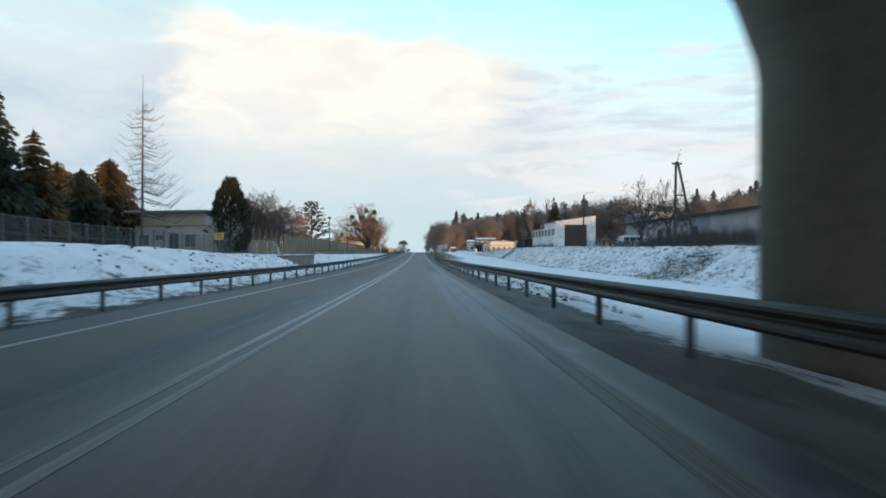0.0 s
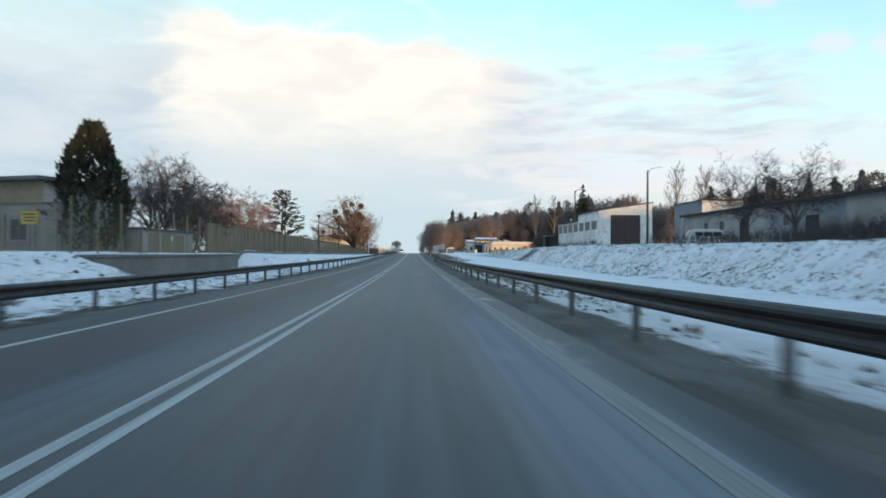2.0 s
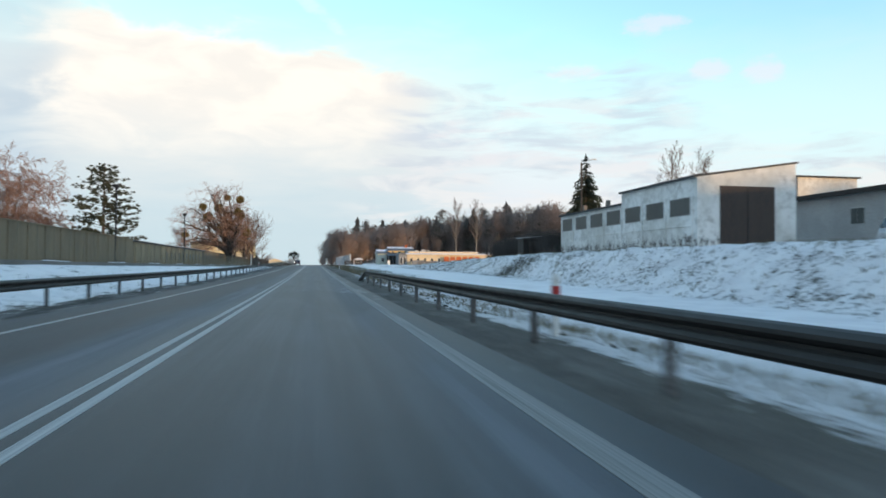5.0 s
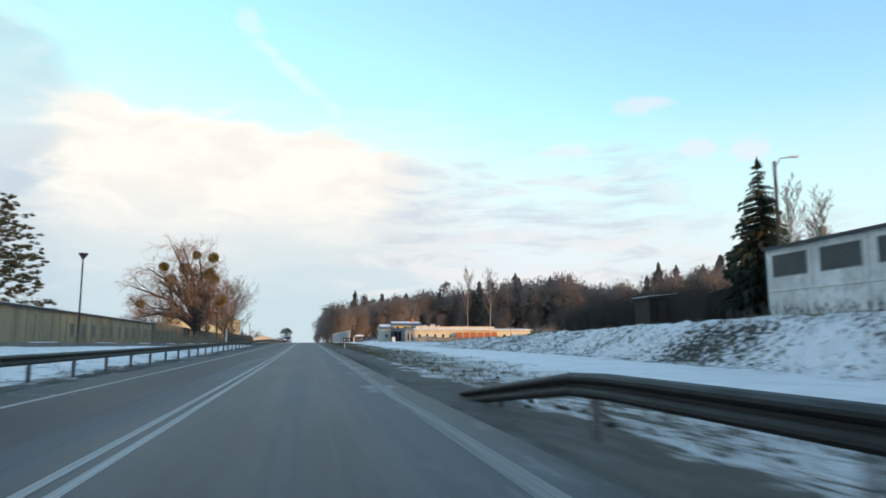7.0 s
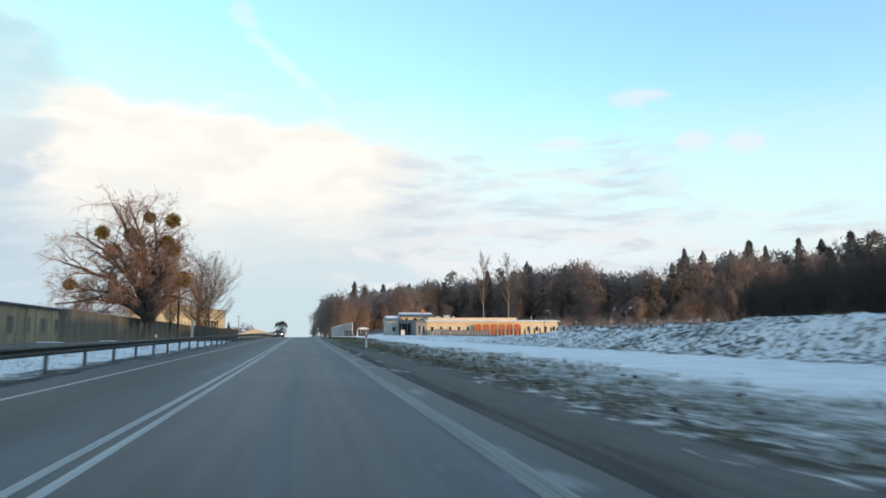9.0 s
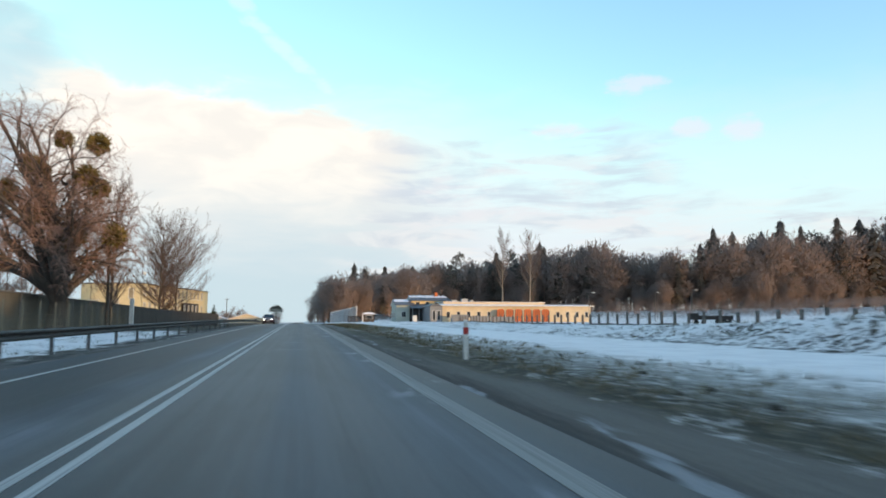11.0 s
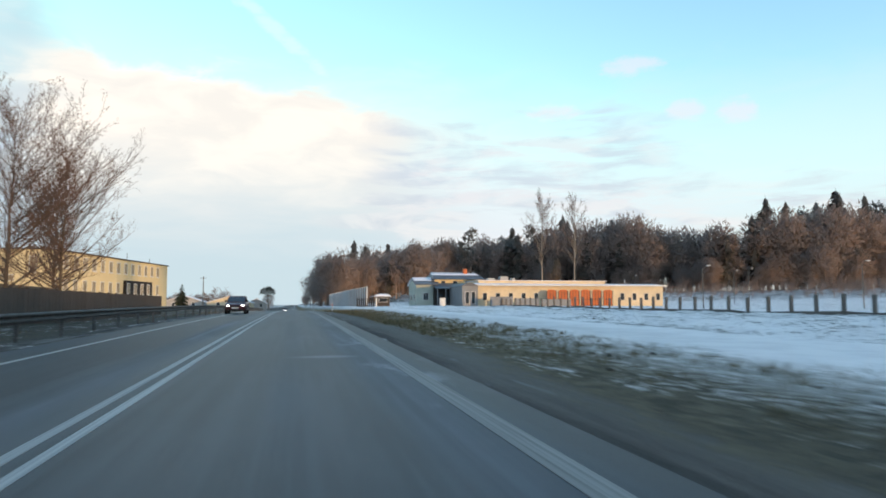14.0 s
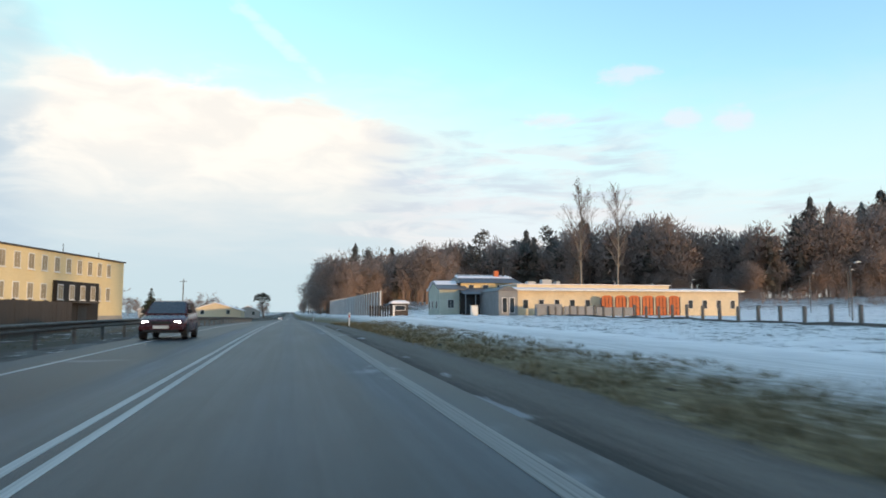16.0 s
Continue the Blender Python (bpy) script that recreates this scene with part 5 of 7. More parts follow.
gable_house("low_house", "low cream house with a shallow snow-covered gable roof", -19.5, 462, 13, 14, 2.0, 4.0, CREAM, FELT)
gable_house("low_house", "low grey outbuilding with a snowy gable roof", -34, 470, 12, 10, 2.4, 4.3, GREY_WALL, FELT)
gable_house("low_house", "low grey shed with a snowy gable roof beyond the house", -13.5, 500, 7, 8, 2.4, 3.9, GREY_WALL, FELT)

# trees west of the road
conifer("spruce_tree", "tall dark green spruce", -33.5, 55, 15.5, 4.8, 11, whorls=36, per=24)
conifer("larch_tree", "young conifer with low sun painted rust-brown on its needles", -33.0, 61, 10.8, 3.6, 12, NEEDLE_SUN_RUST, whorls=34, per=22, shape=.65)
conifer("spruce_tree", "dark spruce with low sun painted rust-brown on its twigs", -44.8, 88, 11.6, 6.2, 13, NEEDLE_SUN_RUST, whorls=40, per=28, shape=.55)
conifer("spruce_tree", "dark spruce beside the gatehouse", -41.0, 86, 10.5, 5.2, 14, NEEDLE, whorls=40, per=26, shape=.55)
conifer("spruce_tree", "spruce behind the gatehouse, painted rust-brown as in low sun", -41.5, 95, 13.0, 6.0, 15, NEEDLE_SUN_RUST, whorls=42, per=28, shape=.55)
thuja(-23.6, 88.5, 9.6, 2.85, 16)


def bare_larch(x, y, height, seed):
    r = random.Random(seed)
    t = thing("bare_larch", "tall bare leaning larch with a whip-thin top", "tree", "bare trees", pose(x, y, gz(x, y) - .2))
    trunk, twigs = Mesh(), Mesh()
    trunk.tube((0, 0, 0), (0, 0, height * .55), .16, .09, 7, False).tube((0, 0, height * .55), (0, 0, height), .09, .012, 6, False)
    for i in range(120):
        f = .22 + .62 * r.random() ** 1.3
        a = r.uniform(0, math.tau)
        ln = (1 - f) ** 1.1 * 7.4 * r.uniform(.4, 1.1) + .15
        d = Vector((math.cos(a), math.sin(a), -.15))
        o = Vector((0, 0, height * f))
        m1 = o + d * ln * .55 + Vector((0, 0, -.05 * ln))
        e = o + d * ln + Vector((0, 0, .34 * ln))
        twigs.tube(o, m1, .034, .024, 3, False).tube(m1, e, .024, .009, 3, False)
        for k in range(4):
            q = o.lerp(m1, r.uniform(.3, 1)) if k < 2 else m1.lerp(e, r.random())
            twigs.tube(q, q + (rand_unit(r) + Vector((0, 0, .4))) * .6, .012, .007, 3, False)
    trunk.obj("trunk", BARK, t)
    twigs.obj("crown", DARK_TWIG, t)


bare_larch(-26.4, 67.8, 17.4, 17)
bare_tree("bare_tree", "dark spreading many-stemmed bare tree behind the fence", -23.2, 101, 8.7, 21, DARK_TWIG, stems=3, wide=.68, low=.26, limbs=24, fan=(10, 8, 8), girth=.032, fine=1.0)
bare_tree("bare_tree", "dark bare tree beside the wall", -23.5, 111, 9.0, 22, DARK_TWIG, stems=2, wide=.45, low=.22, limbs=16, fan=(10, 9, 8), fine=1.3)
bare_tree("bare_tree", "reddish bare birch tree behind the wall", -31, 140, 9.5, 23, TWIG, stems=2, wide=.36, limbs=14, fan=(9, 8, 8), fine=2.0)
bare_tree("weeping_tree", "reddish weeping bare tree lit by low sun behind the wall", -33, 172, 12.5, 24, WILLOW_TWIG, stems=2, wide=.46, low=.20, droop=.22, limbs=26, fan=(9, 9, 9), fine=1.9)
bare_tree("weeping_tree", "reddish weeping bare tree lit by low sun behind the wall", -41, 180, 13.5, 25, WILLOW_TWIG, stems=2, wide=.46, low=.20, droop=.22, limbs=26, fan=(9, 9, 9), fine=1.9)
pine("pine_tree", "dense round-topped dark pine behind the wall", -36.5, 150, 11.8, 4.3, 26, NEEDLE, start=.03)
pine("pine_tree", "tall open-branched pine behind the wall", -31.3, 204, 15.8, 7.2, 27, start=.04)
# where mistletoe grows in the willow: across the crown and up
WILLOW_BALLS = ((-5.3, 13.2), (-2.2, 13.6), (-.4, 15.5), (1.7, 15.1), (1.9, 12.0), (-4.9, 11.2), (-9.6, 6.9), (-1.5, 12.3), (3.8, 7.6), (-1.7, 9.1), (.5, 7.8), (2.7, 11.3))
bare_tree("willow_tree", "great bare willow with hanging twigs and balls of mistletoe", -18.6, 252.5, 19.0, 31, WILLOW_TWIG, stems=1, wide=.45, low=.15, limbs=21, fan=(10, 10, 9), droop=.15, girth=.036, shift=(-5.4, 0.0), balls=WILLOW_BALLS, fine=1.25, stout=1.3)
upswept_tree("bare_tree", "slender bare birch beside the board fence", -19.5, 272, 15.0, 32, TWIG, wide=.27, low=.14, boughs=60, steep=1.0)
upswept_tree("bare_tree", "tall bare many-stemmed tree in front of the office", -17.7, 288, 13.2, 33, TWIG, wide=.46, low=.14, boughs=52, steep=.50)
upswept_tree("bare_tree", "tall bare tree in front of the office", -17.1, 296.4, 12.6, 34, TWIG, wide=.48, low=.12, boughs=52, steep=.45)
upswept_tree("bare_tree", "bare tree behind the board fence", -20.5, 305.7, 12.6, 44, TWIG, wide=.34, low=.18, boughs=60, steep=.8)
bare_tree("bare_tree", "reddish bare tree behind the barrier", -30, 276, 12, 35, WILLOW_TWIG, stems=2, wide=.42, limbs=14, fan=(9, 8, 8), fine=2.2)
bare_tree("bare_tree", "small bare tree behind the outbuilding", -40, 240, 8, 36, DARK_TWIG, stems=2, wide=.4, limbs=10, fan=(7, 6, 5), fine=1.4)
bare_tree("bare_tree", "bare tree beyond the office", -36, 420, 8, 37, TWIG, stems=2, limbs=10, fan=(7, 6, 5), fine=1.8)
bare_tree("bare_tree", "bare tree beyond the low houses", -28, 500, 9, 38, TWIG, stems=2, limbs=10, fan=(7, 6, 5), fine=2.0)
conifer("spruce_tree", "small dark spruce beyond the office", -24, 400, 5.4, 2.0, 39)
umbrella_pine(-13.8, 640, 13.6, 4.3, 40)

# ---------------------------------------------------------------- things east of the road


def workshop():
    g = thing("workshop_hall", "flaking whitewashed workshop hall with a big rusty brown gate", "building")
    x0, x1, ya, ym, yb, b = 27.2, 35.2, 137.0, 149.5, 165.0, 1.6
    Mesh().loft([[(x0, ya, b), (x1, ya, b), (x1, ym, b), (x0, ym, b)], [(x0, ya, 7.1), (x1, ya, 8.3), (x1, ym, 8.3), (x0, ym, 7.1)]]).obj("wall", WHITEWASH, g)
    Mesh().loft([[(x0, ym, b), (x1, ym, b), (x1, yb, b), (x0, yb, b)], [(x0, ym, 6.1), (x1, ym, 7.1), (x1, yb, 7.1), (x0, yb, 6.1)]]).obj("wall", WHITEWASH, g)
    for a, c, lo, hi in ((ya, ym, 7.1, 8.3), (ym, yb, 6.1, 7.1)):
        Mesh().loft([[(x0 - .3, a - .02, lo - .03), (x1 + .2, a - .02, hi + .01), (x1 + .2, c, hi + .01), (x0 - .3, c, lo - .03)], [(x0 - .3, a - .02, lo + .14), (x1 + .2, a - .02, hi + .16), (x1 + .2, c, hi + .16), (x0 - .3, c, lo + .14)]]).obj("roof", FELT, g)
    gt = Mesh().box(29.0, 33.4, ya - .06, ya + .05, 2.2, 6.5, .02).obj("gate", GATE, g)
    Mesh().box(31.17, 31.23, ya - .10, ya - .05, 2.2, 6.5).obj("seam", DARK_METAL, gt)
    for k in range(7):
        y = 137.9 + 3.93 * k
        wn = Mesh().box(x0 - .04, x0 + .05, y, y + 2.95, 4.4, 5.75, .02).obj("window", GREY_WALL, g)
        Mesh().box(x0 - .055, x0, y + .06, y + 2.89, 4.46, 5.69).obj("pane", HALL_GLASS, wn)
        Mesh().box(x0 - .08, x0 + .04, y - .35, y - .12, b, 6.0, .02).obj("pilaster", WHITEWASH, g)
    Mesh().box(x0 - .06, x0 + .03, ya + .2, yb - .2, 3.55, 3.68, .02).obj("string_course", WHITEWASH, g)
    for y in (143.0, 156.0, 162.0):
        Mesh().box(x0 + 1.5, x0 + 1.85, y, y + .35, 6.3, 7.2, .02).obj("vent", CONCRETE, g)


workshop()


def big_block():
    g = thing("store_building", "tall grey and white flat-roofed store behind the workshop", "building")
    Mesh().hexa([(51.5, 158), (58.9, 158), (58.9, 171), (51.5, 171)], 2.0, 10.4).obj("wall", WHITEWASH, g)
    Mesh().box(51.45, 51.55, 158.0, 171, 2.0, 10.35).obj("side_cladding", SLATE_WALL, g)
    Mesh().box(51.2, 59.2, 157.7, 171.3, 10.4, 10.56, .02).obj("roof", FELT, g)
    for y in (160.0, 163.2, 166.4):
        wn = Mesh().box(51.36, 51.46, y, y + 1.2, 4.5, 7.8, .02).obj("window", FRAME, g)
        Mesh().box(51.34, 51.4, y + .1, y + 1.1, 4.6, 7.7).obj("pane", GLASS, wn)


big_block()


def warehouse():
    g = thing("warehouse", "long low grey warehouse with a dark edge to its flat roof", "building")
    x0, x1, ya, yb, b = 46.0, 72.0, 88.0, 152.0, 1.9
    for a, c, mat, top in ((ya, 108.0, PINK_WALL, 7.1), (108.0, 124.0, SLATE_WALL, 7.0), (124.0, yb, GREY_WALL, 7.0)):
        Mesh().hexa([(x0, a), (x1, a), (x1, c - .005), (x0, c - .005)], b, top).obj("wall", mat, g)
    Mesh().box(x0 - .7, x1 + .5, ya - .3, yb + .4, 7.1, 7.36, .03).obj("roof", FELT, g)
    Mesh().box(x0 - .74, x0 - .68, ya - .3, yb + .4, 6.92, 7.34, .01).obj("gutter_board", DARK_PANEL, g)
    for y in (113.0, 129.5):
        Mesh().box(x0 - .06, x0 + .05, y, y + 2.6, b, 5.4, .02).obj("doorway", DARK_PANEL, g)
    for y in (119.0, 137.0, 142.5):
        wn = Mesh().box(x0 - .06, x0 + .05, y, y + 1.6, 4.3, 5.8, .02).obj("window", LIGHT_WALL, g)
        for k in range(2):
            Mesh().box(x0 - .075, x0, y + .08 + k * .74, y + .78 + k * .74, 4.38, 5.72).obj("pane", HALL_GLASS, wn)
    # the end wall: a band of windows under a plain upper wall, two of them glowing yellow
    Mesh().box(x0 + 1.0, x1, ya - .05, ya + .03, 2.7, 5.0, .02).obj("window_band", DARK_PANEL, g)
    for i, x in enumerate(np.arange(x0 + 1.6, x1 - 2, 1.75)):
        wn = Mesh().box(x, x + 1.2, ya - .09, ya - .02, 3.75, 4.75, .02).obj("window", GREY_WALL, g)
        Mesh().box(x + .08, x + 1.12, ya - .11, ya - .06, 3.83, 4.67).obj("pane", YELLOW_GLOW_PANE if i in (2, 3) else HALL_GLASS, wn, "glowing yellow window pane" if i in (2, 3) else "")
    Mesh().box(x0 + 3.2, x0 + 4.6, 91.0, 92.4, 7.36, 7.9, .03).obj("vent", DARK_METAL, g)
    for y in (97.0, 118.0, 135.0):
        Mesh().box(x0 + 4, x0 + 4.8, y, y + .8, 7.36, 8.3, .03).obj("vent", CONCRETE, g)


warehouse()


def minibus(x, y, turn):
    """An old boxy minibus; local x runs along it, the near side at y = -0.95."""
    g = thing("minibus", "old dirty white boxy minibus parked by the warehouse", "van", "", pose(x, y, gz(x, y) - .05, 0, 0, turn))
    rings = []
    for px, lo, hi, w in ((-2.6, .75, 1.9, .82), (-2.5, .42, 2.25, .92), (-1.0, .38, 2.34, .95), (1.2, .38, 2.34, .95), (1.9, .38, 2.2, .94), (2.35, .42, 1.45, .90), (2.6, .55, 1.1, .82)):
        rings.append([(px, -w * .92, lo), (px, w * .92, lo), (px, w, lo + .15), (px, w * .98, (lo + hi) / 2), (px, w * .86, hi - .06), (px, w * .74, hi), (px, -w * .74, hi), (px, -w * .86, hi - .06), (px, -w * .98, (lo + hi) / 2), (px, -w, lo + .15)])
    Mesh().loft(rings).obj("body", CAR_WHITE, g)
    for c0, c1 in ((-2.2, -1.05), (-.95, .2), (.3, 1.3)):
        for e in (-1, 1):
            Mesh().box(c0, c1, e * .945 - .03, e * .945 + .03, 1.42, 1.98, .02).obj("side_window", GLASS, g)
    Mesh().loft([[(2.36, -.8, 1.42), (2.36, .8, 1.42), (1.98, .74, 2.08), (1.98, -.74, 2.08)], [(2.40, -.8, 1.44), (2.40, .8, 1.44), (2.02, .74, 2.10), (2.02, -.74, 2.10)]]).obj("windscreen", GLASS, g)
    Mesh().box(-2.66, -2.58, -.7, .7, 1.4, 1.85, .02).obj("rear_window", GLASS, g)
    Mesh().box(-2.0, 1.2, -.7, .7, 2.345, 2.40, .02).obj("snow", SNOW, g)
    for px in (-1.7, 1.6):
        for e in (-1, 1):
            wh = Mesh().tube((px, e * .72, .34), (px, e * .95, .34), .34, .34, 16).obj("wheel", RUBBER, g)
            Mesh().tube((px, e * .94, .34), (px, e * .965, .34), .20, .18, 12).obj("rim", STEEL, wh)
    for e in (-1, 1):
        Mesh().tube((2.52, e * .6, .86), (2.62, e * .6, .86), .11, .11, 12).obj("headlamp", LAMP_GLASS, g)
    Mesh().box(2.5, 2.68, -.85, .85, .48, .62, .03).obj("bumper", DARK_METAL, g)


minibus(40.5, 131.5, 172)


def a_pole(x, y, height):
    b = gz(x, y) - .3
    g = thing("a_frame_pole", "tarred timber A-frame power pole with a lamp on its top", "power pole", "", pose(x, y, b))
    Mesh().tube((-.15, 0, 0), (-.02, 0, height), .17, .12, 10).obj("leg", WOOD_POLE, g)
    Mesh().tube((2.3, .3, 0), (.16, 0, height), .17, .12, 10).obj("leg", WOOD_POLE, g)
    Mesh().tube((-.1, .0, height * .62), (.95, .15, height * .62), .06, .06, 6).obj("brace", WOOD_POLE, g)
    Mesh().box(-.45, .6, -.06, .06, height - .3, height - .15, .01).obj("crossarm", DARK_METAL, g)
    for c in (-.38, .08, .52):
        Mesh().turned(c, 0, [(height - .15, .03), (height - .08, .055), (height + .02, .05), (height + .06, .02)], 8).obj("insulator", WHITE_PLASTIC, g)
    Mesh().tube((.1, 0, height), (.35, 0, height + .9), .03, .03, 6).obj("arm", DARK_METAL, g)
    Mesh().loft([[(.25, -.1, height + .8), (.55, -.1, height + 1.35), (.55, .1, height + 1.35), (.25, .1, height + .8)], [(.42, -.08, height + .72), (.72, -.08, height + 1.27), (.72, .08, height + 1.27), (.42, .08, height + .72)]]).obj("head", LAMP_GLASS, g)


a_pole(27.3, 72.5, 9.35)
street_lamp(28.9, 120.6, 9.4, 1.3, False)
street_lamp(31.2, 169, 11.2, 1.4, False)
for x, y, h in ((52, 139.5, 10.6), (101, 380, 8.5), (79, 324, 6.6), (62, 337, 6.4), (118, 410, 9.0), (92, 418, 8.0)):
    street_lamp(x, y, h, .9, False, y > 300)
for x, y in ((4.3, 103.0), (4.5, 212.6), (4.5, 325.0), (5.0, 430.0)):
    delineator(x, y)
conifer("spruce_tree", "dark spruce at the end of the workshop hall", 34.2, 175, 13.2, 4.0, 51, whorls=30, per=20)
bare_tree("bare_tree", "wide bare tree in front of the warehouse", 35.0, 108, 9.2, 52, SHADED_TWIG, wide=.56, low=.24, limbs=13, fan=(8, 8, 7), girth=.020, fine=1.2)
bare_tree("bare_tree", "bare tree in front of the warehouse", 37.5, 103, 9.2, 53, SHADED_TWIG, wide=.56, low=.24, limbs=13, fan=(8, 8, 7), girth=.020, fine=1.2)
upswept_tree("bare_tree", "tall pale bare poplar behind the workshop", 69.6, 218, 22, 54, TWIG, PALE_BARK, wide=.26, low=.22, boughs=26, steep=1.2, thick=1.5)
upswept_tree("bare_tree", "tall pale bare poplar behind the workshop", 80, 224, 22, 55, TWIG, PALE_BARK, wide=.26, low=.22, boughs=26, steep=1.2, thick=1.5)
thicket("scrub", "dark bare scrub in front of the warehouse", 30, 42, 84, 124, 2.4, 700, 61, HEDGE)
thicket("scrub", "tall dark bare bushes under the power pole", 29, 37, 62, 92, 3.0, 1000, 64, HEDGE)
thicket("scrub", "dark bare hedge beyond the workshop hall", 29, 37, 176, 206, 4.9, 5200, 62, HEDGE)
def garden_hut(x, y):
    g = thing("garden_shed", "small dark timber shed with snow along its roof edge", "shed", "", pose(x, y, gz(x, y) - .2) @ Matrix.Diagonal((.82, 1.0, 1.3, 1.0)))
    Mesh().hexa([(-1.5, 0), (1.5, 0), (1.5, 2.6), (-1.5, 2.6)], 0, 2.1).obj("wall", DARK_PANEL, g)
    Mesh().loft([[(-1.75, -.25, 2.1), (1.75, -.25, 2.3), (1.75, 2.85, 2.3), (-1.75, 2.85, 2.1)], [(-1.75, -.25, 2.2), (1.75, -.25, 2.4), (1.75, 2.85, 2.4), (-1.75, 2.85, 2.2)]]).obj("roof", FELT, g)
    Mesh().loft([[(-1.6, 0, 2.215), (1.7, 0, 2.404), (1.7, 2.8, 2.404), (-1.6, 2.8, 2.215)], [(-1.6, 0, 2.25), (1.7, 0, 2.45), (1.7, 2.8, 2.45), (-1.6, 2.8, 2.25)]]).obj("snow", SNOW, g)
    Mesh().box(-.5, .4, -.05, .0, .1, 1.9, .01).obj("door", GATE, g)


garden_hut(29.0, 181.0)
thicket("scrub", "low dark scrub at the foot of the hall", 25.8, 27.0, 133, 168, 1.3, 160, 63)


def barrier_east():
    g = thing("noise_barrier", "grey roadside noise barrier with pale vertical strips", "barrier", "barriers")
    y = 397.0
    while y < 531:
        x = 16.0 - (y - 397) * .015
        b = gz(x, y) - .2
        Mesh().box(x - .06, x + .06, y + (1.12 if y < 455 else .3), y + 3.9, b, 5.3, .01).obj("panel", WARM_PANEL if y < 440 else GREY_PANEL, g)
        Mesh().box(x - .14, x + .10, y - .12, y + .12, b, 5.45, .02).obj("post", STRIPE, g)
        if y < 455:
            Mesh().box(x - .02, x + .02, y + .14, y + 1.1, b + .3, 5.28, .005).obj("strip", CLEAR_STRIP, g)
        y += 4.2


barrier_east()


def villa():
    g = thing("roadside_hotel", "long low cream building with snowy roof and an upper block", "building")
    z = .8
    Mesh().hexa([(40, 391.5), (86, 391.5), (86, 404), (40, 404)], z, 5.7).obj("wall", CREAM, g)
    Mesh().loft([[(39.5, 390.6, 5.7), (86.6, 390.6, 5.7), (86.6, 404.5, 5.7), (39.5, 404.5, 5.7)], [(40.5, 393.6, 6.25), (85.6, 393.6, 6.05), (85.6, 404.0, 6.15), (40.5, 404.0, 6.15)]]).obj("roof", SNOW, g)
    Mesh().box(41.0, 72.0, 393.2, 404.0, 6.0, 6.70, .02).obj("roof_step", CREAM, g)
    Mesh().box(40.7, 72.3, 392.9, 404.3, 6.70, 6.82, .03).obj("roof_step_snow", SNOW, g)
    Mesh().box(39.4, 86.7, 390.45, 390.62, 5.45, 5.75, .02).obj("fascia", FRAME, g)
    for i, x in enumerate(np.arange(42.0, 85, 3.05)):
        wn = Mesh().box(x - .52, x + .52, 391.42, 391.52, 2.2, 3.9, .02).obj("window", FRAME, g)
        Mesh().box(x - .45, x + .45, 391.40, 391.46, 2.27, 3.83).obj("pane", GLASS, wn)
    # glazed terrace: sunset reflection painted as orange panes between dark bars and pale posts
    for x in np.arange(57.2, 71, 2.75):
        tp = Mesh().box(x - 1.1, x + 1.1, 389.56, 389.60, 1.0, 4.3, .01).obj("terrace_panel", ORANGE, g, "terrace pane coloured orange with reflected sunset")
        for k in range(4):
            Mesh().box(x - 1.12 + k * .72, x - 1.04 + k * .72, 389.50, 389.58, 1.0, 4.3).obj("bar", FENCE_BROWN, tp)
        Mesh().box(x - 1.1, x + 1.1, 389.50, 389.58, 2.35, 2.43).obj("bar", FENCE_BROWN, tp)
        Mesh().prism([(x - 1.1, 4.3), (x + 1.1, 4.3), (x + .6, 4.65), (x - .6, 4.65)], 389.54, 389.62).obj("arch", ORANGE, tp)
        Mesh().box(x + 1.25, x + 1.45, 389.45, 389.65, 1.0, 4.5, .02).obj("terrace_post", CREAM, g)
    # upper block with a dark sheet roof, snow along its ridge
    Mesh().hexa([(33.4, 406), (45.4, 406), (45.4, 417), (33.4, 417)], z, 7.5).obj("upper_wall", YELLOW, g)
    for x in (35.5, 38.5, 41.5, 44.0):
        wn = Mesh().box(x - .6, x + .6, 405.92, 406.03, 6.1, 7.1, .02).obj("window", FRAME, g)
        Mesh().box(x - .52, x + .52, 405.90, 405.96, 6.17, 7.03).obj("pane", GLASS, wn)
    Mesh().loft([[(32.7, 405.2, 7.4), (46.2, 405.2, 7.4), (46.2, 417.8, 7.4), (32.7, 417.8, 7.4)], [(33.8, 411.0, 9.25), (44.6, 411.0, 9.25), (44.6, 411.8, 9.25), (33.8, 411.8, 9.25)]]).obj("roof", SLATE_ROOF, g)
    Mesh().loft([[(33.2, 408.6, 8.52), (45.4, 408.6, 8.52), (45.0, 412.2, 9.2), (33.4, 412.2, 9.2)], [(33.6, 409.2, 8.78), (44.9, 409.2, 8.78), (44.6, 411.6, 9.36), (33.8, 411.6, 9.36)]]).obj("snow", SNOW, g)
    for k in range(11):
        x = 33.6 + k * 1.15
        Mesh().loft([[(x, 405.25, 7.44), (x + .06, 405.25, 7.44), (x + .06, 408.6, 8.50), (x, 408.6, 8.50)], [(x, 405.25, 7.50), (x + .06, 405.25, 7.50), (x + .06, 408.6, 8.56), (x, 408.6, 8.56)]]).obj("seam", SLATE_ROOF, g)
    Mesh().box(41.6, 42.5, 410, 411, 8.9, 10.2, .03).obj("chimney", ORANGE, g)
    Mesh().tube((43.6, 410.5, 8.9), (43.6, 410.5, 11.0), .16, .14, 8).obj("flue", STEEL, g)
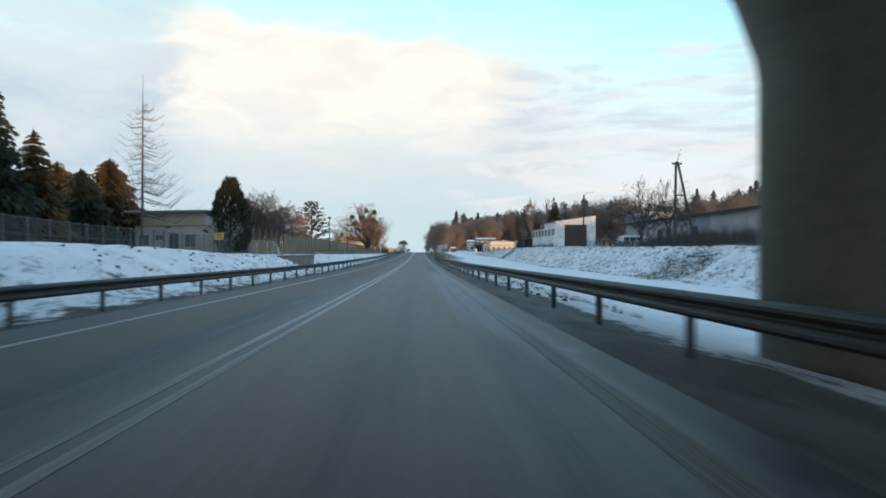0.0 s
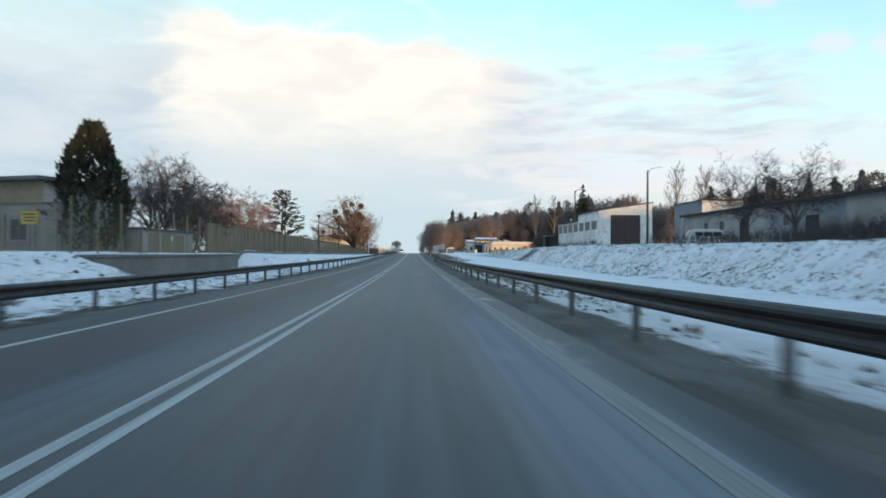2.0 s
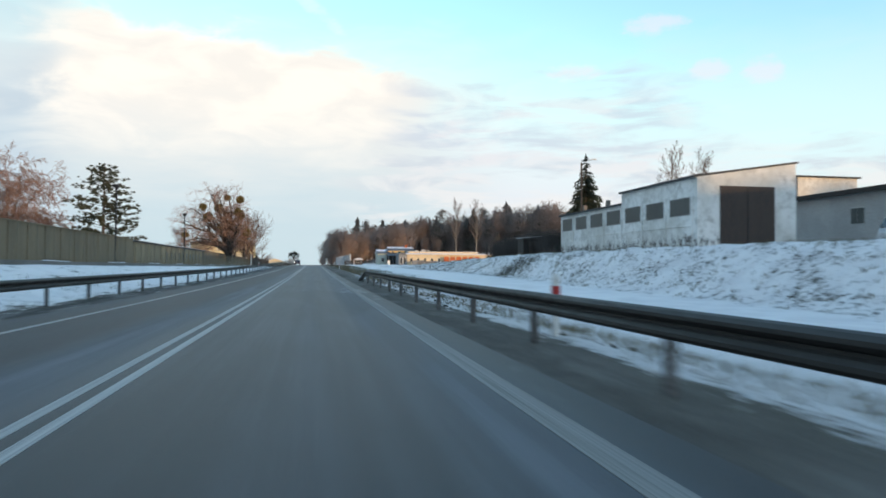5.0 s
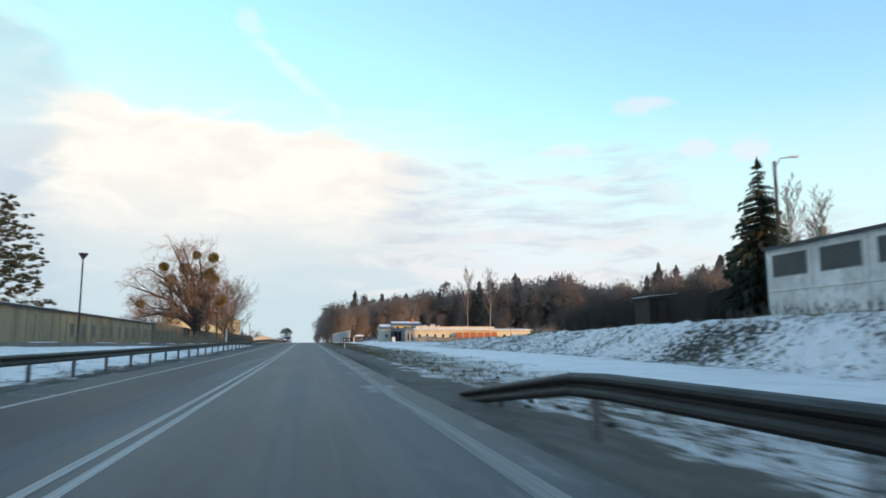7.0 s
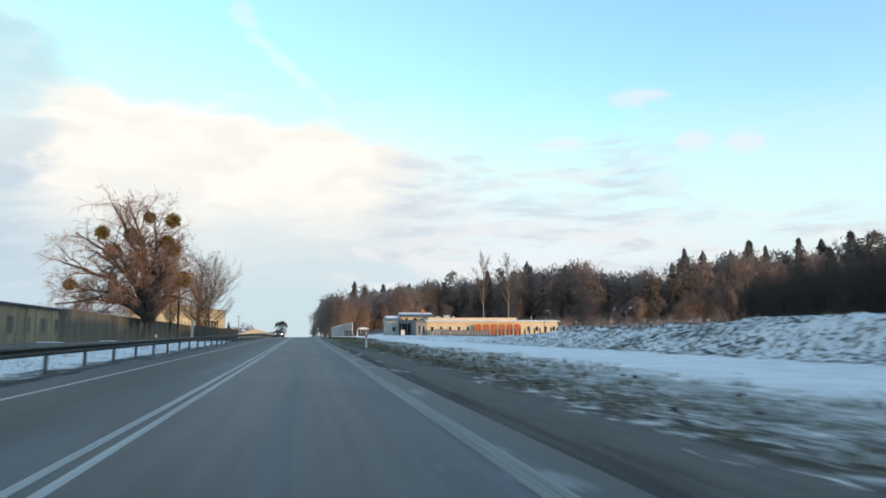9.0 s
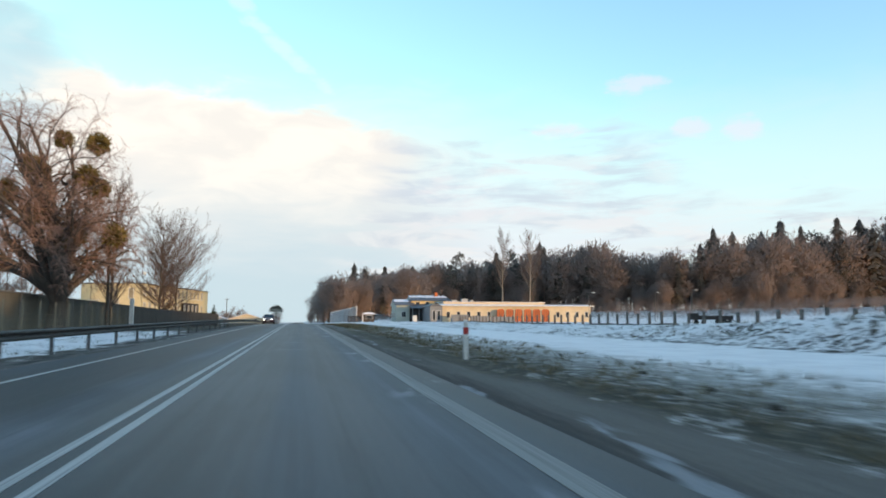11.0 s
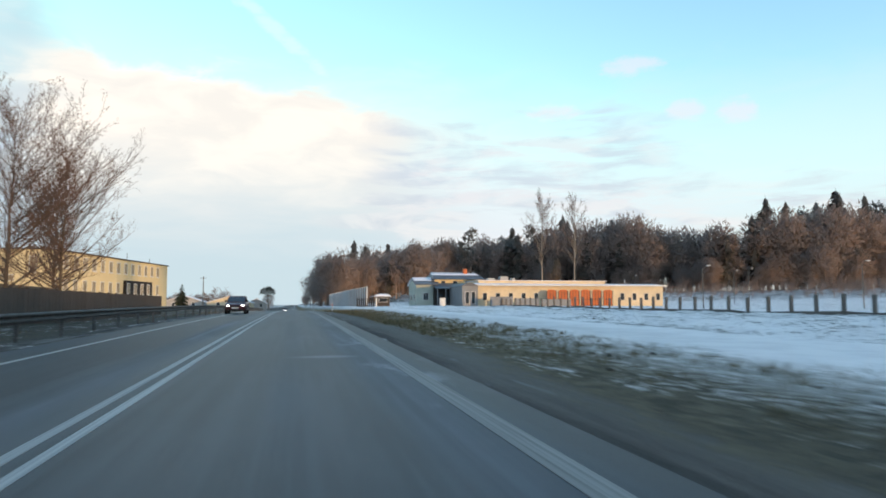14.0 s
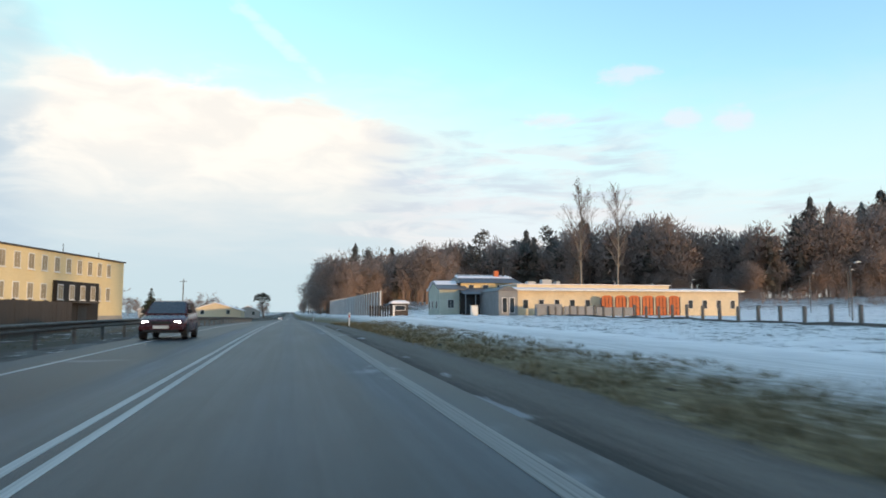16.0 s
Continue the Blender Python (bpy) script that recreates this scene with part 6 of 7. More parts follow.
    for x, w2, h in ((44.2, 1.6, .55), (47.2, 1.9, .95), (50.0, .8, .6)):
        Mesh().box(x, x + w2, 396.5, 398, 6.88, 6.88 + h, .05).obj("roof_unit", LIGHT_WALL, g)
    for x in (61.0, 69.0, 77.5):
        Mesh().tube((x, 394, 6.2), (x, 394, 7.2), .12, .12, 8).obj("flue", LIGHT_WALL, g)
    # gabled wing towards the road
    Mesh().hexa([(28.5, 404), (32.6, 404), (32.6, 415), (28.5, 415)], z, 6.1).obj("wing_wall", GREY_GREEN, g)
    Mesh().loft([[(28.5, 404.0, 6.1), (32.6, 404.0, 6.1), (32.6, 415.0, 6.1), (28.5, 415.0, 6.1)], [(28.5, 409.45, 7.7), (32.6, 409.45, 7.7), (32.6, 409.55, 7.7), (28.5, 409.55, 7.7)]]).obj("gable", GREY_GREEN, g)
    for e, mat in ((-1, SLATE_ROOF), (1, SNOW)):
        Mesh().loft([[(28.1, 409.5, 7.75), (34.2, 409.5, 7.75), (34.2, 409.5 + e * 6.1, 5.95), (28.1, 409.5 + e * 6.1, 5.95)][::e], [(28.1, 409.5, 7.9), (34.2, 409.5, 7.9), (34.2, 409.5 + e * 6.1, 6.1), (28.1, 409.5 + e * 6.1, 6.1)][::e]]).obj("roof", mat, g)
    Mesh().loft([[(28.3, 406.6, 7.07), (34.0, 406.6, 7.07), (34.0, 409.3, 7.87), (28.3, 409.3, 7.87)], [(28.5, 406.9, 7.22), (33.8, 406.9, 7.22), (33.8, 409.2, 7.97), (28.5, 409.2, 7.97)]]).obj("snow", SNOW, g)
    for yy in (406.5, 410.5, 413.2):
        wn = Mesh().box(28.4, 28.52, yy - .5, yy + .5, 2.2, 3.8, .02).obj("window", FRAME, g)
        Mesh().box(28.38, 28.46, yy - .42, yy + .42, 2.28, 3.72).obj("pane", GLASS, wn)
    wn = Mesh().box(30.1, 31.5, 403.92, 404.03, 2.3, 4.1, .02).obj("window", FRAME, g)
    for e in (0, 1):
        Mesh().box(30.2 + e * .63, 30.77 + e * .63, 403.90, 403.96, 2.4, 4.0).obj("pane", GLASS, wn)
    # dark recessed link with a lean-to roof between wing and hall
    Mesh().hexa([(32.6, 402.5), (40, 402.5), (40, 406), (32.6, 406)], z, 5.4).obj("link", DARK_PANEL, g, "dark brown recessed link")
    Mesh().loft([[(32.5, 400.4, 5.0), (40, 400.4, 5.0), (40, 406, 6.3), (32.5, 406, 6.3)], [(32.5, 400.4, 5.12), (40, 400.4, 5.12), (40, 406, 6.45), (32.5, 406, 6.45)]]).obj("lean_to_roof", SLATE_ROOF, g)
    for x in (33.2, 35.2, 37.2):
        Mesh().box(x, x + 1.5, 402.4, 402.52, 1.4, 3.9, .02).obj("pane", GLASS, g)
        Mesh().box(x - .3, x - .14, 400.5, 400.66, z, 5.0, .01).obj("porch_post", GREY_PANEL, g)
    # grey porch block with a stepped gable
    Mesh().hexa([(36.3, 389.6), (39.9, 389.6), (39.9, 402.4), (36.3, 402.4)], z, 5.4).obj("porch", GREY_PANEL, g)
    Mesh().prism([(36.1, 5.4), (40.0, 5.4), (38.6, 6.1), (37.4, 6.1)], 389.4, 402.4).obj("porch_roof", SLATE_ROOF, g)
    for x in (36.9, 38.3):
        wn = Mesh().box(x, x + 1.0, 389.52, 389.62, 1.4, 4.2, .02).obj("window", FRAME, g)
        Mesh().box(x + .1, x + .9, 389.50, 389.56, 1.5, 4.1).obj("pane", GLASS, wn)


villa()
wb = thing("utility_cabinet", "white utility cabinet standing on the snow", "cabinet", "", pose(32.0, 390.5, gz(32, 390.5) - .1))
Mesh().box(-.6, .6, -.4, .4, 0, 2.0, .04).obj("body", WHITE_PLASTIC, wb)
Mesh().box(-.66, .66, -.46, .46, 2.0, 2.1, .02).obj("lid", LIGHT_WALL, wb)


def yard_walls():
    for x0, x1, h in ((41.5, 46.5, 2.0), (47.0, 52.5, 1.7), (53.0, 60.0, 1.5)):
        b = gz((x0 + x1) / 2, 385) - .2
        tagged(Mesh().box(x0, x1, 385.0, 385.25, b, b + h + .2, .02).obj("yard_wall", GREY_PANEL), "low grey yard wall before the building", "wall", "yard walls")


yard_walls()


def post_fence():
    """Concrete posts on a low plinth with wire mesh between."""
    g = thing("post_fence", "wire mesh fence with stout concrete posts across the snow field", "fence", "fences")
    y = 236.0
    x = 44.0
    n = 0
    wires = Mesh()
    while y < 386:
        b = gz(x, y) - .1
        Mesh().box(x - .13, x + .13, y - .13, y + .13, b - .2, b + 1.75, .03).obj("post", FENCE_POST, g)
        b2 = gz(x, y + 3.1) - .1
        Mesh().loft([[(x - .09, y + .15, b - .2), (x + .09, y + .15, b - .2), (x + .09, y + 2.95, b2 - .2), (x - .09, y + 2.95, b2 - .2)], [(x - .09, y + .15, b + .32), (x + .09, y + .15, b + .32), (x + .09, y + 2.95, b2 + .32), (x - .09, y + 2.95, b2 + .32)]]).obj("plinth", FENCE_POST, g)
        for h in (.6, .9, 1.2, 1.5):
            wires.tube((x, y, b + h), (x, y + 3.1, b2 + h), .006, .006, 3, False)
        y += 3.1
    wires.obj("wires", WIRE, g)


post_fence()


def gate_posts():
    g = thing("entrance_fence", "dark slatted entrance fence with a white end post", "fence", "fences")
    b = gz(16, 386) - .1
    for i in range(9):
        Mesh().box(12.8 + i * .42, 13.05 + i * .42, 386.0, 386.06, b, b + 1.9, .01).obj("slat", DARK_PANEL, g)
    Mesh().box(16.7, 17.0, 385.9, 386.2, b, b + 2.0, .03).obj("end_post", WHITE_PLASTIC, g, "white end post")
    for h in (.4, 1.5):
        Mesh().box(12.7, 16.8, 386.06, 386.1, b + h, b + h + .08).obj("rail", DARK_PANEL, g)


gate_posts()


def kiosk(x, y):
    g = thing("gate_kiosk", "small dark gate kiosk with a rounded snowy roof", "kiosk", "", pose(x, y, gz(x, y) - .1))
    Mesh().box(-1.5, 1.5, -1.2, 1.2, 0, 2.3, .05).obj("wall", FENCE_BROWN, g)
    Mesh().loft([[(-1.8 * k, -1.5 * k, 2.3 + h), (1.8 * k, -1.5 * k, 2.3 + h), (1.8 * k, 1.5 * k, 2.3 + h), (-1.8 * k, 1.5 * k, 2.3 + h)] for k, h in ((1.0, 0), (1.0, .12), (.8, .4), (.45, .6))]).obj("roof", SNOW, g)
    wn = Mesh().box(-1.0, 1.0, -1.26, -1.18, 1.0, 2.0, .02).obj("window", FRAME, g)
    Mesh().box(-.92, .92, -1.28, -1.22, 1.08, 1.92).obj("pane", GLASS, wn)


kiosk(19.6, 398.0)
mp = thing("utility_pole", "slim grey utility pole beyond the office", "pole", "", pose(-24.5, 440, gz(-24.5, 440) - .2))
Mesh().tube((0, 0, 0), (0, 0, 9.0), .16, .10, 8).obj("shaft", WIRE, mp)
Mesh().box(-.8, .8, -.05, .05, 8.4, 8.52, .01).obj("crossarm", WIRE, mp)


def bridge():
    """The overpass column that stands behind the rail, and its unseen deck overhead, drawn long for shade."""
    g = thing("overpass", "grey concrete overpass with a round flared column beside the rail", "bridge")
    b = gz(5.9, 9.3) - .6
    Mesh().turned(5.9, 9.3, [(b, .95), (3.5, .95), (3.8, 1.0), (4.7, 1.3), (5.4, 1.7), (5.7, 1.8)], 40).obj("column", COLUMN, g, smooth=True)
    # deck is out of view, added to complete the column and darken the ground
    Mesh().box(-24, 30, -13.0, 9.2, 5.7, 6.9, .06).obj("deck", CONCRETE, g)


bridge()


def forest():
    """Mixed wood on the rising ground: one mass of conifers, one of bare crowns."""
    r = random.Random(77)
    kinds, crowns = [], []
    for k in range(6):
        q = random.Random(90 + k)
        m = Mesh()
        m.tube((0, 0, 0), (0, 0, .9), .010, .004, 4, False)
        if k < 3:
            wid, pw = q.uniform(.24, .32), q.uniform(.45, .65)
            for i in range(860):
                f = q.random() ** .9
                z = .12 + .86 * f
                a = q.uniform(0, math.tau)
                ragged = .72 + .3 * math.sin(z * 47 + 3 * k) + .25 * math.sin(2 * a + 11 * z)
                rr = wid * (1 - f) ** pw * q.uniform(.35, 1.0) * max(.3, ragged) + .008
                o = Vector((math.cos(a) * rr * .5, math.sin(a) * rr * .5, z))
                e = Vector((math.cos(a) * rr * 1.15, math.sin(a) * rr * 1.15, z - .02 - .03 * q.random()))
                s = Vector((-math.sin(a), math.cos(a), 0)) * (.010 + rr * .10)
                m.tri(o - s, o + s, e)
            m.tri((-.005, 0, .94), (.005, 0, .94), (.004, 0, 1.02))
        else:
            heads = [(Vector((q.uniform(-.08, .08), q.uniform(-.08, .08), .42 + .06 * _)), .15 - .009 * _) for _ in range(9)]
            for i in range(640):
                c, rad = heads[q.randrange(9)]
                d = rand_unit(q)
                d.z *= .7
                o = c + d * rad * 1.25 * q.uniform(.1, 1.0)
                e = o + (d + rand_unit(q) * .6 + Vector((0, 0, .3))).normalized() * .035
                s = (e - o).cross(rand_unit(q)).normalized() * .012
                m.tri(o - s, o + s, e)
        kinds.append(m)
    for k in range(8):
        q = random.Random(120 + k)
        m = Mesh()
        m.tube((0, 0, 0), (0, 0, .5), .013, .007, 4, False)
        lo, wid = (q.uniform(.12, .30), q.uniform(.22, .34)) if k < 6 else (.02, .5)
        for i in range(34):
            a = q.uniform(0, math.tau)
            o = Vector((0, 0, q.uniform(lo * .8, .62)))
            e = Vector((math.cos(a) * wid * q.uniform(.4, .85), math.sin(a) * wid * q.uniform(.4, .85), q.uniform(lo + .15, .88)))
            s = (e - o).cross(rand_unit(q)).normalized() * .004
            m.tri(o - s, o + s, e)
        for i in range(880 if k < 6 else 230):
            core = i < (290 if k < 6 else 100)
            d = rand_unit(q) * (q.uniform(.35, .85) if core else q.uniform(.55, 1.0))
            lump = 1 + .2 * math.sin(4 * math.atan2(d.y, d.x) + k) + .12 * math.sin(9 * d.z + k)
            o = Vector((d.x * wid * lump, d.y * wid * lump, (lo + 1) / 2 + d.z * (1 - lo) / 2 * .95))
            e = o + (d * .7 + rand_unit(q) * .6 + Vector((0, 0, .5))).normalized() * q.uniform(.03, .075)
            s = (e - o).cross(rand_unit(q)).normalized() * (.0130 if core else .0060)
            m.tri(o - s, o + s, e)
        crowns.append(m)

    def arrays(m):
        tris = []
        for face in m.f:
            tris += [face] if len(face) == 3 else [(face[0], face[1], face[2]), (face[0], face[2], face[3])]
        return np.array([tuple(p) for p in m.v]), np.array(tris)

    kinds, crowns = [arrays(m) for m in kinds], [arrays(m) for m in crowns]
    spots = {"dark": [], "brown": []}

    def spot(x, y, h, kind, low=False):
        k = r.choice((0, 1, 2, 0, 1, 2, 3, 4, 5)) if kind == "dark" else (6 + r.randrange(2) if low else r.randrange(6))
        spots[kind].append((x, y, gz(x, y) - .3, h, r.uniform(0, math.tau), k))

    # edge of the wood: runs from the road far ahead to the rise in the east
    for i in range(930):
        f = r.random()
        ex, ey = 14 + 345 * f, 640 - 215 * f + 26 * math.sin(f * 9)
        d = abs(r.gauss(0, 1)) * 30
        x, y = ex + d * .45 + r.uniform(-6, 6), ey + d
        if x < 9:
            continue
        tall = 26.5 + 8.8 * float(ramp(f, .05, .35)) + 6.2 * float(ramp(f, .5, .85))
        tall *= .88 + .42 * float(blur_noise(np.array([x]), np.array([y]), 24.0, 31)[0])
        tall *= 1.0 - .24 * float(ramp(f, .84, 1.0))
        tall *= 1.0 - .26 * math.exp(-((f - .49) / .05) ** 2)
        pick = r.random() * (1.9 - 1.8 * float(blur_noise(np.array([x]), np.array([y]), 30.0, 32)[0]))
        kind = "dark" if pick < (.10 if d < 16 else .32) else "brown"
        if kind == "dark":
            h = tall * (r.uniform(.5, .95) if r.random() < .8 else r.uniform(.95, 1.15))
        else:
            h = tall * (r.uniform(.28, .5) if d < 7 else r.uniform(.62, .98))
        spot(x, y, h, kind)
    for i in range(420):
        f = r.random()
        spot(14 + 345 * f + r.uniform(-8, 8), 634 - 215 * f + 26 * math.sin(f * 9) + r.uniform(-3, 14), r.uniform(4, 8.5), "brown", True)
    for i in range(330):
        f = r.uniform(.12, 1.0)
        spot(14 + 345 * f + r.uniform(-8, 8), 626 - 215 * f + 26 * math.sin(f * 9) - r.uniform(0, 24), r.uniform(2.5, 5.5), "brown", True)
    for i in range(260):
        f = r.uniform(.16, .95)
        spot(14 + 345 * f + r.uniform(-10, 10), 626 - 215 * f + 26 * math.sin(f * 9) - r.uniform(18, 72), r.uniform(2.6, 5.6), "brown", True)
    for i in range(36):
        spot(-r.uniform(24, 130), r.uniform(490, 620), r.uniform(5, 9), "brown")
    for i in range(120):
        spot(r.uniform(11, 62), r.uniform(545, 760), r.uniform(17, 27), "brown" if r.random() < .97 else "dark")
    for i in range(60):
        spot(-r.uniform(14, 220), r.uniform(620, 1100), r.uniform(6, 12), "brown")
    for i in range(26):
        spot(r.uniform(9, 40), r.uniform(760, 1300), r.uniform(8, 15), "brown")
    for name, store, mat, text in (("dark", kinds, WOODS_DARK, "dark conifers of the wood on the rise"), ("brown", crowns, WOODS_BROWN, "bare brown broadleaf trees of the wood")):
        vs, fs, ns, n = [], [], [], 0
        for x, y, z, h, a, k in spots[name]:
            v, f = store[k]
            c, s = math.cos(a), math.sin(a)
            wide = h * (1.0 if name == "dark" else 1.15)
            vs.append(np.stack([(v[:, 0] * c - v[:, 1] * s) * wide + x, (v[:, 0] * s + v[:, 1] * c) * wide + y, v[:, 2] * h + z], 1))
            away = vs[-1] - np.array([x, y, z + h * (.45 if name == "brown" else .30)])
            # normals lean south and up, so the crowns catch more sky
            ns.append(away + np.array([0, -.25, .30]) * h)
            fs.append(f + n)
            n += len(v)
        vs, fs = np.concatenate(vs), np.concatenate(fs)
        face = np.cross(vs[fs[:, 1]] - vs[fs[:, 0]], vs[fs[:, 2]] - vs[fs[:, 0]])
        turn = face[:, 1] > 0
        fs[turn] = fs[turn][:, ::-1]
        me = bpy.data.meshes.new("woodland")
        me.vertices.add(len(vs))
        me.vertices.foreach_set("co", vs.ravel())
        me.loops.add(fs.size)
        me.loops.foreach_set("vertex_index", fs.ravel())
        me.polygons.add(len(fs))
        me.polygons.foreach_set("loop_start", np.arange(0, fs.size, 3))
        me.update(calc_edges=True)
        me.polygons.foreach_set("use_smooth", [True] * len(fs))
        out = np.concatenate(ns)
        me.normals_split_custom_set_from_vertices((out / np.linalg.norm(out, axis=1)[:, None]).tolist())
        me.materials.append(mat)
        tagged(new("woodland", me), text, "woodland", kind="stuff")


forest()
for x, y, h, s in ((69.6, 430.0, 31.2, 71), (80.8, 432.5, 31.4, 72)):
    upswept_tree("tall_birch", "tall bare pale-stemmed tree standing above the wood", x, y, h, s, TWIG, PALE_BARK, wide=.22, low=.36, boughs=24, girth=.010, steep=1.1, thick=1.6)


def sun_block_wood():
    """An unseen wood added behind and to the right of the start, to keep the low sun off the road."""
    r = random.Random(7)
    q, m = random.Random(3), Mesh()
    for i in range(64):
        f = (i / 64) ** .9
        a, rad = q.uniform(0, math.tau), .26 * (1 - f) ** .7 + .01
        d = Vector((math.cos(a), math.sin(a), 0))
        e = Vector((-d.y, d.x, 0)) * (rad * .75 + .02)
        z = Vector((0, 0, .03 + .90 * f))
        m.tri(z - e * .5 + Vector((0, 0, .06)), z + d * rad - e * .3 - Vector((0, 0, .05)), z + d * rad * .8 + e + Vector((0, 0, .02)))
    m.tri((-.03, 0, .9), (.03, 0, .9), (0, 0, 1.0))
    v, f = np.array([tuple(p) for p in m.v]), np.array(m.f)
    u = np.array([math.sin(radians(SUN_AZ)), -math.cos(radians(SUN_AZ))])
    t = np.array([u[1], -u[0]])
    vs, fs, n = [], [], 0
    for i in range(2600):
        p = u * (124 + r.uniform(-8, 30)) + t * r.uniform(-420, 420) + np.array([0, 0])
        if p[0] < 24:
            continue
        # heights differ by sector to set where the low sun gets past
        h = r.uniform(8.5, 10.0)
        if p @ t > -100:
            h = r.uniform(9.0, 11.0)
        elif p @ t < -235:
            if i % 3:
                continue
            h = r.uniform(5.0, 8.0)
        elif p @ t < -135:
            h = r.uniform(11.3, 12.6)
        vs.append(np.stack([v[:, 0] * h + p[0], v[:, 1] * h + p[1], v[:, 2] * h + gz(p[0], p[1]) - .3], 1))
        fs.append(f + n)
        n += len(v)
    me = bpy.data.meshes.new("woodland")
    me.from_pydata(np.concatenate(vs).tolist(), [], np.concatenate(fs).tolist())
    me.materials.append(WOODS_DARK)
    tagged(new("woodland", me), "unseen spruce wood added behind to block the low sun", "woodland", kind="stuff")


sun_block_wood()


# ---------------------------------------------------------------- vehicles
def car(x, y, paint, label, facing=-1, lights=True):
    """A small hatchback; local +y is its nose."""
    b = float(road_z(y))
    g = thing("car", label, "car", "cars", pose(x, y, b, 0, 0, 180 if facing < 0 else 0))
    key = np.array([(-2.0, .46, .66, .62), (-1.95, .32, .92, .76), (-1.5, .24, .98, .83), (-.8, .21, .955, .845), (.7, .21, .93, .845), (1.1, .22, .885, .84), (1.6, .26, .79, .80), (1.88, .32, .70, .75), (1.98, .42, .62, .64)])
    rings = []
    for yy in np.linspace(-2.0, 1.98, 33):
        lo, hi, w2 = (float(np.interp(yy, key[:, 0], key[:, k])) for k in (1, 2, 3))
        arch = max(0.0, .30 ** 2 - min((yy - 1.25) ** 2, (yy + 1.25) ** 2)) ** .5
        sill = max(lo + .12, .30 + arch if arch > .05 else 0.0)
        mid = max((sill + hi) / 2, sill + .02)
        rings.append([(-w2 * .84, yy, lo), (w2 * .84, yy, lo), (w2 * .97, yy, sill), (w2, yy, mid), (w2 * .96, yy, hi - .05), (w2 * .80, yy, hi), (-w2 * .80, yy, hi), (-w2 * .96, yy, hi - .05), (-w2, yy, mid), (-w2 * .97, yy, sill)])
    body = Mesh().loft(rings).obj("body", paint, g, smooth=True)
    cab = [(-1.85, .96, .69), (-1.5, 1.30, .62), (-1.2, 1.39, .60), (-.3, 1.43, .595), (.15, 1.38, .585), (.55, 1.18, .64), (1.02, .90, .71)]
    Mesh().loft([[(-.74, yy, .93), (.74, yy, .93), (w2 * 1.02, yy, z), (-w2 * 1.02, yy, z)] for yy, z, w2 in cab]).obj("cabin", paint, g)
    Mesh().loft([[(-.67, .98, .93), (.67, .98, .93), (.555, .20, 1.37), (-.555, .20, 1.37)], [(-.67, 1.0, .945), (.67, 1.0, .945), (.555, .22, 1.39), (-.555, .22, 1.39)]]).obj("windscreen", GLASS, g)
    for s in (-1, 1):
        Mesh().loft([[(s * .735, -1.3, 1.0), (s * .735, .7, 1.0), (s * .63, .2, 1.34), (s * .63, -1.2, 1.34)], [(s * .75, -1.3, 1.0), (s * .75, .7, 1.0), (s * .645, .2, 1.34), (s * .645, -1.2, 1.34)]]).obj("side_window", GLASS, g)
        Mesh().box(s * .54 - .105, s * .54 + .105, 1.78, 1.96, .56, .68, .03).obj("headlight", HEADLIGHT if lights else LAMP_GLASS, g, "lit headlight" if lights else "")
        Mesh().box(s * .80 - .09, s * .80 + .09, .70, .85, .95, 1.08, .03).obj("mirror", RUBBER, g)
        for yy in (-1.25, 1.25):
            wh = Mesh().tube((s * .62, yy, .30), (s * .82, yy, .30), .30, .30, 18).obj("wheel", RUBBER, g)
            Mesh().tube((s * .80, yy, .30), (s * .826, yy, .30), .19, .18, 14).obj("rim", STEEL, wh)
    Mesh().box(-.34, .34, 1.90, 1.99, .55, .66, .02).obj("grille", RUBBER, g)
    Mesh().box(-.60, .60, 1.95, 2.035, .26, .36, .02).obj("air_intake", RUBBER, g)
    Mesh().box(-.74, .74, 1.84, 2.02, .32, .53, .05).obj("bumper", paint, g)
    Mesh().box(-.26, .26, 2.01, 2.03, .40, .51, .005).obj("number_plate", WHITE_PLASTIC, g, "blank white plate")
    return g


car(-4.5, 298.2, CAR_RED, "dark red hatchback with lit headlights in the oncoming lane")
car(-3.6, 520.0, CAR_RED, "distant dark car with lit headlights in the oncoming lane")
car(9.5, 452.0, CAR_WHITE, "white car parked off the road by the barrier", 1, False)


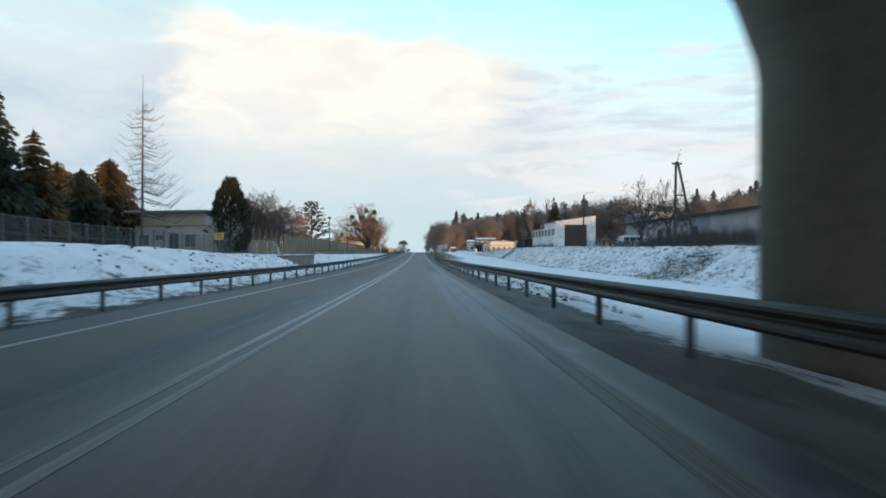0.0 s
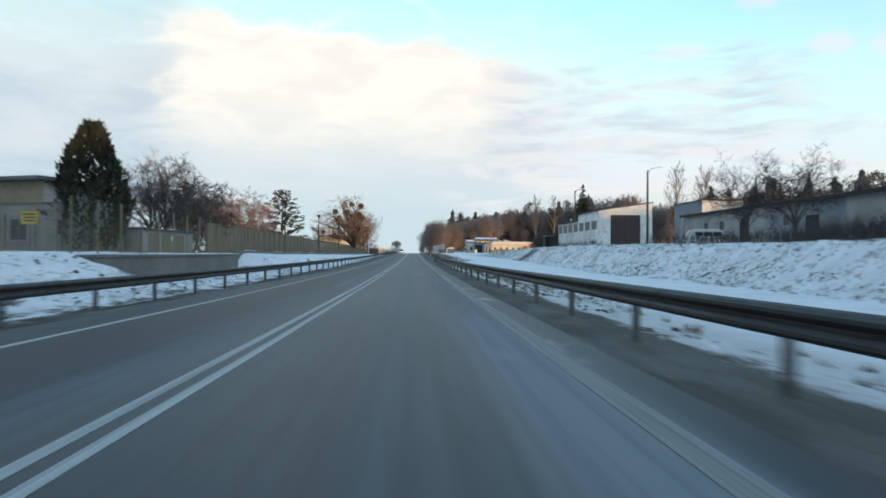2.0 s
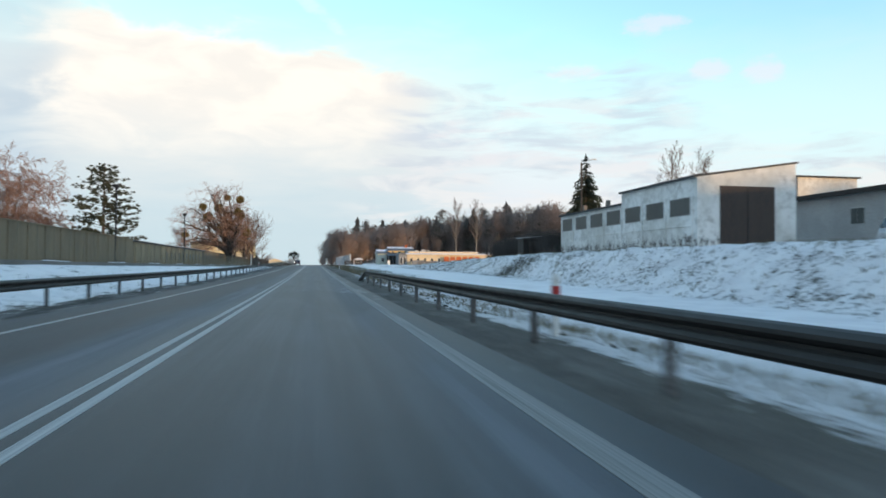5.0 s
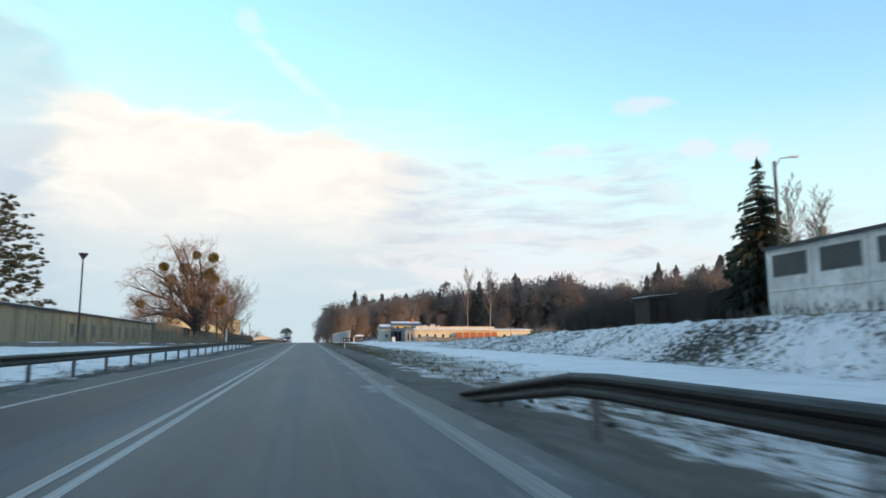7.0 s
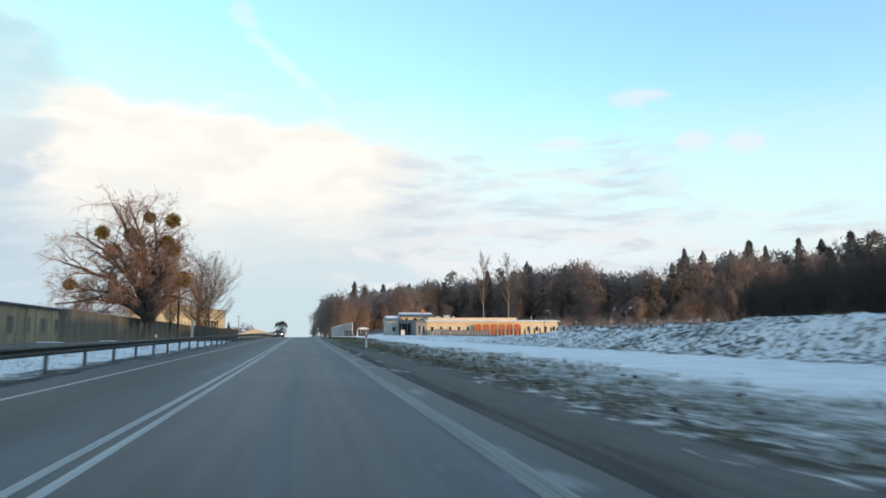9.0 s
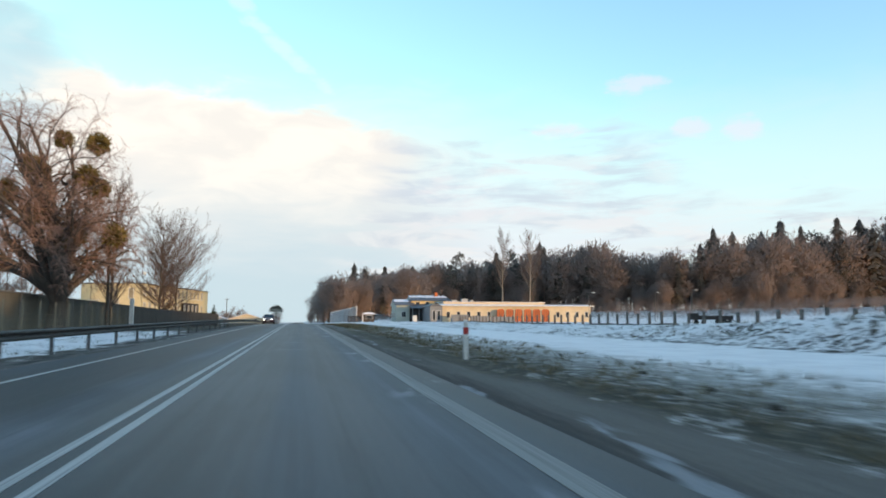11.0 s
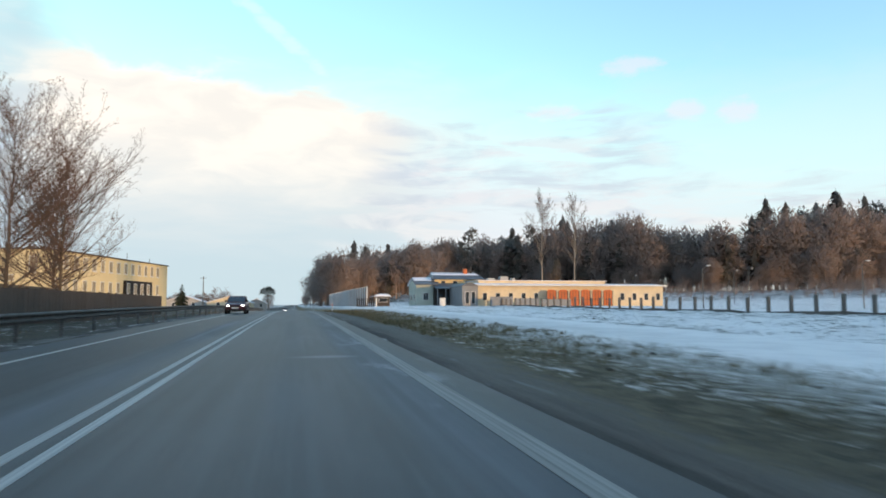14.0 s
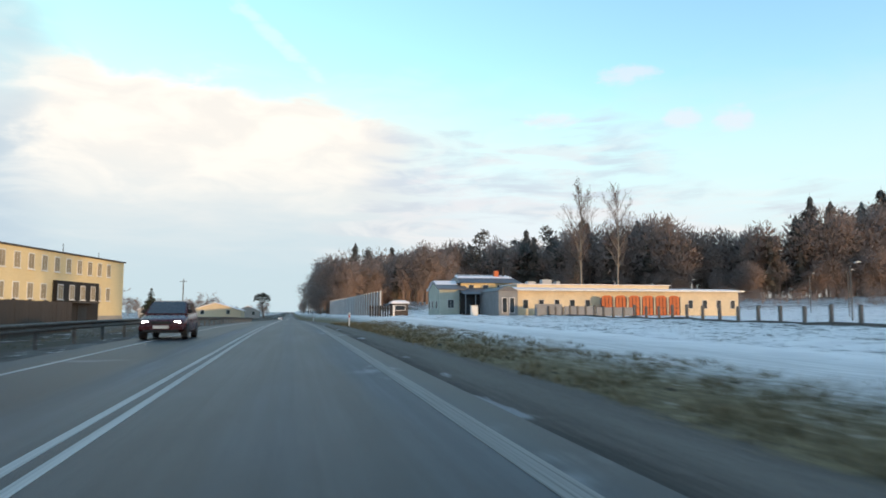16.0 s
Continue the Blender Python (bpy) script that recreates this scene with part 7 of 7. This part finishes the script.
# ---------------------------------------------------------------- grass and small stuff
def grass():
    r = np.random.RandomState(12)
    n = 52000
    y = 60 + 290 * r.rand(n)
    late = y > 150
    x = np.where(late, 4.6 + 6.5 * r.rand(n) ** 1.3, 4.4 + 4.0 * r.rand(n))
    left = r.rand(n) < .22
    x = np.where(left, -8.6 - 2.6 * r.rand(n), x)
    y = np.where(left, 0 + 340 * r.rand(n), y)
    keep = blur_noise(x, y, 2.2, 9) > .46
    x, y = x[keep], y[keep]
    z = land(x, y)[0]
    k = len(x)
    h = .05 + .11 * r.rand(k) + .08 * (r.rand(k) > .93)
    a = r.rand(k) * math.tau
    lean = (r.rand(k) - .5) * .3
    wd = .006 + .008 * r.rand(k)
    vs = np.empty((k * 3, 3))
    vs[0::3] = np.stack([x - np.cos(a) * wd, y - np.sin(a) * wd, z - .02], 1)
    vs[1::3] = np.stack([x + np.cos(a) * wd, y + np.sin(a) * wd, z - .02], 1)
    vs[2::3] = np.stack([x + lean, y + (r.rand(k) - .5) * .3, z + h], 1)
    me = bpy.data.meshes.new("grass")
    me.from_pydata(vs.tolist(), [], np.arange(k * 3).reshape(-1, 3).tolist())
    me.materials.append(DRY_GRASS)
    tagged(new("grass", me), "dry winter grass along the verge", "grass", kind="stuff")


grass()


def lumps(name, label, mat, count, seed, spots, size):
    """Broken lumps lying on the ground, each a squashed irregular stone shape."""
    r = np.random.RandomState(seed)
    vs, fs, n = [], [], 0
    ring = np.array([(math.cos(k * math.tau / 6), math.sin(k * math.tau / 6)) for k in range(6)])
    for i in range(count):
        x0, x1, y0, y1 = spots[i % len(spots)]
        x, y = r.uniform(x0, x1), r.uniform(y0, y1)
        z = gz(x, y)
        s = size * r.uniform(.4, 1.0) ** 1.5
        low = np.column_stack([ring * s * r.uniform(.7, 1.2, (6, 1)), np.full(6, -.04)])
        high = np.column_stack([ring * s * r.uniform(.4, .75, (6, 1)), np.full(6, s * r.uniform(.35, .6))])
        v = np.concatenate([low, high, [[0, 0, s * .62]]]) + (x, y, z)
        vs.append(v)
        f = [(k, (k + 1) % 6, 6 + (k + 1) % 6, 6 + k) for k in range(6)] + [(6 + k, 6 + (k + 1) % 6, 12) for k in range(6)]
        fs += [tuple(q + n for q in face) for face in f]
        n += 13
    me = bpy.data.meshes.new(name)
    me.from_pydata(np.concatenate(vs).tolist(), [], fs)
    me.materials.append(mat)
    tagged(new(name, me), label, "lumps", kind="stuff")


lumps("snow_lumps", "broken lumps of hard snow thrown to the verge", SNOW, 260, 5, [(-9.6, -8.3, 0, 250), (-13.0, -9.5, 58, 68), (4.0, 8.0, 30, 150)], .11)
lumps("earth_clods", "dark clods of frozen earth and turf", EARTH, 620, 6, [(5.0, 8.5, 150, 345), (-12.8, -9.0, 25, 66), (20.0, 24.5, 40, 215), (4.0, 5.2, 20, 145)], .12)


def tussocks():
    """Tufts of longer dead grass that stand through the snow along the verge."""
    r = np.random.RandomState(44)
    n, per = 4200, 15
    y = np.where(r.rand(n) < .8, 150 + 200 * r.rand(n), 20 + 130 * r.rand(n))
    x = np.where(y > 150, 4.9 + 5.0 * r.rand(n) ** 1.6, 4.6 + 3.4 * r.rand(n))
    dense = r.rand(n) < .45
    x = np.where(dense, 4.4 + 6.8 * r.rand(n) ** 1.8, x)
    y = np.where(dense, 262 + 85 * r.rand(n), y)
    bank = r.rand(n) < .18
    x = np.where(bank, 20.5 + 4.5 * r.rand(n), x)
    y = np.where(bank, 30 + 190 * r.rand(n), y)
    slope = r.rand(n) < .45
    x = np.where(slope, 19.2 + 7.5 * r.rand(n), x)
    y = np.where(slope, 10 + 225 * r.rand(n), y)
    x, y = np.repeat(x, per) + r.normal(0, .09, n * per), np.repeat(y, per) + r.normal(0, .09, n * per)
    z = land(x, y)[0]
    k = len(x)
    a, h, wd = r.rand(k) * math.tau, .06 + .15 * r.rand(k), .008 + .008 * r.rand(k)
    vs = np.empty((k * 3, 3))
    vs[0::3] = np.stack([x - np.cos(a) * wd, y - np.sin(a) * wd, z - .02], 1)
    vs[1::3] = np.stack([x + np.cos(a) * wd, y + np.sin(a) * wd, z - .02], 1)
    vs[2::3] = np.stack([x + r.normal(0, .11, k), y + r.normal(0, .11, k), z + h], 1)
    me = bpy.data.meshes.new("grass_tufts")
    me.from_pydata(vs.tolist(), [], np.arange(k * 3).reshape(-1, 3).tolist())
    me.materials.append(DRY_GRASS)
    tagged(new("grass_tufts", me), "tufts of dead olive-brown grass through thin snow", "grass", kind="stuff")


tussocks()


def trailer(x, y):
    """A low farm trailer standing behind the post fence."""
    g = thing("flatbed_trailer", "dark low flatbed trailer parked on snow behind the fence", "trailer", "", pose(x, y, gz(x, y), 0, 0, 8))
    Mesh().box(-3.6, 3.6, -1.1, 1.1, .8, 1.05, .03).obj("bed", DARK_PANEL, g)
    Mesh().box(-3.6, 3.6, -1.12, -1.06, 1.05, 1.5, .02).obj("side_board", DARK_PANEL, g)
    Mesh().box(-3.6, -3.5, -1.05, 1.1, 1.05, 1.9, .02).obj("headboard", DARK_PANEL, g)
    for wx in (-2.4, 2.0, 2.9):
        for s in (-1, 1):
            Mesh().tube((wx, s * .8, .42), (wx, s * 1.05, .42), .42, .42, 16).obj("wheel", RUBBER, g)
    Mesh().tube((3.6, 0, .85), (5.0, 0, .6), .06, .05, 6).obj("drawbar", DARK_METAL, g)


trailer(68.0, 300.0)
